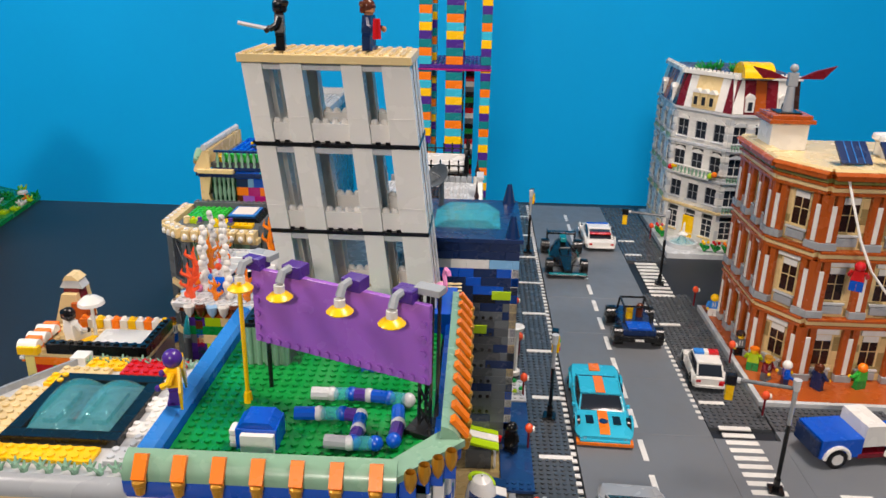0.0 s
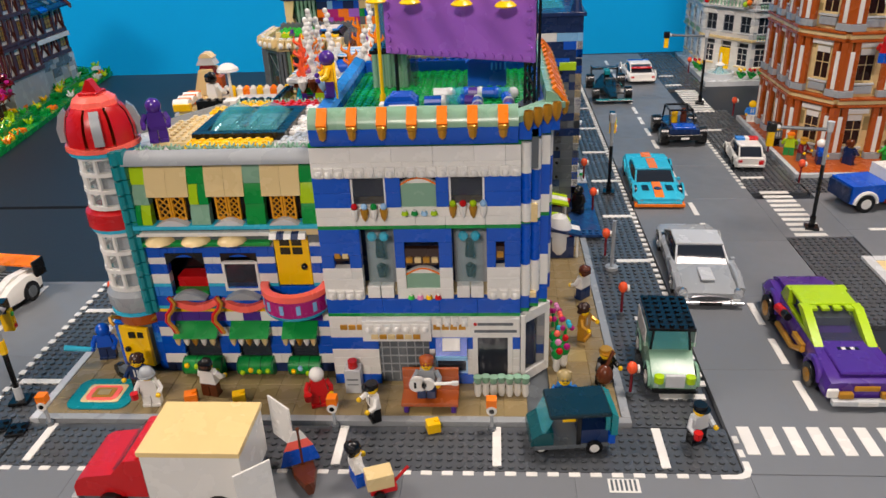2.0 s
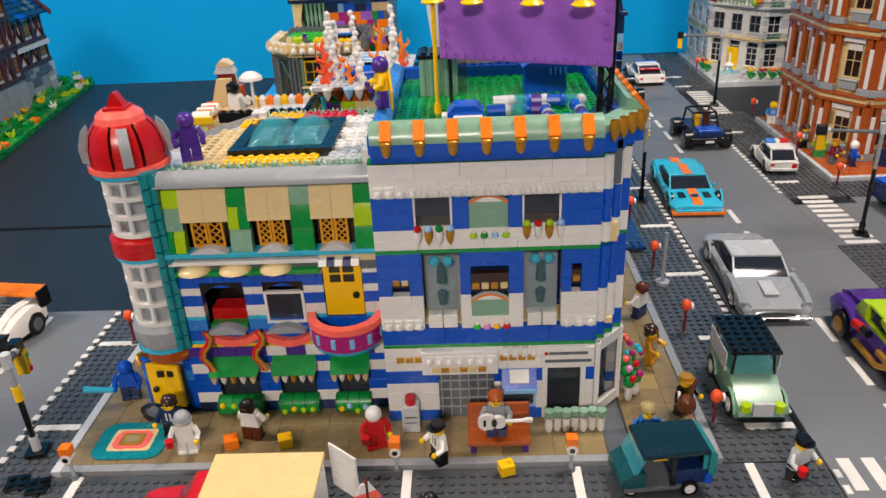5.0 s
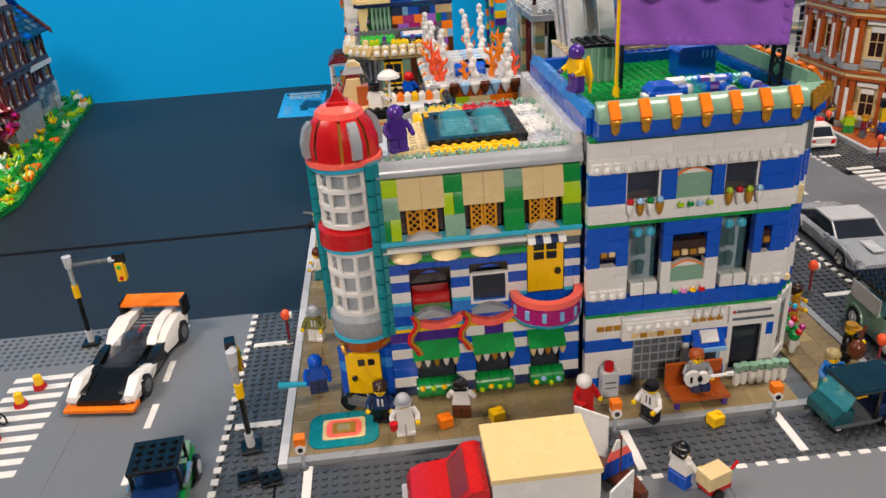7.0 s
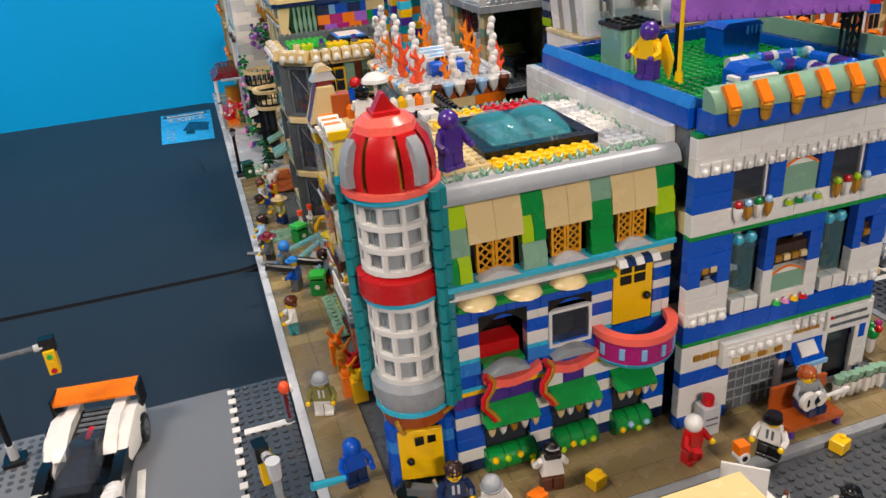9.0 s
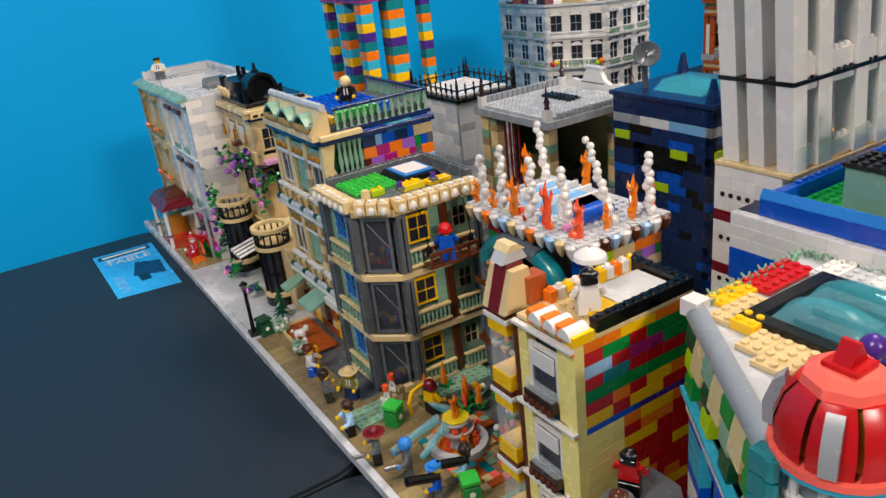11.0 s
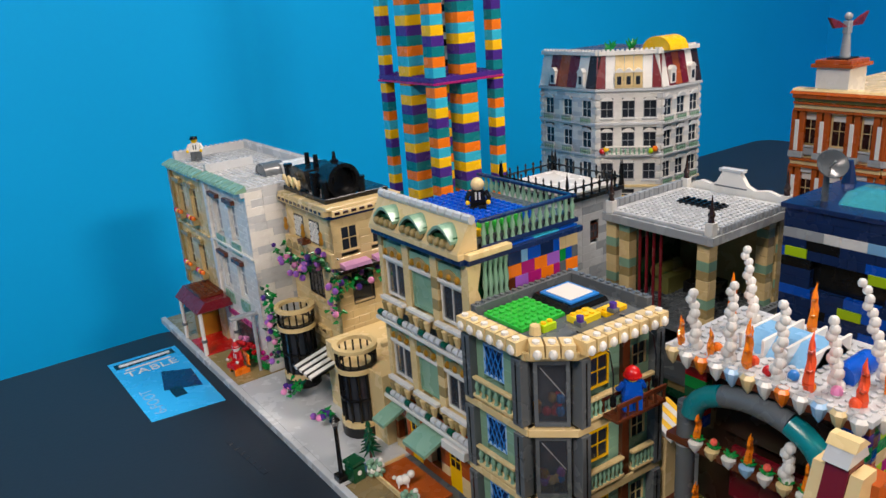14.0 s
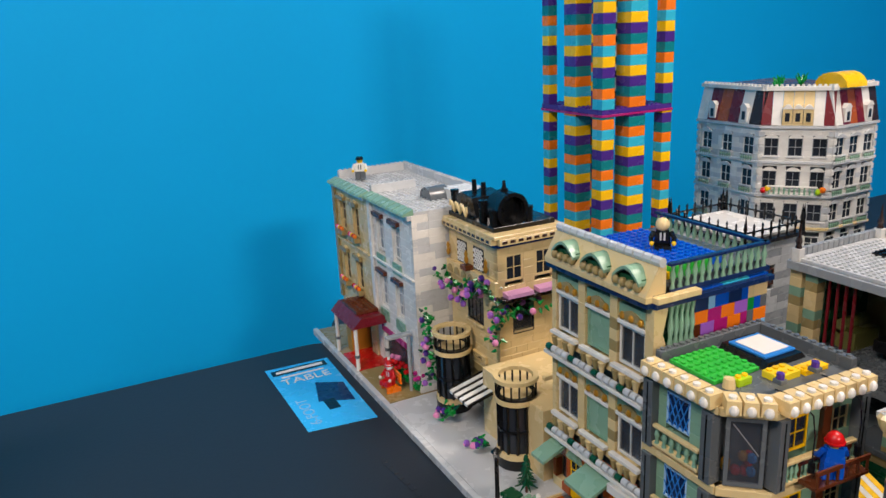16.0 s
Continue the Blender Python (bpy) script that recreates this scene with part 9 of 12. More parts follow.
def classic_extras(c, Y, hw, H, hd, sh, tl):
    o = (0, 0, 0)
    part("grille", Geo("stud").slab([(hw * 0.62 * math.cos(a), hd * 0.52 + hd * 0.17 * math.sin(a)) for a in [2 * math.pi * i / 18 for i in range(18)]], Y(0.0) - 0.0022, Y(0.0) + 0.001, "y"), c, "dark oval grille", o)
    part("grille_rim", Geo("chrome").tube([(hw * 0.63 * math.cos(a), Y(0.0) - 0.0018, hd * 0.52 + hd * 0.18 * math.sin(a)) for a in [2 * math.pi * i / 18 for i in range(19)]], 0.0010, 5), c, "", o)
    part("plate", Geo("black").cbox(-0.011, 0.011, Y(-0.032), Y(-0.028), hd * 0.20, hd * 0.40), c, "", o)
    for s in (-1, 1):
        part("lamp_ring", Geo("chrome").rod((s * hw * 0.80, Y(0.035), hd * 0.74), (s * hw * 0.80, Y(0.006), hd * 0.74), 0.0050, None, 14), c, "", o)
        part("lamp_glass", Geo("clear").ball(s * hw * 0.80, Y(0.006), hd * 0.74, 0.0044, 10, 6), c, "", o)
        part("wing_line", Geo("grey").tube([(s * hw * 0.90, Y(t), z) for t, z in ((0.03, hd * 0.86), (0.12, hd * 1.06), (0.24, hd * 1.12), (0.34, hd * 1.10))], 0.0042, 8), c, "rounded front wing", o)
    part("bonnet_scoop", Geo("ltgrey").cbox(-0.007, 0.007, Y(0.10), Y(0.27), sh * 0.95, sh * 1.05, None, 0.001), c, "", o)
    part("bumper_bar", Geo("chrome").rod((-hw * 0.95, Y(-0.018), hd * 0.30), (hw * 0.95, Y(-0.018), hd * 0.30), 0.0018), c, "silver bumper", o)


def police_extras(c, Y, hw, H, hd, sh, tl):
    o = (0, 0, 0)
    for x0, x1, k in ((-0.016, -0.003, "red"), (0.003, 0.016, "azure"), (-0.003, 0.003, "white")):
        part("beacon", Geo(k).cbox(x0, x1, Y(0.46), Y(0.58), H + 0.0016, H + 0.0056), c, "", o)
    part("rear_panel", Geo("red").cbox(-hw * 0.8, -hw * 0.5, Y(1.0), Y(1.0) + 0.001, tl * 0.5, tl * 0.8), c, "", o)


def muscle_car(x, y, rz):
    """Purple hot rod with a lime cabin, nose towards -y."""
    o = (0, 0, 0)
    c = thing("muscle_car", "purple toy hot rod with a lime green cabin and gold wheels", "car", x, y, ZR, rz)
    part("body", loft(Geo("purple"), [(-0.088, 0.033, 0.035, 0.008, 0.017, 0.031, 0.0235), (-0.078, 0.034, 0.036, 0.008, 0.018, 0.032, 0.0265), (-0.040, 0.029, 0.031, 0.008, 0.021, 0.029, 0.0290), (0.020, 0.030, 0.032, 0.008, 0.024, 0.030, 0.0295), (0.050, 0.034, 0.036, 0.008, 0.026, 0.032, 0.0330), (0.074, 0.035, 0.037, 0.009, 0.026, 0.032, 0.0345), (0.088, 0.033, 0.035, 0.010, 0.024, 0.030, 0.0310), (0.094, 0.031, 0.033, 0.012, 0.022, 0.027, 0.0270)]), c, "", o)
    part("bonnet", Geo("purple").cbox(-0.021, 0.021, -0.082, -0.040, 0.0270, 0.0305, None, 0.0012), c, "", o)
    part("boot_lid", Geo("purple").slab([(0.046, 0.0330), (0.090, 0.0310), (0.090, 0.0330), (0.078, 0.0385), (0.050, 0.0395)], -0.024, 0.024, "x"), c, "", o)
    part("roof", Geo("lime").cbox(-0.026, 0.026, 0.006, 0.044, 0.0450, 0.0482, None, 0.0008), c, "lime green roof", o)
    for k in range(4):
        part("roof_rib", Geo("lime").cbox(-0.021 + k * 0.0115, -0.0135 + k * 0.0115, -0.0010, 0.0058, 0.0440, 0.0470), c, "", o)
    part("cabin", Geo("smoke").slab([(-0.030, 0.0296), (0.046, 0.0296), (0.043, 0.0449), (0.006, 0.0449)], -0.0235, 0.0235, "x"), c, "smoky windows", o)
    part("seat_block", Geo("dkgrey").cbox(-0.018, 0.018, -0.004, 0.030, 0.0298, 0.0390), c, "", o)
    for s in (-1, 1):
        a, b = sorted((s * 0.0200, s * 0.0285))
        part("pillar", Geo("lime").slab([(-0.040, 0.0293), (-0.022, 0.0293), (0.010, 0.0450), (0.008, 0.0478), (-0.002, 0.0478)], a, b, "x"), c, "lime green screen pillar", o)
        part("pillar", Geo("lime").slab([(0.034, 0.0300), (0.056, 0.0300), (0.044, 0.0478), (0.034, 0.0478)], a, b, "x"), c, "lime green rear pillar", o)
        part("sill", Geo("lime").cbox(min(s * 0.0238, s * 0.0285), max(s * 0.0238, s * 0.0285), -0.022, 0.034, 0.0293, 0.0330), c, "", o)
        part("side_pipe", Geo("gold").tube([(s * 0.0345, -0.030, 0.0200), (s * 0.0365, -0.012, 0.0115), (s * 0.0365, 0.030, 0.0115)], 0.0030, 8), c, "gold side exhaust", o)
        part("header", Geo("gold").cbox(min(s * 0.031, s * 0.0355), max(s * 0.031, s * 0.0355), -0.028, -0.004, 0.0190, 0.0240), c, "gold engine header", o)
        part("booster", Geo("red").rod((s * 0.0350, 0.022, 0.0285), (s * 0.0360, 0.036, 0.0270), 0.0046, None, 12), c, "red canister", o)
        part("booster_tip", Geo("black").rod((s * 0.0348, 0.012, 0.0295), (s * 0.0350, 0.0219, 0.0286), 0.0040, None, 12), c, "black nozzle", o)
        for yw, r, w in ((-0.058, 0.0120, 0.0090), (0.056, 0.0142, 0.0110)):
            wheel(c, s * 0.0350, yw, r, r, w, "gold")
            part("wing", Geo("purple").tube([(s * 0.0340, yw + (r + 0.0036) * math.cos(a), r + (r + 0.0036) * math.sin(a)) for a in [math.pi * (0.05 + 0.9 * i / 9) for i in range(10)]], 0.0036, 8), c, "rounded purple wing", o)
        part("headlight", Geo("white").cbox(min(s * 0.024, s * 0.034), max(s * 0.024, s * 0.034), -0.0915, -0.0882, 0.0100, 0.0190, None, 0.0015), c, "", o)
        part("fork", Geo("gold").cbox(min(s * 0.012, s * 0.024), max(s * 0.012, s * 0.024), -0.0935, -0.0882, 0.0110, 0.0160), c, "gold nose bracket", o)
    part("grille", Geo("gold").cbox(-0.011, 0.011, -0.0905, -0.0882, 0.0165, 0.0215, None, 0.0009), c, "gold grille", o)
    part("bumper", Geo("ltgrey").cbox(-0.030, 0.030, -0.0960, -0.0900, 0.0050, 0.0100), c, "pale grey bumper", o)
    part("number_plate", Geo("white").cbox(-0.0085, 0.0085, -0.0968, -0.0962, 0.0055, 0.0095), c, "", o)
    for k in range(5):
        part("check", Geo("white" if k % 2 else "black").cbox(-0.010 + k * 0.004, -0.0064 + k * 0.004, -0.0460, -0.0420, 0.0304, 0.0309), c, "", o)
    part("tail_bar", Geo("red").cbox(-0.022, 0.022, 0.0925, 0.0950, 0.0180, 0.0220), c, "", o)
    return c


car("sports_car", "light blue and orange striped toy sports car", 0.6340, 0.7700, -2, "medaz", 0.156, 0.0670, 0.0310, 0.0110, (0.30, 0.42, 0.70, 0.88), 0.56, "glass", None, "black", 0.80, gt_extras)
car("classic_coupe", "silver grey classic toy coupe", 0.6370, 0.5170, -3, "grey", 0.164, 0.0690, 0.0360, 0.0112, (0.32, 0.44, 0.68, 0.86), 0.55, "glass", "ltgrey", "chrome", 0.58, classic_extras)
muscle_car(0.7170, 0.3570, 0).scale = (0.93, 0.95, 0.95)
car("police_car", "white toy police car with red and blue beacon", 0.7920, 0.8740, 176, "white", 0.092, 0.0440, 0.0330, 0.0085, (0.30, 0.40, 0.84, 0.95), 0.52, "glass", None, "black", 0.60, police_extras)
car("rally_car", "white toy car with red and blue trim", 0.7220, 1.4180, 180, "white", 0.136, 0.0600, 0.0350, 0.0105, (0.32, 0.44, 0.72, 0.88), 0.54, "glass", "white", "chrome", 0.60, lambda c, Y, hw, H, hd, sh, tl: (part("rear_panel", Geo("red").cbox(-hw * 0.7, hw * 0.7, Y(0.78), Y(0.86), H * 0.84, H * 0.9), c, "", (0, 0, 0)), part("stripe", Geo("blue").cbox(-hw * 0.74, hw * 0.74, Y(0.45), Y(0.52), H + 0.0015, H + 0.0022), c, "", (0, 0, 0))))

O = (0, 0, 0)
sg = car("old_van", "sand green vintage toy car with a black studded roof", 0.5660, 0.3260, -2, "sand", 0.086, 0.0420, 0.0480, 0.0105, (0.34, 0.37, 0.93, 0.97), 0.42, "trteal", "black", "white", 0.62)
part("roof_studs", Geo("black").cbox(-0.020, 0.020, -0.016, 0.042, 0.0492, 0.0520).studs(-0.020, -0.015, 0.0519, 5, 7), sg, "black studded roof", O)
part("side_panel", Geo("white").cbox(-0.0216, -0.0208, -0.010, 0.036, 0.030, 0.047).cbox(0.0208, 0.0216, -0.010, 0.036, 0.030, 0.047), sg, "", O)
for s in (-1, 1):
    part("lamp", Geo("lime").cyl(s * 0.013, -0.043, 0.016, 0.022, 0.0042, None, 10), sg, "", O)
part("radiator", Geo("ltgrey").cbox(-0.008, 0.008, -0.0460, -0.0428, 0.012, 0.024), sg, "", O)

tri_ = thing("auto_rickshaw", "teal three-wheeled toy taxi with a dark roof", "rickshaw", 0.4700, 0.2260, ZR, -84)
tri_.scale = (0.88, 0.88, 0.88)
part("floor", Geo("dkgrey").cbox(-0.019, 0.019, -0.033, 0.033, 0.0075, 0.0115), tri_, "", O)
part("nose", Geo("dkteal").slab([(-0.036, 0.0116), (-0.016, 0.0116), (-0.016, 0.0250), (-0.026, 0.0250), (-0.035, 0.0190)], -0.018, 0.018, "x"), tri_, "", O)
part("windscreen", Geo("trteal").slab([(-0.026, 0.0252), (-0.023, 0.0252), (-0.016, 0.0400), (-0.019, 0.0400)], -0.018, 0.018, "x"), tri_, "clear teal windscreen", O)
part("seat_box", Geo("dkblue").cbox(-0.018, 0.018, 0.008, 0.032, 0.0116, 0.0260), tri_, "", O)
part("roof", Geo("inkteal").cbox(-0.0205, 0.0205, -0.020, 0.034, 0.0402, 0.0450, None, 0.0012), tri_, "dark teal roof", O)
part("back_panel", Geo("teal").slab([(0.0342, 0.0200), (0.0400, 0.0200), (0.0400, 0.0400), (0.0342, 0.0440)], -0.0195, 0.0195, "x"), tri_, "bright teal back panel", O)
part("lower_panel", Geo("blue").cbox(-0.0188, 0.0188, 0.0322, 0.0385, 0.0100, 0.0198), tri_, "", O)
for s in (-1, 1):
    part("post", Geo("black").cbox(s * 0.0185 - 0.0012, s * 0.0185 + 0.0012, 0.004, 0.008, 0.0116, 0.0402), tri_, "", O)
    part("post", Geo("teal").cbox(s * 0.0185 - 0.0012, s * 0.0185 + 0.0012, 0.029, 0.033, 0.0260, 0.0402), tri_, "", O)
    wheel(tri_, s * 0.017, 0.020, 0.0075, 0.0075, 0.0060, "white")
    wheel(tri_, s * 0.012, -0.026, 0.0070, 0.0070, 0.0055, "white")
part("driver_shape", Geo("yellow").cbox(-0.006, 0.006, -0.006, 0.006, 0.0260, 0.0310), tri_, "", O)

bg = thing("buggy", "dark blue toy buggy with a black roll cage", "car", 0.7180, 0.9950, ZR, 180)
bg.scale = (1.08, 1.08, 1.08)
part("tub", Geo("dkblue").slab([(-0.045, 0.012), (0.046, 0.012), (0.046, 0.026), (0.020, 0.028), (-0.006, 0.024), (-0.045, 0.022)], -0.022, 0.022, "x"), bg, "", O)
part("bonnet", Geo("blue").cbox(-0.016, 0.016, 0.024, 0.046, 0.0262, 0.0295), bg, "", O)
part("bumper", Geo("black").cbox(-0.026, 0.026, 0.0462, 0.0510, 0.011, 0.019), bg, "", O)
part("number_plate", Geo("white").cbox(-0.006, 0.006, 0.0512, 0.0518, 0.012, 0.0155), bg, "", O)
for s in (-1, 1):
    part("cage", Geo("black").tube([(s * 0.018, -0.030, 0.024), (s * 0.017, -0.022, 0.046), (s * 0.017, 0.012, 0.046), (s * 0.018, 0.026, 0.028)], 0.0016, 6), bg, "black roll cage", O)
    for y in (-0.032, 0.034):
        wheel(bg, s * 0.027, y, 0.0135, 0.0135, 0.0125, "dkgrey")
for y in (-0.022, 0.012):
    part("cross_bar", Geo("black").rod((-0.017, y, 0.046), (0.017, y, 0.046), 0.0016), bg, "", O)
part("crew_shape", Geo("brown").cyl(-0.008, -0.004, 0.024, 0.036, 0.005, None, 8).ball(-0.008, -0.004, 0.040, 0.0052, 8, 6), bg, "", O)
part("crew_shape", Geo("yellow").cyl(0.008, 0.006, 0.024, 0.036, 0.005, None, 8).ball(0.008, 0.006, 0.040, 0.0052, 8, 6), bg, "", O)

f1 = thing("racing_car", "black and teal open-wheel toy racing car", "car", 0.6420, 1.2850, ZR, 0)
f1.scale = (1.12, 1.12, 1.12)
part("body", loft(Geo("black"), [(-0.068, 0.006, 0.007, 0.006, 0.009, 0.005, 0.012), (-0.030, 0.010, 0.012, 0.005, 0.014, 0.009, 0.020), (0.0, 0.020, 0.024, 0.005, 0.014, 0.012, 0.022), (0.030, 0.018, 0.020, 0.005, 0.016, 0.008, 0.030), (0.064, 0.008, 0.010, 0.006, 0.016, 0.006, 0.020)]), f1, "", O)
part("front_wing", Geo("black").cbox(-0.032, 0.032, -0.074, -0.058, 0.0040, 0.0066), f1, "", O)
part("wing_trim", Geo("teal").cbox(-0.030, 0.030, -0.0735, -0.066, 0.0068, 0.0082), f1, "teal trim", O)
part("rear_wing", Geo("black").cbox(-0.024, 0.024, 0.058, 0.070, 0.030, 0.0335).cbox(-0.025, -0.023, 0.056, 0.072, 0.016, 0.036).cbox(0.023, 0.025, 0.056, 0.072, 0.016, 0.036), f1, "", O)
part("halo", Geo("dkgrey").tube([(-0.008, 0.004, 0.022), (-0.007, -0.010, 0.030), (0.007, -0.010, 0.030), (0.008, 0.004, 0.022)], 0.0015, 6), f1, "", O)
part("side_trim", Geo("teal").cbox(-0.0245, -0.0235, -0.004, 0.026, 0.010, 0.015).cbox(0.0235, 0.0245, -0.004, 0.026, 0.010, 0.015), f1, "", O)
part("air_box", Geo("teal").cbox(-0.005, 0.005, 0.018, 0.040, 0.030, 0.0370), f1, "", O)
for s in (-1, 1):
    wheel(f1, s * 0.028, -0.044, 0.0120, 0.0120, 0.0110, "dkgrey")
    wheel(f1, s * 0.028, 0.046, 0.0128, 0.0128, 0.0135, "dkgrey")
    part("arm", Geo("black").rod((s * 0.008, -0.044, 0.012), (s * 0.026, -0.044, 0.012), 0.0012), f1, "", O)

bt = thing("pickup_truck", "blue and white toy pickup with dark red trim", "truck", 0.9160, 0.7020, ZR, 100)
part("bed", Geo("blue").cbox(-0.024, 0.024, 0.006, 0.056, 0.012, 0.036), bt, "", O)
part("cab", Geo("white").slab([(-0.032, 0.024), (0.006, 0.024), (0.004, 0.050), (-0.020, 0.050)], -0.023, 0.023, "x"), bt, "", O)
part("bonnet", Geo("blue").cbox(-0.023, 0.023, -0.056, -0.030, 0.012, 0.026), bt, "", O)
part("trim", Geo("dkred").cbox(-0.0245, 0.0245, -0.054, 0.010, 0.010, 0.016), bt, "", O)
part("tail", Geo("dkblue").cbox(-0.022, 0.022, 0.0562, 0.0600, 0.014, 0.034), bt, "", O)
for s in (-1, 1):
    for y in (-0.038, 0.036):
        wheel(bt, s * 0.022, y, 0.0120, 0.0120, 0.0090, "white")
        part("arch", Geo("white").tube([(s * 0.0252, y + 0.0150 * math.cos(a), 0.012 + 0.0150 * math.sin(a)) for a in [math.pi * i / 8 for i in range(9)]], 0.0024, 6), bt, "", O)

sp2 = thing("hypercar", "white, black and orange low toy supercar", "car", -0.1430, 0.4120, ZR, -8)
part("floor", Geo("black").cbox(-0.030, 0.030, -0.066, 0.070, 0.0040, 0.0100), sp2, "", O)
part("splitter", Geo("orange").slab([(-0.074, 0.0035), (-0.060, 0.0035), (-0.060, 0.0080), (-0.074, 0.0065)], -0.032, 0.032, "x"), sp2, "orange front splitter", O)
part("nose", loft(Geo("black"), [(-0.068, 0.022, 0.022, 0.007, 0.010, 0.020, 0.013), (-0.045, 0.020, 0.020, 0.007, 0.014, 0.018, 0.018), (-0.022, 0.016, 0.018, 0.008, 0.018, 0.014, 0.022)]), sp2, "glossy black nose", O)
part("canopy", loft(Geo("smoke"), [(-0.030, 0.012, 0.013, 0.018, 0.020, 0.010, 0.022), (-0.006, 0.014, 0.014, 0.018, 0.026, 0.010, 0.032), (0.014, 0.013, 0.013, 0.018, 0.026, 0.009, 0.032), (0.034, 0.010, 0.010, 0.018, 0.024, 0.007, 0.026)]), sp2, "smoky clear canopy", O)
part("engine_deck", Geo("black").cbox(-0.014, 0.014, 0.022, 0.066, 0.010, 0.0240), sp2, "", O)
part("spine", Geo("red").cbox(-0.002, 0.002, 0.026, 0.040, 0.0242, 0.0260), sp2, "", O)
for s in (-1, 1):
    part("fender", loft(Geo("white"), [(-0.066, 0.004, 0.006, 0.008, 0.012, 0.004, 0.015), (-0.048, 0.007, 0.008, 0.008, 0.018, 0.005, 0.024), (-0.026, 0.006, 0.007, 0.008, 0.018, 0.004, 0.020), (-0.010, 0.003, 0.004, 0.008, 0.012, 0.003, 0.014)]).moved(Matrix.Translation((s * 0.026, 0, 0))), sp2, "white front fender", O)
    part("fender", loft(Geo("white"), [(0.004, 0.003, 0.004, 0.008, 0.014, 0.003, 0.016), (0.028, 0.008, 0.009, 0.008, 0.020, 0.006, 0.027), (0.050, 0.009, 0.010, 0.008, 0.022, 0.006, 0.029), (0.068, 0.007, 0.008, 0.010, 0.020, 0.005, 0.024)]).moved(Matrix.Translation((s * 0.025, 0, 0))), sp2, "white rear fender", O)
    wheel(sp2, s * 0.029, -0.044, 0.0110, 0.0110, 0.0100, "dkgrey")
    wheel(sp2, s * 0.030, 0.047, 0.0118, 0.0118, 0.0110, "dkgrey")
    part("wing_plate", Geo("black").cbox(s * 0.032 - 0.0012, s * 0.032 + 0.0012, 0.060, 0.078, 0.020, 0.040), sp2, "", O)
part("wing", Geo("orange").slab([(0.060, 0.034), (0.078, 0.038), (0.078, 0.040), (0.060, 0.0362)], -0.031, 0.031, "x"), sp2, "orange rear wing", O)
for s in (-1, 1):
    a, b = sorted((s * 0.0220, s * 0.0300))
    part("side_panel", Geo("black").slab([(-0.030, 0.0090), (0.024, 0.0090), (0.024, 0.0190), (0.002, 0.0215), (-0.030, 0.0150)], a, b, "x"), sp2, "black sculpted door", O)
    a, b = sorted((s * 0.0130, s * 0.0225))
    part("haunch", Geo("white").slab([(0.010, 0.0200), (0.070, 0.0220), (0.070, 0.0290), (0.040, 0.0320), (0.016, 0.0255)], a, b, "x"), sp2, "white rear haunch", O)
    a, b = sorted((s * 0.0150, s * 0.0215))
    part("bonnet_panel", Geo("black").slab([(-0.062, 0.0150), (-0.026, 0.0190), (-0.026, 0.0225), (-0.058, 0.0170)], a, b, "x"), sp2, "", O)
    part("headlight", Geo("clear").cbox(min(s * 0.020, s * 0.029), max(s * 0.020, s * 0.029), -0.0700, -0.0640, 0.0110, 0.0140), sp2, "", O)
for k in range(5):
    part("louvre", Geo("dkgrey").cbox(-0.0105, 0.0105, 0.036 + k * 0.0065, 0.0395 + k * 0.0065, 0.0241, 0.0256), sp2, "", O)

gv = thing("green_jeep", "dark green toy jeep with a black studded roof", "car", -0.0680, 0.2180, ZR, 4)
part("body", Geo("green").cbox(-0.019, 0.019, -0.040, 0.040, 0.0100, 0.0200), gv, "", O)
part("hood", Geo("sand").cbox(-0.017, 0.017, 0.014, 0.041, 0.0202, 0.0250), gv, "", O)
part("tub", Geo("dkblue").cbox(-0.016, 0.016, -0.034, 0.010, 0.0202, 0.0280), gv, "", O)
part("roof", Geo("black").cbox(-0.018, 0.018, -0.012, 0.024, 0.0400, 0.0432).studs(-0.016, -0.010, 0.0431, 4, 4), gv, "black studded roof", O)
for s in (-1, 1):
    for y in (-0.010, 0.020):
        part("post", Geo("black").cbox(s * 0.0165 - 0.0012, s * 0.0165 + 0.0012, y, y + 0.003, 0.0202, 0.0400), gv, "", O)
    for y in (-0.026, 0.026):
        wheel(gv, s * 0.0190, y, 0.0100, 0.0100, 0.0070, "ltgrey")
    part("pipe", Geo("chrome").rod((s * 0.0200, -0.010, 0.024), (s * 0.0200, 0.014, 0.024), 0.0022), gv, "", O)

lr = thing("delivery_truck", "red toy delivery truck with a cream box body", "truck", 0.1700, 0.1660, ZR, 0)
part("box_body", Geo("white").cbox(-0.005, 0.066, -0.027, 0.027, 0.0180, 0.0570), lr, "white box body", O)
part("box_roof", Geo("buff").cbox(-0.006, 0.0670, -0.0285, 0.0285, 0.0572, 0.0615), lr, "smooth buff roof panel", O)
part("chassis", Geo("dkgrey").cbox(-0.058, 0.066, -0.022, 0.022, 0.0100, 0.0178), lr, "", O)
part("cab", Geo("red").slab([(-0.060, 0.0180), (-0.0065, 0.0180), (-0.0065, 0.0490), (-0.010, 0.0510), (-0.019, 0.0500), (-0.030, 0.0380), (-0.050, 0.0355), (-0.057, 0.0320), (-0.060, 0.0260)], -0.025, 0.025, "y"), lr, "", O)
part("windscreen", Geo("smoke").slab([(-0.0312, 0.0385), (-0.0208, 0.0497), (-0.0196, 0.0490), (-0.0300, 0.0378)], -0.020, 0.020, "y"), lr, "", O)
part("bumper", Geo("ltgrey").cbox(-0.064, -0.0585, -0.026, 0.026, 0.0110, 0.0180), lr, "", O)
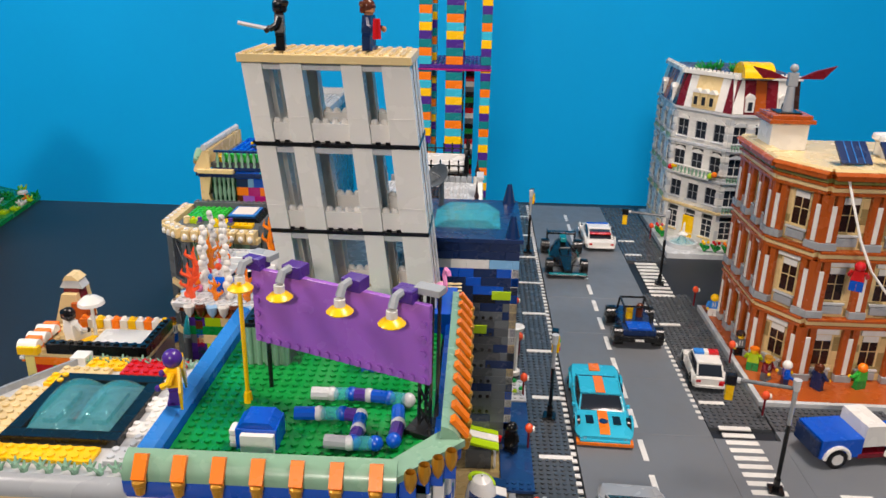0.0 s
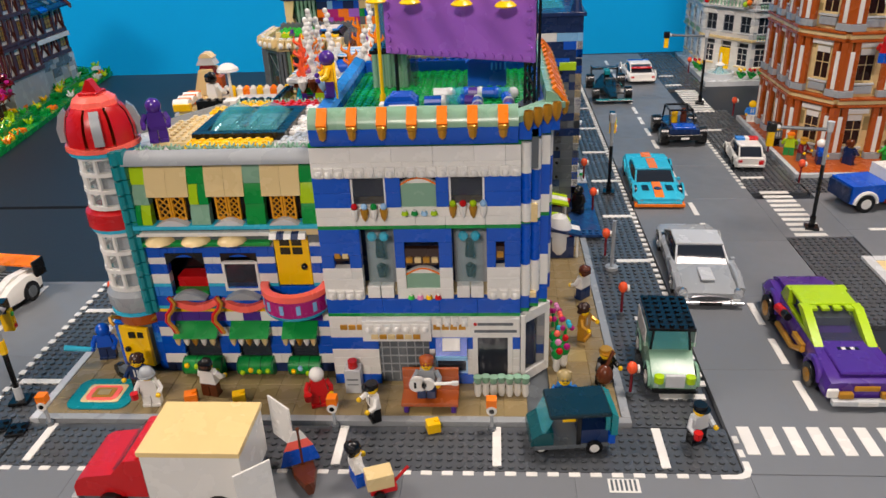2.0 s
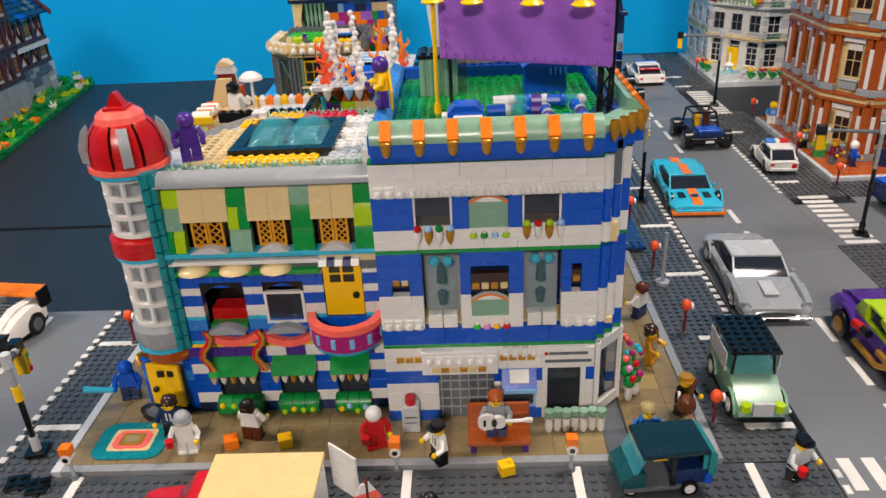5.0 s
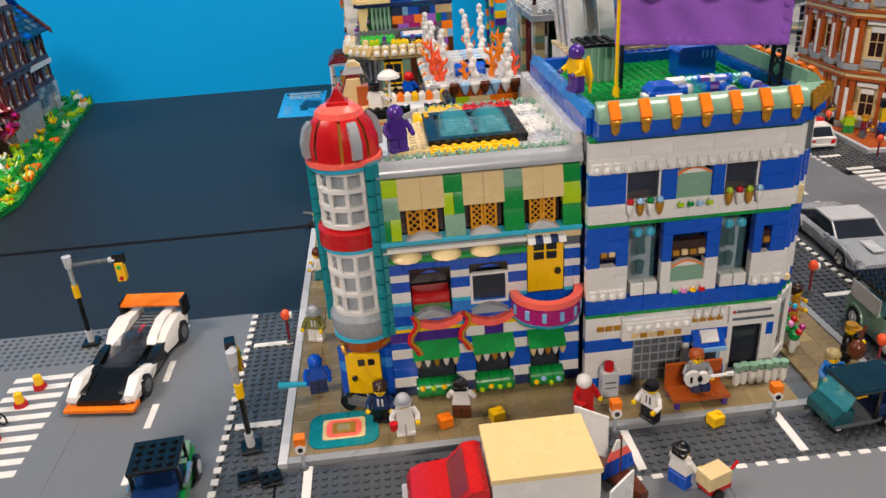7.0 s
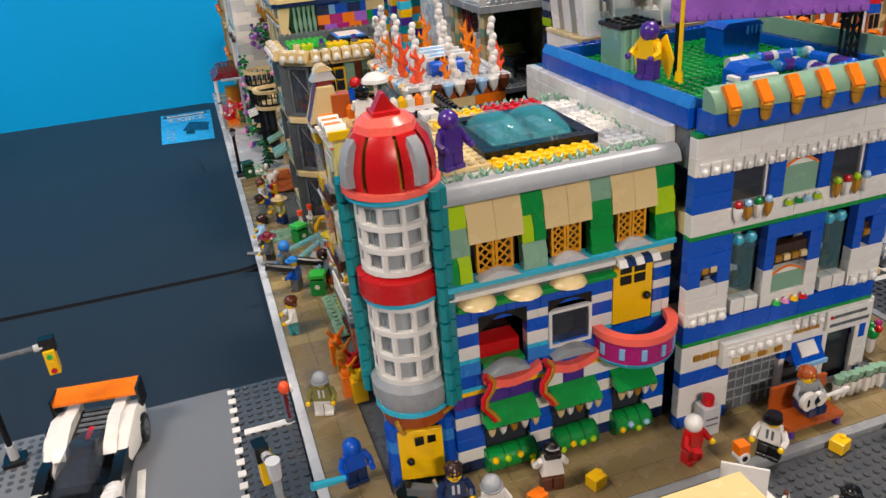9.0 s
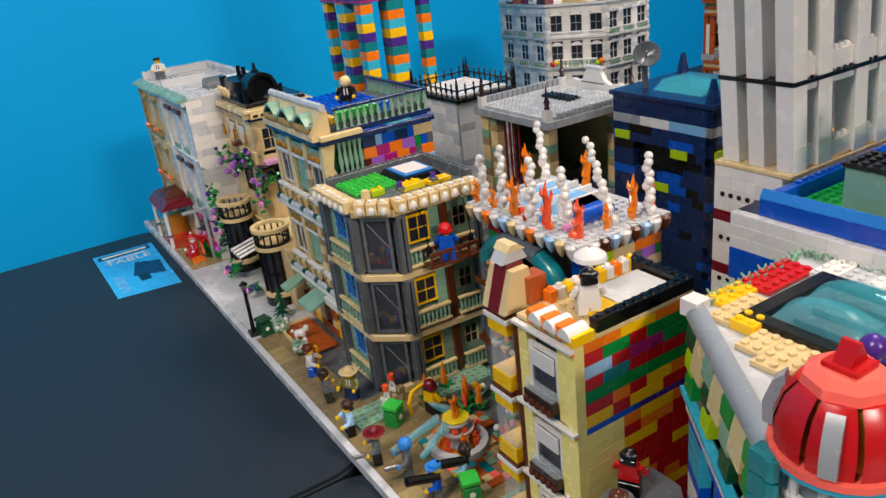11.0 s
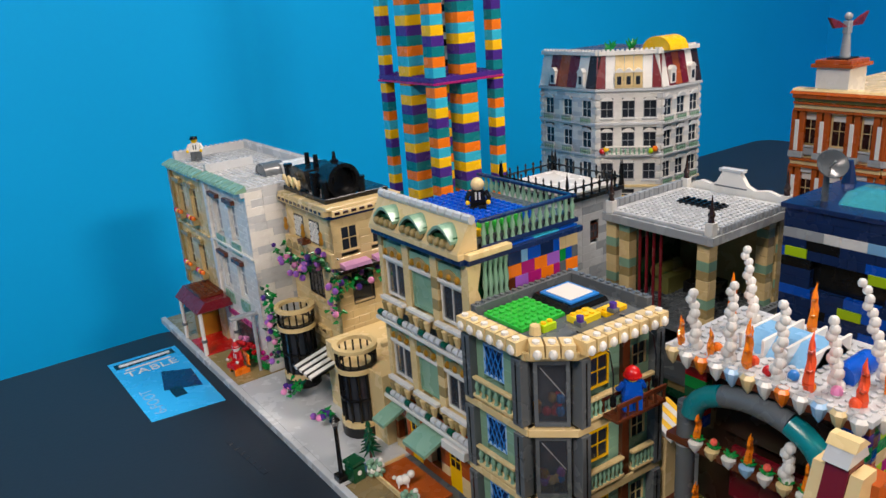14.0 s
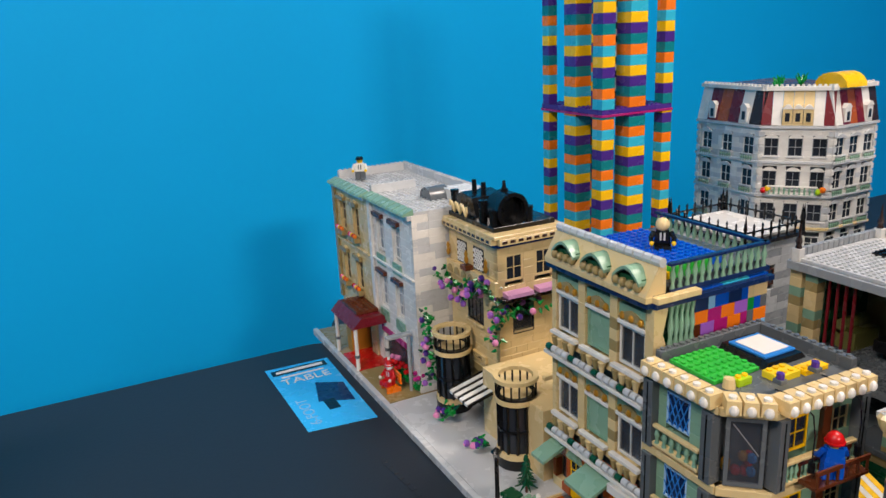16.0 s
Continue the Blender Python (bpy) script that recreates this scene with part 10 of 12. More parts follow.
for s in (-1, 1):
    part("door_leaf", Geo("white").cbox(0.0, 0.0016, -0.0135, 0.0135, 0.0, 0.0370).moved(Matrix.Translation((0.0705 + 0.006, s * 0.0350, 0.019)) @ pose(0, 0, 0, 0, 0, s * 50)), lr, "white open rear door", O)
    for x in (-0.034, 0.046):
        part("tyre", Geo("black").rod((x, s * 0.0250 - 0.004, 0.0110), (x, s * 0.0250 + 0.004, 0.0110), 0.0110, None, 14), lr, "black rubber tyre", O)
lr.matrix_basis = pose(0.1720, 0.1655, ZR, 0, 0, 0)

# ---------------------------------------------------------------- toy figures: one plain mesh each
def figure(name, label, x, y, z, rz, legs, torso, hair="dkbrown", hat="hair", head="skin", item=None, sit=False, sc=1.0, arm=None):
    g = Geo(torso)
    if sit:
        for s in (-1, 1):
            g.cbox(s * 0.0040 - 0.0037, s * 0.0040 + 0.0037, -0.0130, 0.0030, 0.0000, 0.0070, legs)
        d = -0.0050
    else:
        for s in (-1, 1):
            g.cbox(s * 0.0040 - 0.0037, s * 0.0040 + 0.0037, -0.0032, 0.0036, 0.0000, 0.0105, legs)
            g.cbox(s * 0.0040 - 0.0037, s * 0.0040 + 0.0037, -0.0050, 0.0000, 0.0000, 0.0030, legs)
        d = 0.0
    z0 = 0.0105 + d
    g.cbox(-0.0075, 0.0075, -0.0035, 0.0035, z0, z0 + 0.0030, legs)
    v = [(-0.0078, -0.0038, z0 + 0.003), (0.0078, -0.0038, z0 + 0.003), (0.0078, 0.0038, z0 + 0.003), (-0.0078, 0.0038, z0 + 0.003), (-0.0058, -0.0034, z0 + 0.0158), (0.0058, -0.0034, z0 + 0.0158), (0.0058, 0.0034, z0 + 0.0158), (-0.0058, 0.0034, z0 + 0.0158)]
    g.add(v, [(0, 1, 2, 3), (4, 5, 6, 7), (0, 1, 5, 4), (1, 2, 6, 5), (2, 3, 7, 6), (3, 0, 4, 7)], torso)
    ac = arm or torso
    for s in (-1, 1):
        sh, el, wr = (s * 0.0074, 0, z0 + 0.0138), (s * 0.0104, -0.0022, z0 + 0.0080), (s * 0.0098, -0.0070, z0 + 0.0055)
        g.tube([sh, el, wr], 0.0023, 6, ac)
        g.ball(wr[0], wr[1] - 0.0022, wr[2] - 0.0006, 0.0023, 7, 5, head)
    zh = z0 + 0.0160
    g.cyl(0, 0, zh, zh + 0.0008, 0.0036, None, 10, head)
    g.spin(0, 0, [(0.0036, zh + 0.0008), (0.0050, zh + 0.0022), (0.0050, zh + 0.0076), (0.0036, zh + 0.0090), (0.0005, zh + 0.0092)], 12, head)
    if head in ("skin", "flesh", "white") and hat != "full":
        for s in (-1, 1):
            g.cyl(s * 0.0018, -0.0047, zh + 0.0052, zh + 0.0064, 0.0006, None, 6, "black")
        g.cbox(-0.0016, 0.0016, -0.00515, -0.0047, zh + 0.0030, zh + 0.0035, "dkbrown", 0.0001)
    if not item and torso not in ("purple", "yellow"):
        g.cbox(-0.0026, 0.0026, -0.0040, -0.0034, z0 + 0.0060, z0 + 0.0135, "dkgrey" if torso in ("white", "ltgrey", "ltsky") else "ltgrey", 0.0002)
        g.cbox(-0.0009, 0.0009, -0.0042, -0.0036, z0 + 0.0052, z0 + 0.0140, torso, 0.0002)
    if hat == "hair":
        for k in range(6):
            a = 0.5 + k * 0.45
            g.ball(0.0044 * math.cos(a), 0.0012 + 0.0040 * math.sin(a), zh + 0.0078, 0.0026, 6, 4, hair)
        g.ball(0, 0.0006, zh + 0.0062, 0.0060, 10, 6, hair)
        g.cbox(-0.0056, 0.0056, 0.0010, 0.0058, zh + 0.0012, zh + 0.0060, hair, 0.001)
    elif hat == "cap":
        g.cyl(0, 0, zh + 0.0060, zh + 0.0092, 0.0058, 0.0052, 12, hair)
        g.cyl(0, -0.0022, zh + 0.0056, zh + 0.0064, 0.0066, None, 12, hair)
    elif hat == "helmet":
        g.ball(0, 0, zh + 0.0060, 0.0066, 12, 7, hair)
        g.cyl(0, 0, zh + 0.0040, zh + 0.0050, 0.0076, None, 12, hair)
    elif hat == "brim":
        g.cyl(0, 0, zh + 0.0060, zh + 0.0068, 0.0105, 0.0095, 14, hair)
        g.ball(0, 0, zh + 0.0066, 0.0056, 10, 6, hair)
    elif hat == "full":
        g.ball(0, 0, zh + 0.0046, 0.0066, 12, 8, hair)
    elif hat == "pointed":
        g.cyl(0, 0, zh + 0.0055, zh + 0.0150, 0.0060, 0.0012, 10, hair)
        g.ball(0, 0, zh + 0.0155, 0.0022, 7, 5, "white")
    if item == "bat":
        g.rod((-0.010, -0.009, z0 + 0.005), (-0.034, -0.010, z0 + 0.010), 0.0022, 0.0030, 8, "medaz")
    elif item == "violin":
        g.ball(-0.011, -0.010, z0 + 0.008, 0.0075, 10, 6, "brown", 1.3).rod((-0.011, -0.010, z0 + 0.014), (-0.004, -0.012, z0 + 0.030), 0.0016, None, 6, "brown")
    elif item == "guitar":
        for cx, r, c, w in ((-0.0070, 0.0072, "white", 0.0018), (0.0015, 0.0054, "white", 0.0018), (-0.0015, 0.0020, "black", 0.0022)):
            g.slab([(cx + r * math.cos(2 * math.pi * i / 16), z0 + 0.0075 + r * math.sin(2 * math.pi * i / 16)) for i in range(16)], -0.0105 - w, -0.0105 + w, "y", c)
        g.cbox(-0.0100, -0.0080, -0.0128, -0.0122, z0 + 0.0045, z0 + 0.0105, "black", 0.0002)
        g.cbox(0.0210, 0.0270, -0.0120, -0.0092, z0 + 0.0068, z0 + 0.0105, "white", 0.0005)
        g.rod((0.002, -0.0105, z0 + 0.0075), (0.022, -0.0105, z0 + 0.0085), 0.0014, None, 6, "white")
    elif item == "box":
        g.cbox(-0.007, 0.007, -0.020, -0.010, z0 + 0.001, z0 + 0.010, "orange")
    elif item == "cup":
        g.cyl(-0.0098, -0.0105, z0 + 0.003, z0 + 0.009, 0.0030, 0.0036, 8, "red")
    elif item == "bar":
        g.rod((0.0098, -0.009, z0 + 0.006), (0.0098, -0.030, z0 + 0.010), 0.0016, None, 6, "ltgrey")
    elif item == "tube":
        g.rod((0.004, 0.002, z0 + 0.014), (0.016, -0.024, z0 + 0.022), 0.0042, None, 10, "black")
    elif item == "jet":
        g.rod((0.009, -0.010, z0 + 0.006), (0.012, -0.022, z0 + 0.008), 0.0020, None, 8, "dkgrey")
    elif item == "shield":
        g.cyl(-0.0115, -0.010, z0 - 0.001, z0 + 0.014, 0.0035, 0.0030, 8, "red")
    elif item == "wings":
        g.slab([(0.003, z0 + 0.011), (0.010, z0 + 0.019), (0.017, z0 + 0.004), (0.014, z0 - 0.010), (0.009, z0 - 0.002)], 0.0040, 0.0056, "y", "yellow").slab([(-0.003, z0 + 0.011), (-0.010, z0 + 0.019), (-0.017, z0 + 0.004), (-0.014, z0 - 0.010), (-0.009, z0 - 0.002)], 0.0040, 0.0056, "y", "yellow")
    ob = solid(name, g, label, "toy figure", x, y, z, rz, "toy figures")
    if sc != 1.0:
        ob.scale = (sc, sc, sc)
    return ob


ZP = 0.0096
figure("toy_figure", "blue masked toy figure holding a pale blue club", 0.040, 0.338, ZP, 10, "dkblue", "blue", "blue", "full", "blue", "bat")
figure("toy_figure", "toy figure in white jacket with a grey cap and red cup", 0.114, 0.266, ZP, 5, "white", "white", "grey", "helmet", "skin", "cup", arm="white")
figure("toy_figure", "toy figure in dark police clothes with brown hair", 0.096, 0.286, ZP, -10, "black", "dkblue", "dkbrown", "hair")
figure("toy_figure", "toy figure in white shirt and brown trousers, black hair", 0.162, 0.280, ZP, 170, "brown", "white", "black", "hair")
figure("toy_figure", "red suited toy racer with a white helmet", 0.262, 0.267, ZP, 20, "red", "red", "white", "full", "skin", "cup")
figure("toy_figure", "leaning toy figure in black and white with a black cap", 0.312, 0.249, ZP, -60, "black", "white", "black", "cap")
figure("toy_figure", "toy busker with orange hair and a white guitar", 0.356, 0.268, 0.0250, 0, "dkblue", "grey", "dkorange", "hair", "skin", "guitar", True)
figure("toy_figure", "bearded toy musician in black with a violin", 0.508, 0.300, ZP, 40, "black", "black", "gold", "cap", "skin", "violin")
figure("toy_figure", "toy figure in gold with long dark hair", 0.498, 0.372, ZP, 60, "gold", "gold", "dkbrown", "hair")
figure("toy_figure", "toy officer in white shirt with a black cap", 0.571, 0.228, ZR, 30, "black", "ltgrey", "black", "cap", "skin", "cup")
figure("toy_figure", "toy porter in white with black hair", 0.309, 0.178, ZR, 120, "blue", "white", "black", "hair")
figure("toy_figure", "brown haired toy figure in azure by the rickshaw", 0.470, 0.262, ZP, 0, "teal", "azure", "dktan", "hair")
figure("toy_figure", "plain purple toy figure standing on the roof edge", 0.130, 0.350, 0.2215, 20, "purple", "purple", "purple", "full", "purple")
figure("toy_figure", "purple toy figure with bright yellow wings", 0.2775, 0.365, 0.2535, -75, "purple", "yellow", "purple", "full", "purple", "wings")
figure("toy_figure", "dark toy figure pointing a silver bar on the tower roof", 0.318, 0.530, 0.4646, -80, "black", "black", "black", "hair", "dkbrown", "bar")
figure("toy_figure", "dark blue toy figure with a red shield and brown hair", 0.384, 0.545, 0.4646, 80, "dkblue", "dkblue", "brown", "hair", "flesh", "shield")
figure("toy_figure", "toy sunbather with black hair on the yellow house's roof", 0.116, 0.528, 0.2062, 150, "white", "white", "black", "hair", "dkbrown", None, True)
figure("toy_figure", "red and black toy figure on the terrace", 0.117, 0.494, 0.0767, 120, "black", "red", "black", "hair", "dkbrown")
figure("toy_figure", "brown haired toy figure in yellow on the terrace", 0.082, 0.470, 0.0767, 170, "yellow", "yellow", "brown", "hair")
figure("toy_figure", "toy workman with a red cap in a hanging cradle", 0.160, 0.780, 0.1512, 150, "blue", "blue", "red", "helmet")
figure("toy_figure", "blond toy bather in black on the roof pool", 0.168, 0.976, 0.2790, -40, "black", "black", "tan", "full", "skin", None, True)
figure("toy_figure", "toy figure in white with a black cap on the roof", 0.092, 1.556, 0.2655, -30, "dkgrey", "white", "black", "cap")
figure("toy_figure", "red suited bearded toy figure on an orange bench", 0.036, 1.352, 0.0192, -70, "red", "red", "red", "pointed", "white", None, True)
figure("toy_figure", "toy figure with long brown hair in blue and grey", 0.042, 0.905, ZP, 60, "blue", "ltgrey", "brown", "hair")
figure("toy_figure", "toy figure in black with brown hair", 0.034, 0.845, ZP, 80, "black", "dkgrey", "dkbrown", "hair")
figure("toy_figure", "toy farmer with a wide tan hat", 0.056, 0.832, ZP, -60, "dkblue", "olive", "tan", "brim")
figure("toy_figure", "toy figure in light blue shirt with dark hair", 0.027, 0.777, ZP, -100, "black", "ltsky", "dkbrown", "hair")
figure("toy_figure", "toy fire fighter in black with a dark red helmet", 0.028, 0.722, ZP, -110, "black", "dkgrey", "dkred", "brim", "skin", "jet")
figure("toy_figure", "grey toy diver with a blue hood", 0.042, 0.690, ZP, -110, "dkgrey", "dkgrey", "azure", "full", "azure", "jet")
figure("toy_figure", "toy camera operator in blue with a blue cap", 0.046, 0.646, ZP, -120, "dkgrey", "blue", "azure", "cap", "skin", "tube")
figure("toy_figure", "toy officer in light blue with dark hair", 0.076, 0.648, ZP, -120, "black", "ltsky", "dkbrown", "hair", "skin", "tube")
figure("toy_figure", "toy fire fighter in yellow behind the fountain", 0.106, 0.752, ZP, 100, "black", "yellow", "dkred", "helmet", "skin", "jet")
figure("toy_figure", "toy figure in white and teal with brown hair", 0.030, 0.560, ZP, -90, "teal", "white", "brown", "hair")
figure("toy_figure", "toy figure in green vest with grey helmet", 0.034, 0.425, ZP, -20, "white", "olive", "grey", "helmet")
figure("toy_figure", "yellow haired toy figure in white and blue", 0.858, 1.062, 0.0100, -10, "white", "azure", "yellow", "full")
for i, (x, y, a, b, c) in enumerate(((0.858, 0.930, "black", "dkgrey", "dkbrown"), (0.872, 0.860, "dkgrey", "dkred", "gold"), (0.892, 0.846, "dkblue", "blue", "white"), (0.932, 0.840, "dkblue", "dkblue", "brown"), (0.862, 0.885, "green", "lime", "orange"), (0.990, 0.846, "green", "bright", "orange"))):
    figure("toy_figure", "toy figure standing before the orange house", x, y, 0.0100, 40 * i, a, b, c, ("hair", "cap", "full")[i % 3])
figure("toy_figure", "black toy figure beside the blue wall", 0.521, 0.668, 0.0128, -40, "black", "black", "black", "full", "black", "cup")
figure("toy_figure", "red and blue toy figure hanging on the cord", 0.939, 0.812, 0.165, 150, "blue", "red", "red", "full", "red")
for x, y, c in ((0.505, 0.700, "lime"), (0.500, 0.760, "yellow"), (0.508, 0.880, "white"), (0.505, 1.020, "red"), (0.510, 1.150, "azure"), (0.505, 0.450, "white"), (0.508, 0.815, "pink")):
    figure("toy_figure", "toy figure on the long pavement", x, y, ZP, x * 9000 % 360, "dkblue", c, "brown", "hair")

# ---------------------------------------------------------------- street furniture
def marker(x, y, z=ZR, rz=0, h=0.026, top="neon"):
    t = thing("meter_post", "thin post with an orange cap and white disc", "post", x, y, z, rz, "parking meters")
    part("post", Geo("grey" if top == "orange" else "dkred").cyl(0, 0, 0, h, 0.0014, None, 8), t, "", O)
    if top == "orange":
        part("cap", Geo("orange").cbox(-0.0042, 0.0042, -0.0036, 0.0044, h + 0.0042, h + 0.0120), t, "", O)
        part("disc", Geo("white").rod((0, -0.0042, h + 0.002), (0, 0.0040, h + 0.002), 0.0042, None, 12), t, "", O)
        part("pupil", Geo("black").rod((0, -0.0047, h + 0.002), (0, -0.0042, h + 0.002), 0.0022, None, 8), t, "", O)
    else:
        part("cap", Geo("neon").ball(0, 0, h + 0.0060, 0.0048, 10, 6, None, 1.25), t, "", O)
        part("disc", Geo("white").rod((0.0042, 0, h + 0.005), (0.0062, 0, h + 0.005), 0.0036, None, 10), t, "", O)
    part("foot", Geo("dkgrey").cyl(0, 0, 0, 0.0034, 0.0034, None, 8), t, "", O)
for y in (0.420, 0.548, 0.676, 0.790, 0.905, 1.030, 1.160, 1.300):
    marker(0.541, y)
marker(0.529, 0.287, ZR, 0, 0.022)
for x, y in ((0.0330, 0.240), (0.280, 0.240), (0.410, 0.2385)):
    marker(x, y, ZR, 0, 0.020, "orange")
marker(0.006, 0.430)
for y in (0.905, 1.100, 0.770):
    marker(0.838, y)
marker(0.834, 1.430)


def traffic_lamp(x, y, rz, h=0.100, arm=0.040, z=ZR, yellow=True):
    t = thing("traffic_light", "black and grey pole with a yellow hanging signal", "traffic light", x, y, z, rz, "traffic lights")
    part("base", Geo("black").cbox(-0.008, 0.008, -0.008, 0.008, 0, 0.0034), t, "", O)
    part("foot", Geo("ltgrey" if yellow else "black").cyl(0, 0, 0.0034, 0.016, 0.0036, None, 8), t, "", O)
    part("pole", Geo("black").cyl(0, 0, 0.016, h * 0.62, 0.0024, None, 8), t, "", O)
    if yellow:
        part("sleeve", Geo("yellow").cyl(0, 0, h * 0.56, h * 0.70, 0.0034, None, 8), t, "yellow sleeve", O)
    part("upper_pole", Geo("grey").cyl(0, 0, h * 0.62, h, 0.0022, 0.0026, 8), t, "", O)
    part("top", Geo("ltgrey").cyl(0, 0, h - 0.010, h + 0.002, 0.0036, 0.0044, 10), t, "", O)
    part("arm", Geo("dkgrey").rod((0, 0, h - 0.008), (arm, 0, h - 0.007), 0.0022), t, "", O)
    part("collar", Geo("ltgrey").rod((arm - 0.006, 0, h - 0.007), (arm, 0, h - 0.007), 0.0030), t, "", O)
    sg_ = part("signal", Geo("yellow").cbox(arm - 0.001, arm + 0.0070, -0.0045, 0.0045, h - 0.030, h - 0.010), t, "yellow signal head", O)
    part("visor", Geo("black").cbox(arm - 0.0022, arm + 0.0086, -0.0026, 0.0056, h - 0.012, h - 0.001), sg_, "", O)
    for k, c in enumerate(("red", "yellow", "bright")):
        part("lens", Geo(c).rod((arm + 0.003, -0.0046, h - 0.0265 + k * 0.006), (arm + 0.003, -0.0056, h - 0.0265 + k * 0.006), 0.0022, None, 8), sg_, "", O)
    return t
traffic_lamp(-0.012, 0.272, 100, 0.092, 0.020)
traffic_lamp(-0.200, 0.468, 4, 0.098, 0.044)
traffic_lamp(0.572, 0.750, 80, 0.112, 0.016, ZR, False)
traffic_lamp(0.578, 1.335, 80, 0.124, 0.016, ZR, False)
traffic_lamp(0.803, 0.625, 168, 0.134, 0.060, ZR, False)
traffic_lamp(0.803, 1.196, 165, 0.134, 0.068, ZR, False)
for x, y in ((0.016, 0.262 - 0.03), (-0.002, 0.236)):
    solid("black_plate", Geo("black").cbox(-0.008, 0.008, -0.008, 0.008, 0, 0.0022).studs(-0.008, -0.008, 0.0021, 2, 2), "black two by two plate on the road", "plate", x - 0.008, y, ZR, 12, "loose plates")
for x, y in ((-0.225, 0.395), (-0.232, 0.368), (-0.236, 0.320)):
    c = thing("traffic_cone", "yellow and red toy traffic cone", "cone", x, y, ZR, 20, "traffic cones")
    part("foot", Geo("red").cyl(0, 0, 0, 0.0050, 0.0062, 0.0055, 10), c, "", O)
    part("body", Geo("yellow").cyl(0, 0, 0.0050, 0.0140, 0.0042, 0.0036, 10), c, "", O)
bk = thing("bicycle", "black moulded toy bicycle", "bicycle", -0.247, 0.345, ZR, 70)
for y in (-0.010, 0.010):
    part("wheel", Geo("black").tube([(0, y + 0.0062 * math.cos(a), 0.0070 + 0.0062 * math.sin(a)) for a in [math.pi * i / 6 for i in range(13)]], 0.0009, 5), bk, "", O)
part("frame", Geo("black").tube([(0, -0.010, 0.007), (0, -0.006, 0.016), (0, 0.006, 0.016), (0, 0.010, 0.007), (0, 0.0, 0.007), (0, -0.006, 0.016)], 0.0011, 5), bk, "", O)
part("handlebar", Geo("black").rod((-0.005, -0.007, 0.019), (0.005, -0.007, 0.019), 0.0010), bk, "", O)

# busker's bench, mailbox, planters, handcart, boat, boxes
bn = thing("busker_bench", "brown tiled bench with purple feet", "bench", 0.358, 0.266, ZP)
part("seat", Geo("dkorange").cbox(-0.024, 0.024, -0.010, 0.010, 0.0060, 0.0096), bn, "", O)
for k in range(3):
    part("back_tile", Geo("dkorange").cbox(-0.024, 0.024, 0.0100, 0.0132, 0.0060 + k * 0.0082, 0.0141 + k * 0.0082), bn, "reddish brown tile", O)
for x in (-0.020, 0.020):
    for y in (-0.008, 0.010):
        part("leg", Geo("purple").cyl(x, y, 0, 0.0060, 0.0024, None, 8), bn, "", O)
mb = thing("mailbox", "grey mailbox with a red knob", "mailbox", 0.289, 0.288, ZP)
part("body", Geo("ltgrey").cbox(-0.007, 0.007, -0.006, 0.006, 0, 0.0240), mb, "", O)
part("slot", Geo("dkgrey").cbox(-0.005, 0.005, -0.0066, -0.0058, 0.0140, 0.0155).cbox(-0.005, 0.005, -0.0066, -0.0058, 0.0090, 0.0100), mb, "", O)
part("knob", Geo("red").cyl(0, 0, 0.0240, 0.0310, 0.0042, None, 10), mb, "red knob", O)
for k in range(7):
    x = 0.398 + k * 0.0068
    p = thing("white_urn", "white urn planter with sand green leaves", "planter", x, 0.280 + 0.0012 * (k % 2), ZP, 0, "shop planters")
    part("urn", Geo("white").spin(0, 0, [(0.0022, 0), (0.0034, 0.004), (0.0030, 0.010), (0.0040, 0.014)], 8), p, "", O)
    part("leaves", Geo("sand").cyl(0, 0, 0.0140, 0.0200, 0.0030, 0.0040, 7), p, "", O)
for k in range(5):
    p = thing("white_urn", "white urn planter with red and green blooms", "planter", 0.468 + (k % 2) * 0.007, 0.318 + k * 0.0072, ZP, 0, "shop planters")
    part("urn", Geo("white").spin(0, 0, [(0.0024, 0), (0.0036, 0.004), (0.0032, 0.010), (0.0042, 0.014)], 8), p, "", O)
    part("leaves", Geo("green").ball(0, 0, 0.0175, 0.0052, 8, 5), p, "", O)
    part("bloom", Geo(["red", "magenta", "pink", "red", "coral"][k]).ball(0.002, -0.003, 0.0225, 0.0032, 8, 5), p, "", O)
for x, y, c, h in ((0.472, 0.372, "coral", 0.034), (0.478, 0.350, "medaz", 0.040), (0.470, 0.392, "pink", 0.030)):
    g = Geo("green").cyl(0, 0, 0, h * 0.6, 0.0016, None, 6)
    for j in range(6):
        g.ball(0.006 * math.cos(j * 1.05), 0.006 * math.sin(j * 1.05), h * 0.62 + 0.003 * (j % 3), 0.0027, 7, 5, c if j % 2 else "magenta")
    solid("flower_stand", g, "tall bunch of pink and blue blooms", "flowers", x, y, ZP, 0, "flower stands")
for x, y, c in ((0.147, 0.270, "orange"), (0.190, 0.270, "yellow"), (0.362, 0.238, "yellow")):
    solid("loose_crate", Geo(c).cbox(-0.0055, 0.0055, -0.005, 0.005, 0, 0.0090).cyl(0.003, 0, 0.0089, 0.0105, 0.0022, None, 7), "small coloured crate on the pavement", "crate", x, y, ZP if y > 0.245 else ZR, 18, "loose crates")
hc = thing("hand_cart", "red hand cart with a tan crate", "cart", 0.330, 0.166, ZR, 200)
part("tray", Geo("red").cbox(-0.010, 0.010, -0.006, 0.006, 0.0050, 0.0100), hc, "", O)
part("crate", Geo("tan").cbox(-0.008, 0.012, -0.007, 0.007, 0.0102, 0.0220), hc, "tan crate", O)
part("handle", Geo("red").rod((-0.010, 0, 0.0100), (-0.020, 0, 0.0200), 0.0012), hc, "", O)
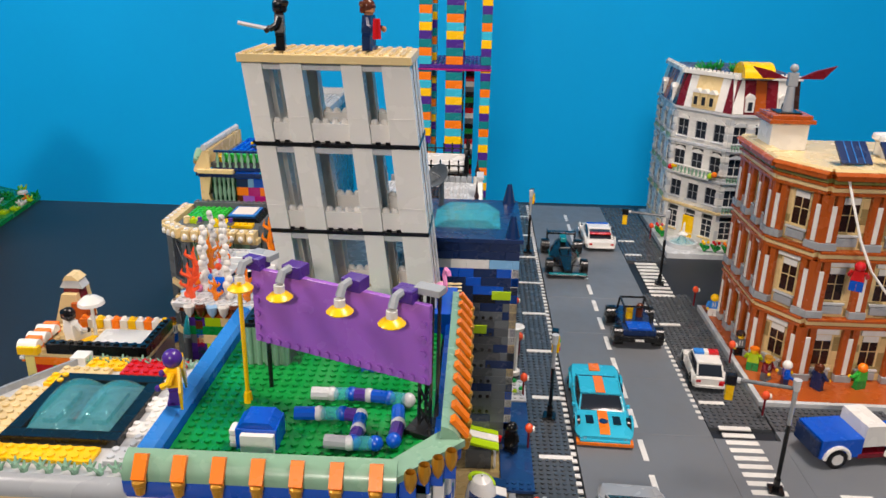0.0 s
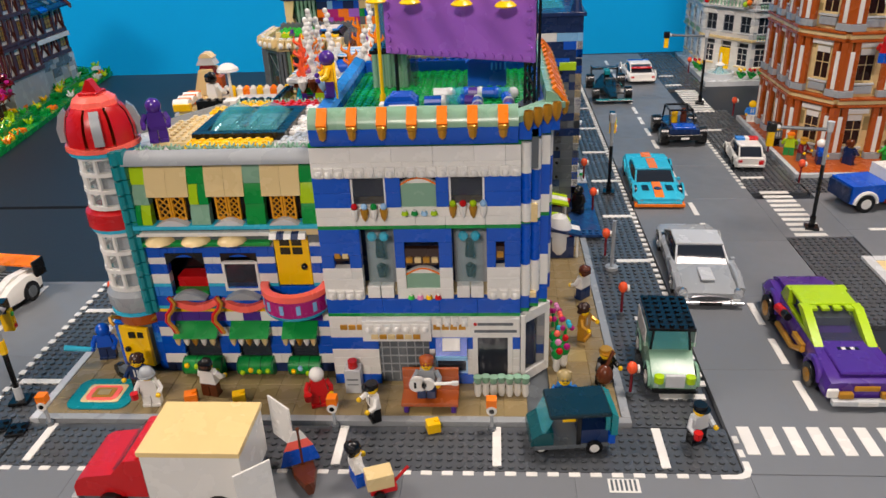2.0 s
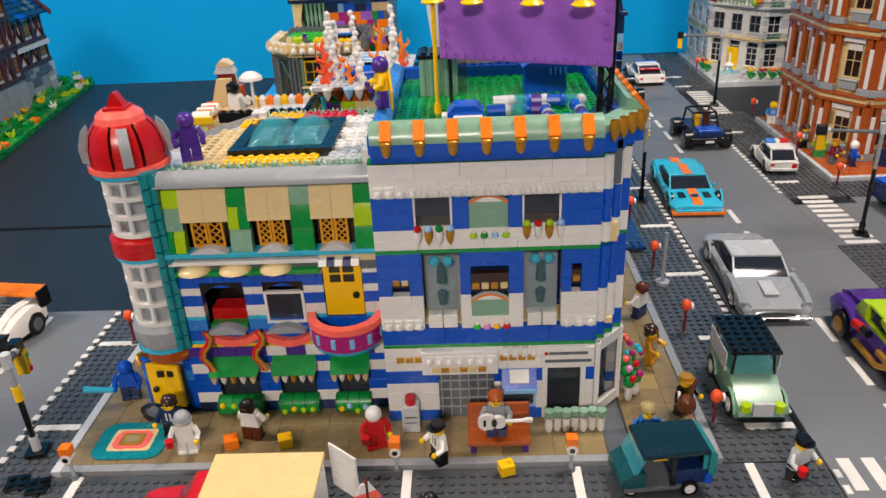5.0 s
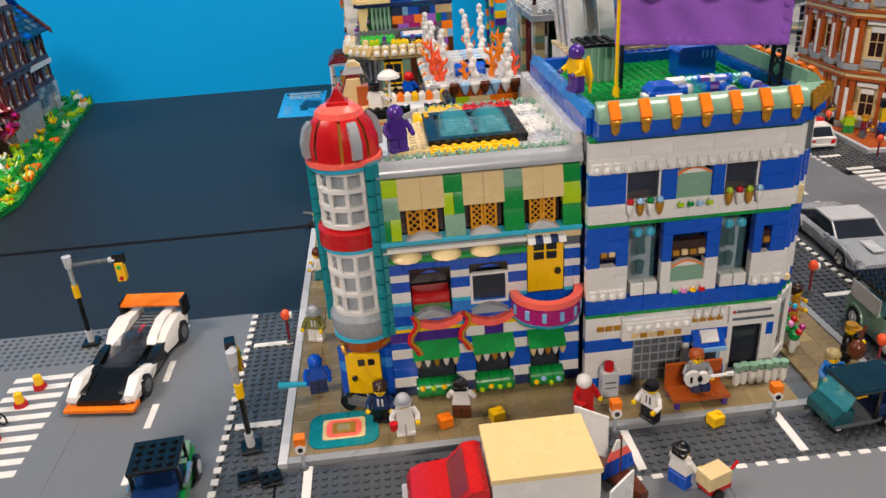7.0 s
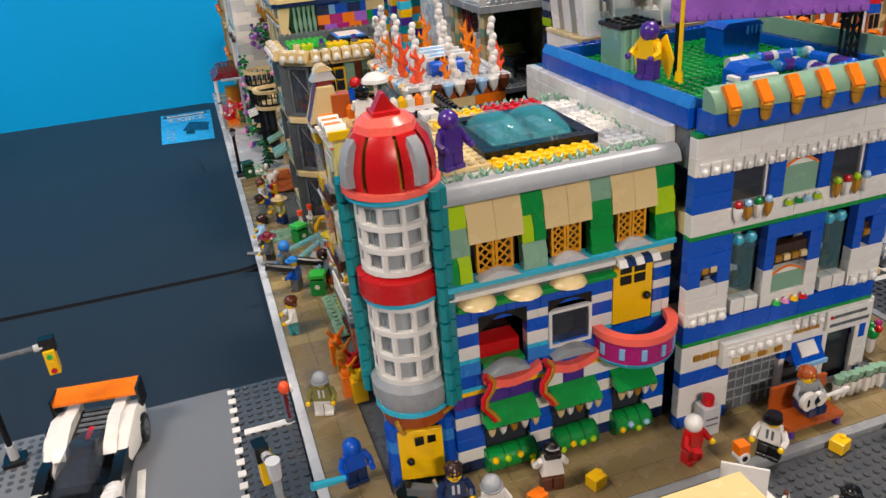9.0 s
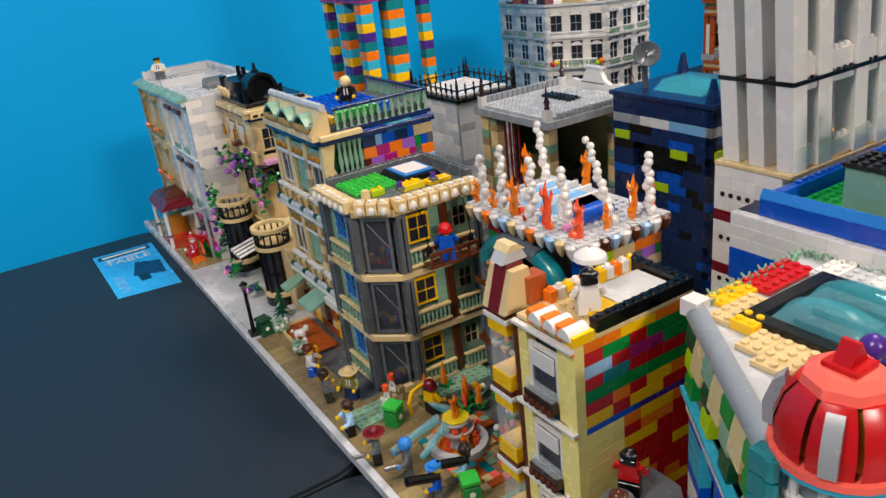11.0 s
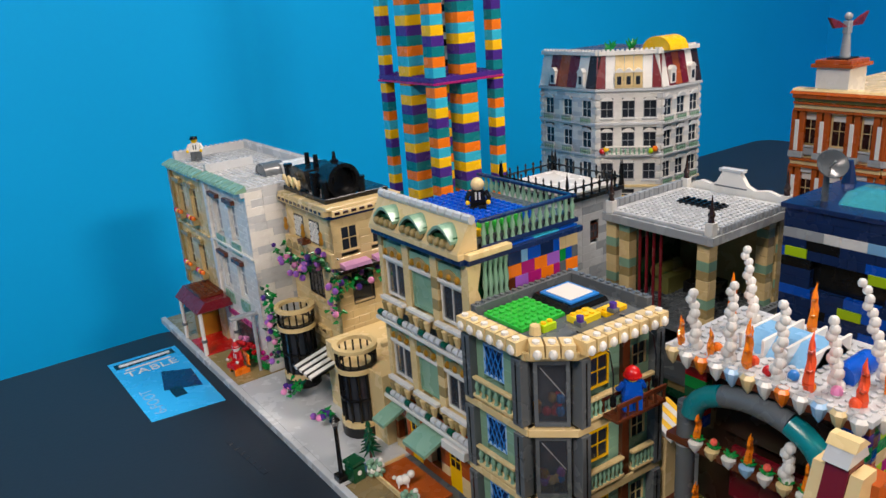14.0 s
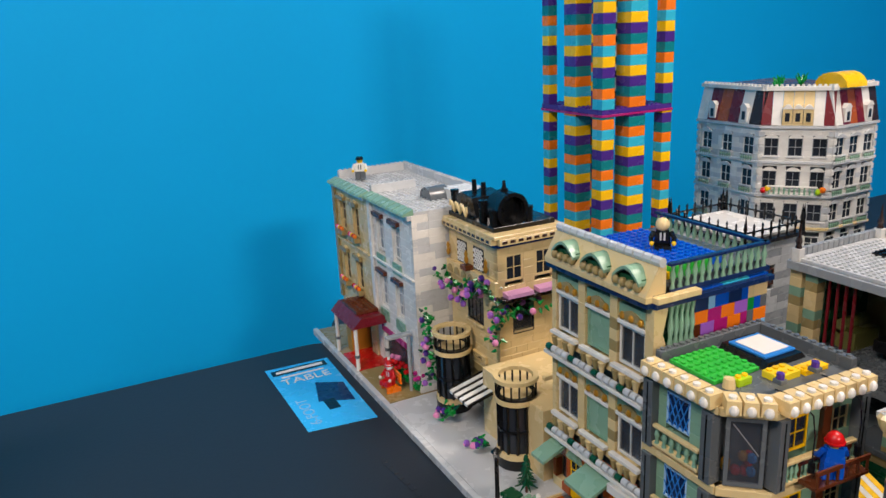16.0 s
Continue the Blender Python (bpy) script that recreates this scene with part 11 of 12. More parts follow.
for s in (-1, 1):
    part("wheel", Geo("black").rod((0.004, s * 0.006, 0.0045), (0.004, s * 0.009, 0.0045), 0.0045, None, 10), hc, "", O)
bo = thing("toy_boat", "small brown boat with a red, white and blue sail", "boat", 0.2660, 0.1850, ZR, 25)
part("hull", loft(Geo("brown"), [(-0.026, 0.002, 0.004, 0.002, 0.008, 0.003, 0.012), (-0.010, 0.006, 0.009, 0.0, 0.008, 0.008, 0.010), (0.012, 0.006, 0.009, 0.0, 0.008, 0.008, 0.010), (0.024, 0.003, 0.006, 0.002, 0.008, 0.005, 0.013)]), bo, "", O)
part("mast", Geo("brown").cyl(0, 0, 0.008, 0.044, 0.0014), bo, "", O)
part("sail", Geo("blue").slab([(-0.016, 0.012), (0.014, 0.012), (0.010, 0.026), (-0.012, 0.026)], -0.001, 0.0005, "y", "blue").slab([(-0.012, 0.026), (0.010, 0.026), (0.006, 0.034), (-0.008, 0.034)], -0.001, 0.0005, "y", "coral").slab([(-0.008, 0.034), (0.006, 0.034), (0.002, 0.042), (-0.004, 0.042)], -0.001, 0.0005, "y", "white"), bo, "", O)
bw = thing("toy_motorcycle", "dark toy motorcycle parked by the tower", "motorcycle", 0.079, 0.300, ZP, 60)
for y in (-0.012, 0.012):
    part("tyre", Geo("black").rod((-0.0028, y, 0.0075), (0.0028, y, 0.0075), 0.0075, None, 14), bw, "", O)
part("frame", Geo("dkgrey").cbox(-0.003, 0.003, -0.012, 0.012, 0.0070, 0.0140), bw, "", O)
part("fork", Geo("chrome").rod((0, -0.012, 0.0075), (0, -0.007, 0.0200), 0.0014), bw, "", O)

# cafe forecourt lamp, bins, conifer, dog
bl_ = thing("street_lamp", "black street lamp with a glass lantern", "lamp", 0.022, 1.0420, ZP)
part("base", Geo("black").cbox(-0.006, 0.006, -0.006, 0.006, 0, 0.0070), bl_, "", O)
part("pole", Geo("black").cyl(0, 0, 0.0070, 0.0620, 0.0026, 0.0022, 8), bl_, "", O)
part("lantern", Geo("smoke").cyl(0, 0, 0.0620, 0.0700, 0.0030, 0.0046, 8), bl_, "", O)
part("cap", Geo("black").cyl(0, 0, 0.0700, 0.0750, 0.0056, 0.0010, 8), bl_, "", O)


def bin_(x, y, rz, col="green"):
    b = thing("litter_bin", "green toy litter bin with a square lid", "bin", x, y, ZP, rz, "litter bins")
    part("body", Geo(col).cbox(-0.0074, 0.0074, -0.0074, 0.0074, 0, 0.0170), b, "", O)
    part("neck", Geo("black").cbox(-0.0058, 0.0058, -0.0058, 0.0058, 0.0170, 0.0200), b, "", O)
    part("lid", Geo("bright" if col == "green" else col).slab([(-0.0084, 0.0200), (0.0084, 0.0200), (0.0076, 0.0232), (-0.0076, 0.0232)], -0.0084, 0.0084, "y"), b, "", O)
    part("roundel", Geo("white").rod((0, -0.0074, 0.0100), (0, -0.0080, 0.0100), 0.0026, None, 10), b, "", O)
bin_(0.034, 1.034, 10, "dkgreen")
bin_(0.068, 0.762, 30)
bin_(0.066, 0.626, -20)
cn = thing("small_conifer", "small dark green toy conifer", "tree", 0.066, 1.056, ZP)
part("trunk", Geo("brown").cyl(0, 0, 0, 0.010, 0.0016), cn, "", O)
g = Geo("dkgreen")
for k in range(6):
    for j in range(7):
        a = j * 0.9 + k * 0.4
        r = 0.0125 * (1 - k / 6.5)
        g.rod((0, 0, 0.012 + k * 0.0062), (r * math.cos(a), r * math.sin(a), 0.0075 + k * 0.0062), 0.0022, 0.0006, 5)
part("crown", g, cn, "", O)
solid("toy_dog", Geo("white").ball(0, 0, 0.008, 0.0055, 9, 6).ball(0, 0.005, 0.0075, 0.0050, 9, 6).ball(0, -0.006, 0.0135, 0.0042, 9, 6).cbox(-0.004, -0.002, -0.003, -0.001, 0, 0.006).cbox(0.002, 0.004, -0.003, -0.001, 0, 0.006).cbox(-0.004, -0.002, 0.006, 0.008, 0, 0.006).cbox(0.002, 0.004, 0.006, 0.008, 0, 0.006).ball(0, 0.011, 0.0115, 0.0022, 7, 5), "white fluffy toy poodle shape", "toy dog", 0.064, 0.985, 0.0126, 60)
solid("brown_terrace", Geo("dkorange").cbox(-0.020, 0.020, -0.042, 0.042, 0, 0.0030).cbox(-0.022, -0.0198, -0.044, 0.044, 0, 0.0060, "tan").cbox(-0.022, 0.02, 0.042, 0.0442, 0, 0.0060, "tan"), "reddish planked porch with a tan edge", "porch", 0.072, 0.986, ZP)
for x, y in ((0.052, 1.022), (0.050, 0.955)):
    g = Geo("sand")
    for j in range(24):
        a = j * 2.4
        g.ball(0.007 * math.cos(a), 0.007 * math.sin(a), 0.004 + 0.0006 * j, 0.0030, 6, 4, "sand" if j % 3 else "white")
    solid("hedge_clump", g, "sand green clump with small white blooms", "bush", x, y, ZP, 0, "porch clumps")
bx = thing("colour_board", "blue, red and yellow panel leaning on the pavement", "board", 0.055, 0.930, ZP, 40)
for k, c in enumerate(("blue", "red", "yellow")):
    part("panel", Geo(c).cbox(-0.009 + k * 0.006, -0.0032 + k * 0.006, -0.002, 0.002, 0, 0.020 - 0.002 * k), bx, "", O)

# burning fountain plaza
pz_ = thing("plaza_mosaic", "teal, coral and orange mosaic paving of the plaza", "paving", 0.095, 0.690, 0.0094)
rq2 = random.Random(23)
for i in range(9):
    for j in range(12):
        if rq2.random() < 0.72:
            c = rq2.choice(["teal", "coral", "dkorange", "sand", "medaz", "tan", "dkorange"])
            piece(pz_, "tile", 0.070 + i * S, 0.625 + j * S, 0.00945, S, S, 0.0028, c)
rg = random.Random(61)
for k in range(18):
    x, y = 0.130 + 0.056 * rg.random(), 0.604 + 0.150 * rg.random()
    if (x - 0.096) ** 2 + (y - 0.690) ** 2 < 0.0013:
        continue
    pl_ = thing("flowering_plant", "green leafed toy plant with bright bloom or flame", "plant", x, y, 0.0095, 0, "plaza plants")
    g = Geo("green")
    for a in range(8):
        g.rod((0, 0, 0.001), (0.009 * math.cos(a * 0.8 + k), 0.009 * math.sin(a * 0.8 + k), 0.005 + 0.004 * (a % 3)), 0.0026, 0.0008, 5, ["green", "bright", "sand"][k % 3])
    part("leaves", g, pl_, "", O)
    if k % 2:
        gf = Geo("trorange" if k % 4 == 1 else "neon")
        hf_ = 0.018 + 0.016 * rg.random()
        gf.rod((0, 0, 0.003), (0.0015, 0.0005, hf_ * 0.5), 0.0022, 0.0026, 6).rod((0.0015, 0.0005, hf_ * 0.5), (0, 0, hf_), 0.0026, 0.0003, 6)
        gf.rod((0.001, 0, hf_ * 0.35), (0.006, 0.001, hf_ * 0.7), 0.0018, 0.0003, 5).rod((0.001, 0, hf_ * 0.30), (-0.005, -0.001, hf_ * 0.62), 0.0018, 0.0003, 5)
        part("flame", gf, pl_, "clear orange moulded flame", O)
    else:
        for a in range(3):
            part("bloom", Geo(rg.choice(["red", "pink", "white", "yellow", "coral"])).ball(0.005 * math.cos(a * 2.1), 0.005 * math.sin(a * 2.1), 0.010 + 0.002 * a, 0.0034, 8, 5), pl_, "", O)
sgp = thing("garden_plate", "sand green studded plate beside the plaza", "plate", 0.15, 0.80, 0.0094)
part("plate", Geo("sand").cbox(0.128, 0.192, 0.766, 0.822, 0.0064, 0.0124).studs(0.128, 0.766, 0.0123, 8, 7), sgp)
gw = thing("garden_wall", "low tan block wall beside the plaza", "wall", 0.11, 0.778, ZP)
for r in range(2):
    for k in range(5):
        part("block", Geo("dktan" if (k + r) % 2 else "tan").cbox(0.086 + k * 0.0098 + r * 0.003, 0.0955 + k * 0.0098 + r * 0.003, 0.7930 - k * 0.0030, 0.8000 - k * 0.0030, 0.0097 + r * 0.0072, 0.0168 + r * 0.0072), gw)
gp = thing("garden_plate", "sand green studded plate beside the plaza", "plate", 0.06, 0.79, 0.0094)
part("plate", Geo("sand").cbox(0.036, 0.084, 0.774, 0.806, 0.0064, 0.0124).studs(0.036, 0.774, 0.0123, 6, 4), gp)
fo = thing("burning_fountain", "grey round fountain with clear orange flames", "fountain", 0.096, 0.690, 0.0122)
part("rim", Geo("ltgrey").spin(0.096, 0.690, [(0.021, 0.0122), (0.028, 0.0122), (0.028, 0.0190), (0.021, 0.0190), (0.021, 0.0122)], 18), fo)
part("basin", Geo("trorange").cyl(0.096, 0.690, 0.0122, 0.0150, 0.0208, None, 16), fo)
part("stem", Geo("ltgrey").spin(0.096, 0.690, [(0.010, 0.0150), (0.006, 0.022), (0.005, 0.036), (0.012, 0.0385), (0.013, 0.0410), (0.001, 0.0412)], 14), fo)
part("bowl", Geo("ltgrey").spin(0.096, 0.690, [(0.0060, 0.0280), (0.0150, 0.0300), (0.0160, 0.0330), (0.0140, 0.0325), (0.006, 0.0300)], 16), fo)
part("dish", Geo("tryellow").spin(0.096, 0.690, [(0.001, 0.0414), (0.0100, 0.0414), (0.0125, 0.0440), (0.001, 0.0430)], 16), fo, "clear yellow dish")
flame(fo, 0.096, 0.690, 0.0430, 0.026)
for k in range(7):
    a = k * 0.9
    flame(fo, 0.096 + 0.018 * math.cos(a), 0.690 + 0.018 * math.sin(a), 0.0150, 0.018 + 0.006 * (k % 2), "trorange" if k % 2 else "neon")
    part("ember", Geo("neon" if k % 3 else "white").ball(0.096 + 0.010 * math.cos(a + 0.4), 0.690 + 0.010 * math.sin(a + 0.4), 0.0345, 0.0036, 8, 5), fo)
for (a, b) in (((0.037, 0.708, 0.024), (0.084, 0.702, 0.040)), ((0.052, 0.680, 0.026), (0.086, 0.690, 0.040)), ((0.100, 0.742, 0.028), (0.098, 0.706, 0.040))):
    w = thing("water_jet", "clear blue moulded jet of water", "water jet", a[0], a[1], a[2], 0, "water jets")
    part("stream", Geo("trteal").rod(a, b, 0.0022, 0.0042, 8), w)
    part("stream", Geo("clear").rod((a[0], a[1] + 0.003, a[2]), (b[0] + 0.003, b[1] + 0.004, b[2]), 0.0014, 0.0028, 8), w)
hy = thing("yellow_hose", "yellow curved hose on the paving", "hose", 0.100, 0.772, ZP)
part("hose", Geo("yellow").tube([(0.088, 0.764, 0.010), (0.088, 0.766, 0.022), (0.094, 0.770, 0.030), (0.106, 0.772, 0.032), (0.118, 0.770, 0.031)], 0.0022, 8), hy)
for x, y in ((0.074, 0.786), (0.088, 0.800)):
    tr_ = thing("trestle", "white trestle barrier with an orange lamp", "barrier", x, y, ZP, 30, "barriers")
    for s in (-1, 1):
        part("leg", Geo("white").rod((0, s * 0.008, 0), (0, 0, 0.024), 0.0014), tr_, "", O)
    part("board", Geo("white").cbox(-0.0015, 0.0015, -0.008, 0.008, 0.0100, 0.0140), tr_, "", O)
    part("lamp", Geo("neon").cyl(0, 0, 0.0240, 0.0300, 0.0034, None, 8), tr_, "", O)
for x, y in ((0.130, 0.788), (0.126, 0.655)):
    w = thing("low_wall", "tan low wall of round studs", "wall", x, y, ZP, 0, "plaza walls")
    part("course", Geo("dktan").cbox(-0.016, 0.016, -0.004, 0.004, 0, 0.0100).studs(-0.016, -0.004, 0.0099, 4, 1), w, "", O)
for k in range(9):
    x, y = 0.110 + 0.045 * rq2.random(), 0.720 + 0.06 * rq2.random()
    if k % 2:
        x, y = 0.130 + 0.035 * rq2.random(), 0.620 + 0.08 * rq2.random()
    s = thing("burning_bush", "green plant with clear orange flames", "plant", x, y, ZP, 0, "burning plants")
    g = Geo("green")
    for j in range(8):
        a = j * 0.8
        g.rod((0, 0, 0.002), (0.008 * math.cos(a), 0.008 * math.sin(a), 0.006 + 0.003 * (j % 3)), 0.0026, 0.0008, 5)
    part("leaves", g, s, "", O)
    g = Geo("trorange").spin(0, 0, [(0.002, 0.004), (0.0042, 0.010), (0.0026, 0.018), (0.0032, 0.022), (0.0003, 0.034)], 6)
    part("flame", g, s, "", O)
solid("sand_deck", Geo("sand").cbox(-0.045, 0.045, -0.040, 0.040, 0, 0.0030).studs(-0.044, -0.040, 0.0029, 11, 10, None, 7), "sand green studded garden deck", "deck", 0.110, 0.590 - 0.02, 0.0094)
yt = thing("striped_stall", "yellow and white striped stall awning", "stall", 0.232, 0.800, ZP)
for k in range(6):
    part("stripe", Geo("yellow" if k % 2 else "white").slab([(-0.018, 0.085), (0.014, 0.100), (0.014, 0.104), (-0.018, 0.089)], -0.018 + k * 0.006, -0.0122 + k * 0.006, "x"), yt, "", O)
part("body", Geo("tan").cbox(-0.016, 0.016, -0.012, 0.014, 0, 0.0850), yt, "", O)

# long pavement clutter beside the street
rw = random.Random(31)
for k, (x, y, c, h) in enumerate(((0.484, 0.655, "lime", 0.040), (0.488, 1.000, "lime", 0.032), (0.492, 1.080, "ltgrey", 0.050), (0.490, 0.560, "dkblue", 0.044))):
    b = thing("market_stall", "small coloured toy stall beside the pavement", "stall", x, y, ZP, 0, "market stalls")
    part("body", Geo("dkblue" if k % 2 else "dkgrey").cbox(-0.014, 0.014, -0.018, 0.018, 0, h * 0.6), b, "", O)
    for j in range(3):
        part("awning", Geo(c if j % 2 == 0 else "white").slab([(-0.015, h * 0.8), (0.022, h * 0.62), (0.022, h * 0.68), (-0.015, h * 0.88)], -0.020 + j * 0.0135, -0.0075 + j * 0.0135, "y"), b, "", O)
    for s in (-1, 1):
        part("post", Geo("white").cyl(0.018, s * 0.016, 0, h * 0.66, 0.0014), b, "", O)
    for j in range(4):
        part("goods", Geo(rw.choice(["red", "orange", "bright", "yellow"])).ball(0.010, -0.012 + j * 0.008, h * 0.6 + 0.002, 0.0034, 8, 5), b, "", O)
wp = thing("white_pole", "white round pole with a flat disc top", "pole", 0.532, 0.850, ZP)
part("shaft", Geo("white").cyl(0, 0, 0, 0.068, 0.0036, 0.0042, 10), wp, "", O)
part("disc", Geo("white").cyl(0, 0, 0.068, 0.0712, 0.0105, 0.0110, 18), wp, "", O)
part("foot", Geo("white").cyl(0, 0, 0, 0.005, 0.0080, None, 14), wp, "", O)
bp_ = thing("blue_plate", "dark blue smooth plate laid on the pavement", "plate", 0.5265, 0.685, 0.0095)
part("sheet", Geo("navy").cbox(-0.018, 0.018, -0.088, 0.088, 0, 0.0032), bp_, "", O)
part("edge", Geo("navy").cbox(-0.018, 0.018, -0.088, -0.072, 0.0032, 0.0036).studs(-0.016, -0.088, 0.0035, 4, 2), bp_, "studded plate end", O)
sp_ = thing("studded_plate", "pale grey studded plate with lime leaves", "plate", 0.5270, 0.802, 0.0095)
part("plate", Geo("ltgrey").cbox(-0.018, 0.018, -0.026, 0.026, 0, 0.0032).studs(-0.016, -0.024, 0.0031, 4, 6), sp_, "", O)
for k in range(7):
    part("leaf", Geo("lime" if k % 3 else "green").cyl(-0.012 + 0.008 * (k % 4), -0.020 + 0.0066 * k, 0.0046, 0.0075, 0.0036, 0.0024, 6), sp_, "", O)
la = thing("lime_canopy", "four lime green curved slats stacked as a canopy", "canopy", 0.500, 0.858, ZP)
for k in range(4):
    part("slat", Geo("lime").slab([(-0.018, 0.0), (0.018, 0.0), (0.020, -0.003), (0.014, 0.0028), (-0.014, 0.0028), (-0.020, -0.003)], -0.0045 - 0.004, 0.0045 - 0.004, "y").moved(Matrix.Translation((0, -0.021 + 0.014 * k, 0.040))), la, "", O)
    part("post", Geo("dkgrey").cyl(0.014, -0.025 + 0.014 * k, 0, 0.0398, 0.0014, None, 7), la, "", O)
eg = thing("white_dome_stall", "white egg-shaped dome with a lime green swirl", "dome", 0.487, 0.556, ZP)
part("shell", Geo("white").spin(0, 0, [(0.013, 0), (0.016, 0.010), (0.0165, 0.024), (0.014, 0.038), (0.009, 0.047), (0.001, 0.051)], 18), eg, "", O)
part("swirl", Geo("lime").tube([(0.012 * math.cos(a), 0.012 * math.sin(a), 0.040 + 0.003 * a) for a in [0.35 * i for i in range(11)]], 0.0022, 7), eg, "lime green swirl", O)
bn_ = thing("big_banana", "large moulded yellow banana standing upright", "banana", 0.505, 0.950, ZP)
g = Geo("yellow")
bpts = [(0.010 * math.sin(0.35 * i - 0.9), 0.0, 0.004 + 0.0085 * i) for i in range(8)]
for k, (a, b) in enumerate(zip(bpts, bpts[1:])):
    w_ = (0.004, 0.0095, 0.0125, 0.0135, 0.0125, 0.0095, 0.005, 0.0025)
    g.rod(a, b, w_[k], w_[k + 1], 10)
part("fruit", g, bn_, "", O)
part("stand", Geo("brown").cyl(bpts[0][0], 0, 0, 0.006, 0.006, None, 10), bn_, "", O)
rn = thing("white_ring_sign", "white ring sign with a yellow centre bar", "sign", 0.507, 1.080, ZP, 15)
part("ring", Geo("white").tube([(0.013 * math.cos(a), 0, 0.042 + 0.013 * math.sin(a)) for a in [math.pi * i / 9 for i in range(19)]], 0.0034, 8), rn, "", O)
part("bar", Geo("yellow").cbox(-0.0035, 0.0035, -0.002, 0.002, 0.030, 0.054), rn, "", O)
part("post", Geo("dkbrown").cyl(0, 0, 0, 0.029, 0.0026, None, 8), rn, "", O)
ta = thing("tan_awning", "flat buff awning on dark posts", "awning", 0.516, 1.235, ZP)
part("sheet", Geo("buff").slab([(-0.038, 0.054), (0.038, 0.044), (0.038, 0.0475), (-0.038, 0.0575)], -0.018, 0.018, "x"), ta, "", O)
for x in (-0.015, 0.015):
    for y, h in ((-0.034, 0.0534), (0.034, 0.0444)):
        part("post", Geo("dkbrown").cyl(x, y, 0, h, 0.0016, None, 7), ta, "", O)
fl_ = thing("pink_flamingo", "pink moulded flamingo on the blue parapet", "ornament", 0.447, 0.534, 0.2570, 30)
part("neck", Geo("pink").tube([(0, 0.003, 0.008), (0, -0.003, 0.016), (0, 0.000, 0.024), (0, -0.003, 0.030), (0, -0.008, 0.029), (0, -0.009, 0.026)], 0.0020, 7), fl_, "", O)
part("body", Geo("pink").ball(0, 0.006, 0.0085, 0.0062, 10, 6), fl_, "", O)
part("leg", Geo("pink").cyl(0, 0.006, 0, 0.004, 0.0012, None, 6), fl_, "", O)
gp_ = thing("grey_pole", "thin pale grey pole on a flat round foot", "pole", 0.545, 0.520, ZR)
part("shaft", Geo("grey").cyl(0, 0, 0, 0.060, 0.0022, None, 8), gp_, "", O)
part("foot", Geo("grey").cyl(0, 0, 0, 0.0036, 0.0075, None, 14), gp_, "", O)

# printed card on the table
cd = thing("printed_card", "bright blue printed product card lying on the table", "card", -0.047, 1.418, 0.0, 0)
part("sheet", Geo("cardblue").add([(-0.047, -0.101, 0.0004), (0.044, -0.112, 0.0004), (0.047, 0.104, 0.0004), (-0.050, 0.108, 0.0004), (-0.047, -0.101, 0.0010), (0.044, -0.112, 0.0010), (0.047, 0.104, 0.0010), (-0.050, 0.108, 0.0010)], [(0, 1, 2, 3), (4, 5, 6, 7), (0, 1, 5, 4), (1, 2, 6, 5), (2, 3, 7, 6), (3, 0, 4, 7)]), cd, "", O)
part("logo_plate", Geo("black").cbox(-0.044, 0.040, 0.080, 0.098, 0.0010, 0.0013), cd, "", O)
part("logo_bar", Geo("white").cbox(-0.038, 0.034, 0.085, 0.093, 0.0013, 0.0016), cd, "", O)


def lettering(name, text, x, y, z, size, rz, col, parent):
    cu = bpy.data.curves.new(name, "FONT")
    cu.body, cu.size, cu.extrude, cu.align_x, cu.align_y = text, size, 0.0001, "CENTER", "CENTER"
    cu.materials.append(mat(col))
    ob = new(name, cu)
    ob.parent = parent
    ob.matrix_basis = pose(x, y, z, 0, 0, rz)
    return ob
nb = lettering("lettering", "CITY CAFE", 0, 0, 0, 0.0062, 0, "dkbrown", name_board)
nb.matrix_basis = Matrix.Translation(-base_of(name_board)) @ Matrix.Translation((CX0 - 0.0043, CY1 - 0.069, 0.0835)) @ pose(0, 0, 0, 90, 0, -90)
lettering("lettering", "TABLE", -0.002, 0.052, 0.0013, 0.026, 0, "white", cd)
part("small_print", Geo("white").box(-0.034, 0.030, 0.068, 0.073, 0.0011, 0.0012), cd, "", O)
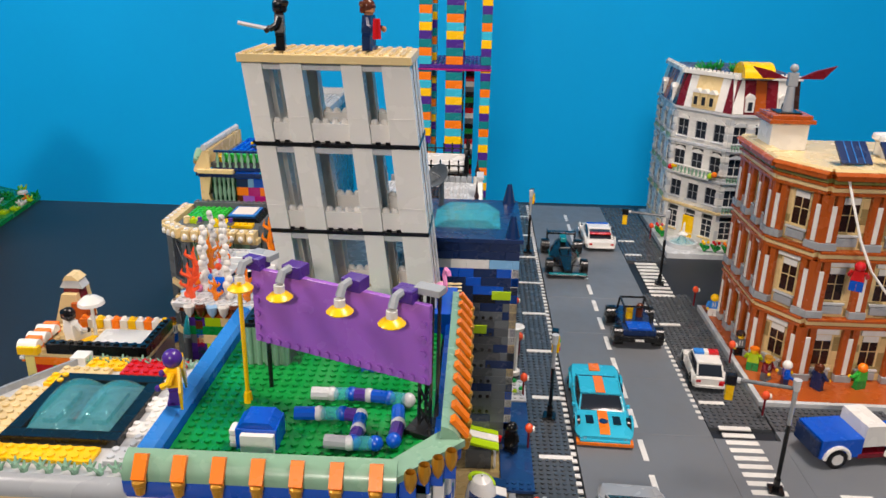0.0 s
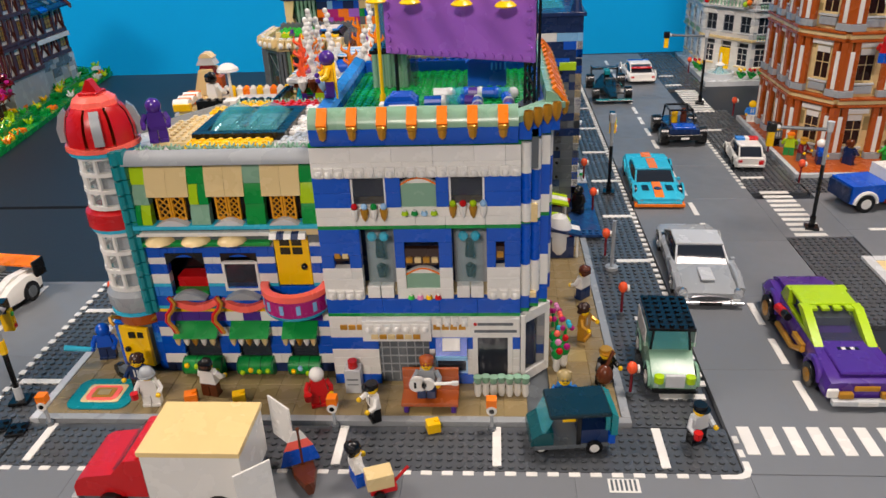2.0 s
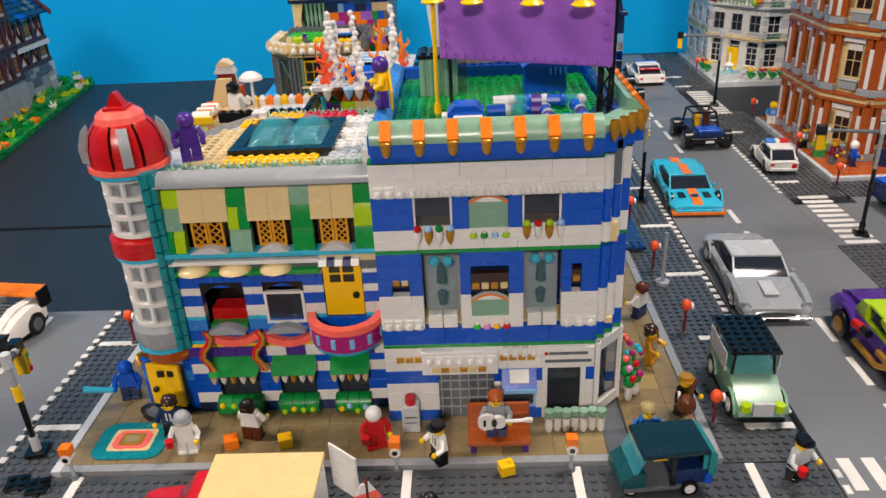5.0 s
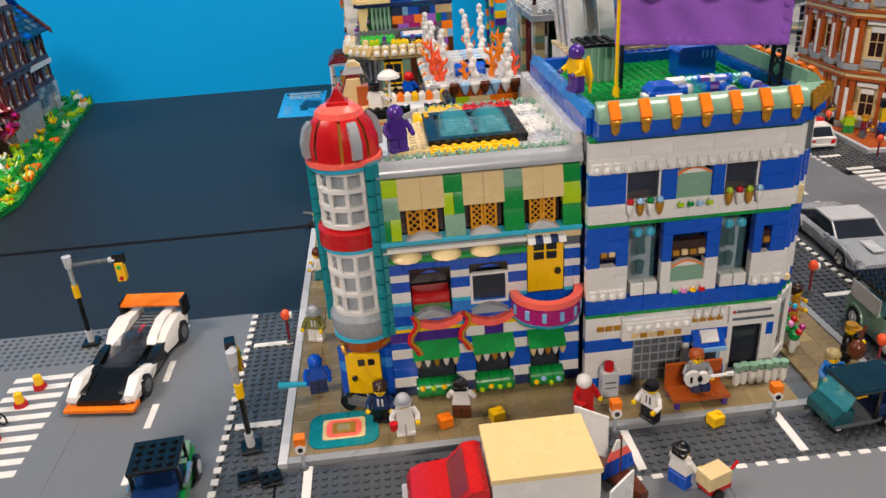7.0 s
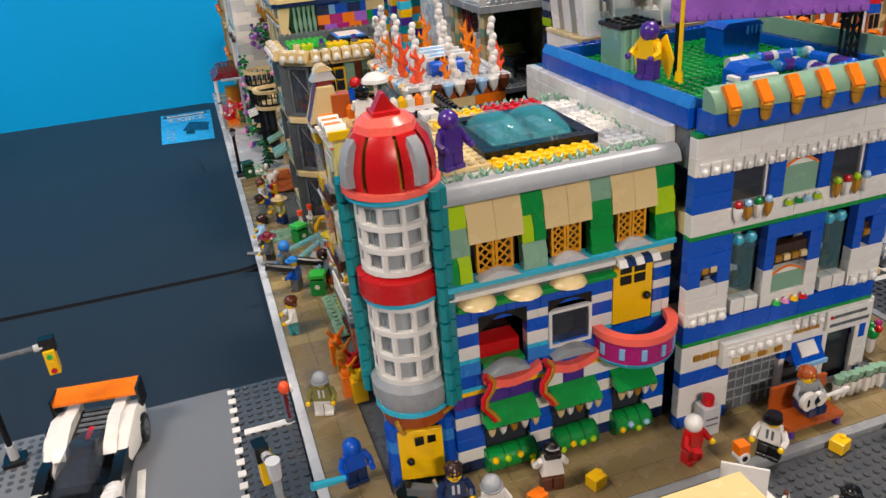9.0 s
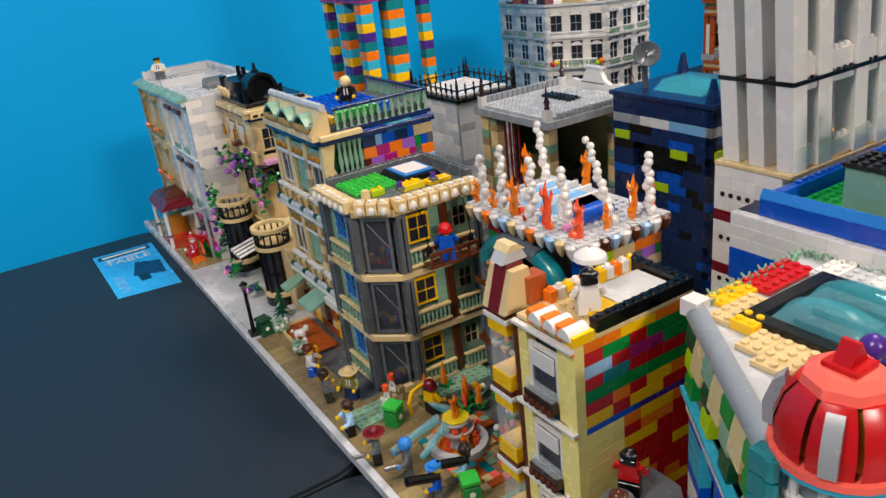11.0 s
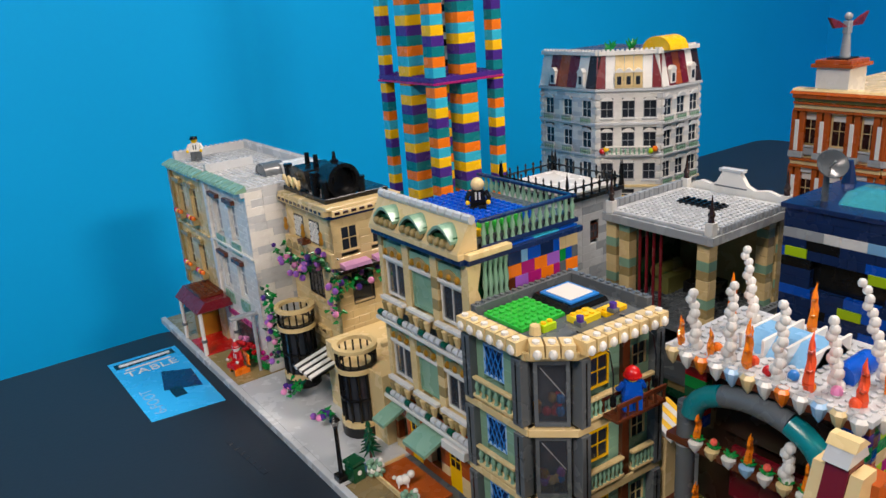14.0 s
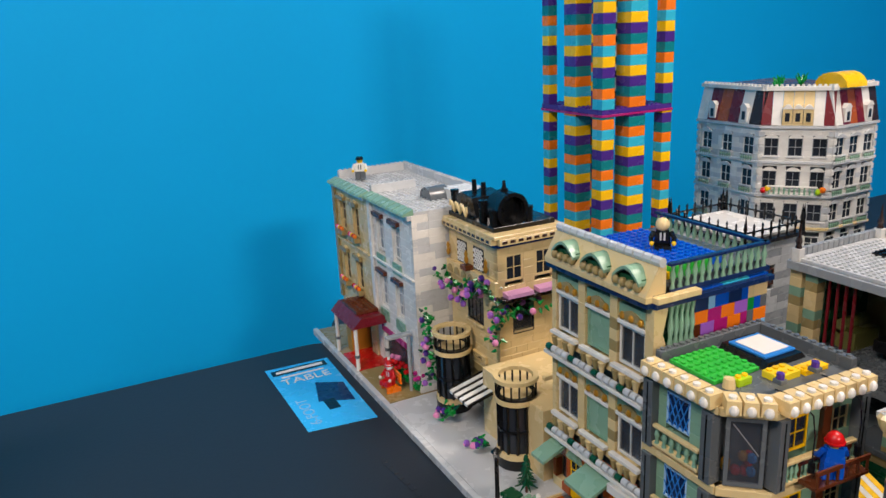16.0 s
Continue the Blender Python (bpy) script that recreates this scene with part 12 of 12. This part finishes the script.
lettering("lettering", "6-FOOT", -0.030, -0.050, 0.0013, 0.022, 90, "sky", cd)
part("picture", Geo("dkblue").add([(-0.010, -0.030, 0.0012), (0.036, -0.050, 0.0012), (0.040, 0.010, 0.0012), (0.004, 0.030, 0.0012)], [(0, 1, 2, 3)]), cd, "dark printed table shape", O)
part("picture_leg", Geo("black").cbox(-0.004, 0.012, -0.060, -0.030, 0.0012, 0.0014), cd, "", O)
# raised maker's mark and cable
for k in range(7):
    solid("moulded_mark", Geo("tabletop").cbox(-0.0030, 0.0030, -0.0045, 0.0045, 0, 0.0008), "raised charcoal letter block moulded in the table", "mark", -0.037 + 0.0012 * k, 1.205 - k * 0.0135, 0.0, 8, "moulded marks")
import collections



# ---------------------------------------------------------------- the pieces further back, joined
def join_rest(name, most):
    """Keep the foremost pieces of a thing as objects; put those behind them into one mesh."""
    kids = collections.defaultdict(list)
    for ob in bpy.data.objects:
        if ob.type == "MESH" and ob.parent and ob.name.split(".")[0] == name and not ob.children:
            kids[ob.parent.name].append(ob)
    for parent, obs in sorted(kids.items()):
        if len(obs) <= most:
            continue
        obs.sort(key=lambda o: (round(o.location.y + o.parent.location.y, 3), o.name))
        v, f, mi, mats = [], [], [], []
        for ob in obs[most:]:
            k, m = len(v), ob.matrix_basis
            v += [tuple(m @ p.co) for p in ob.data.vertices]
            slots = []
            for q in ob.data.materials:
                if q not in mats:
                    mats.append(q)
                slots.append(mats.index(q))
            for p in ob.data.polygons:
                f.append(tuple(k + i for i in p.vertices))
                mi.append(slots[p.material_index])
        me = bpy.data.meshes.new(name + "work")
        me.from_pydata(v, [], f)
        for q in mats:
            me.materials.append(q)
        me.polygons.foreach_set("material_index", mi)
        rest = new(name + "work", me)
        rest.parent = obs[0].parent
        tagged(rest, "", kind="stuff")
        bpy.data.batch_remove(obs[most:])


for kind_name, most in (("brick", 180), ("tile", 300), ("shingle", 160), ("pillar_brick", 60), ("tuft", 80), ("pin_hole", 18), ("core_brick", 24), ("kerb_dot", 90)):
    join_rest(kind_name, most)
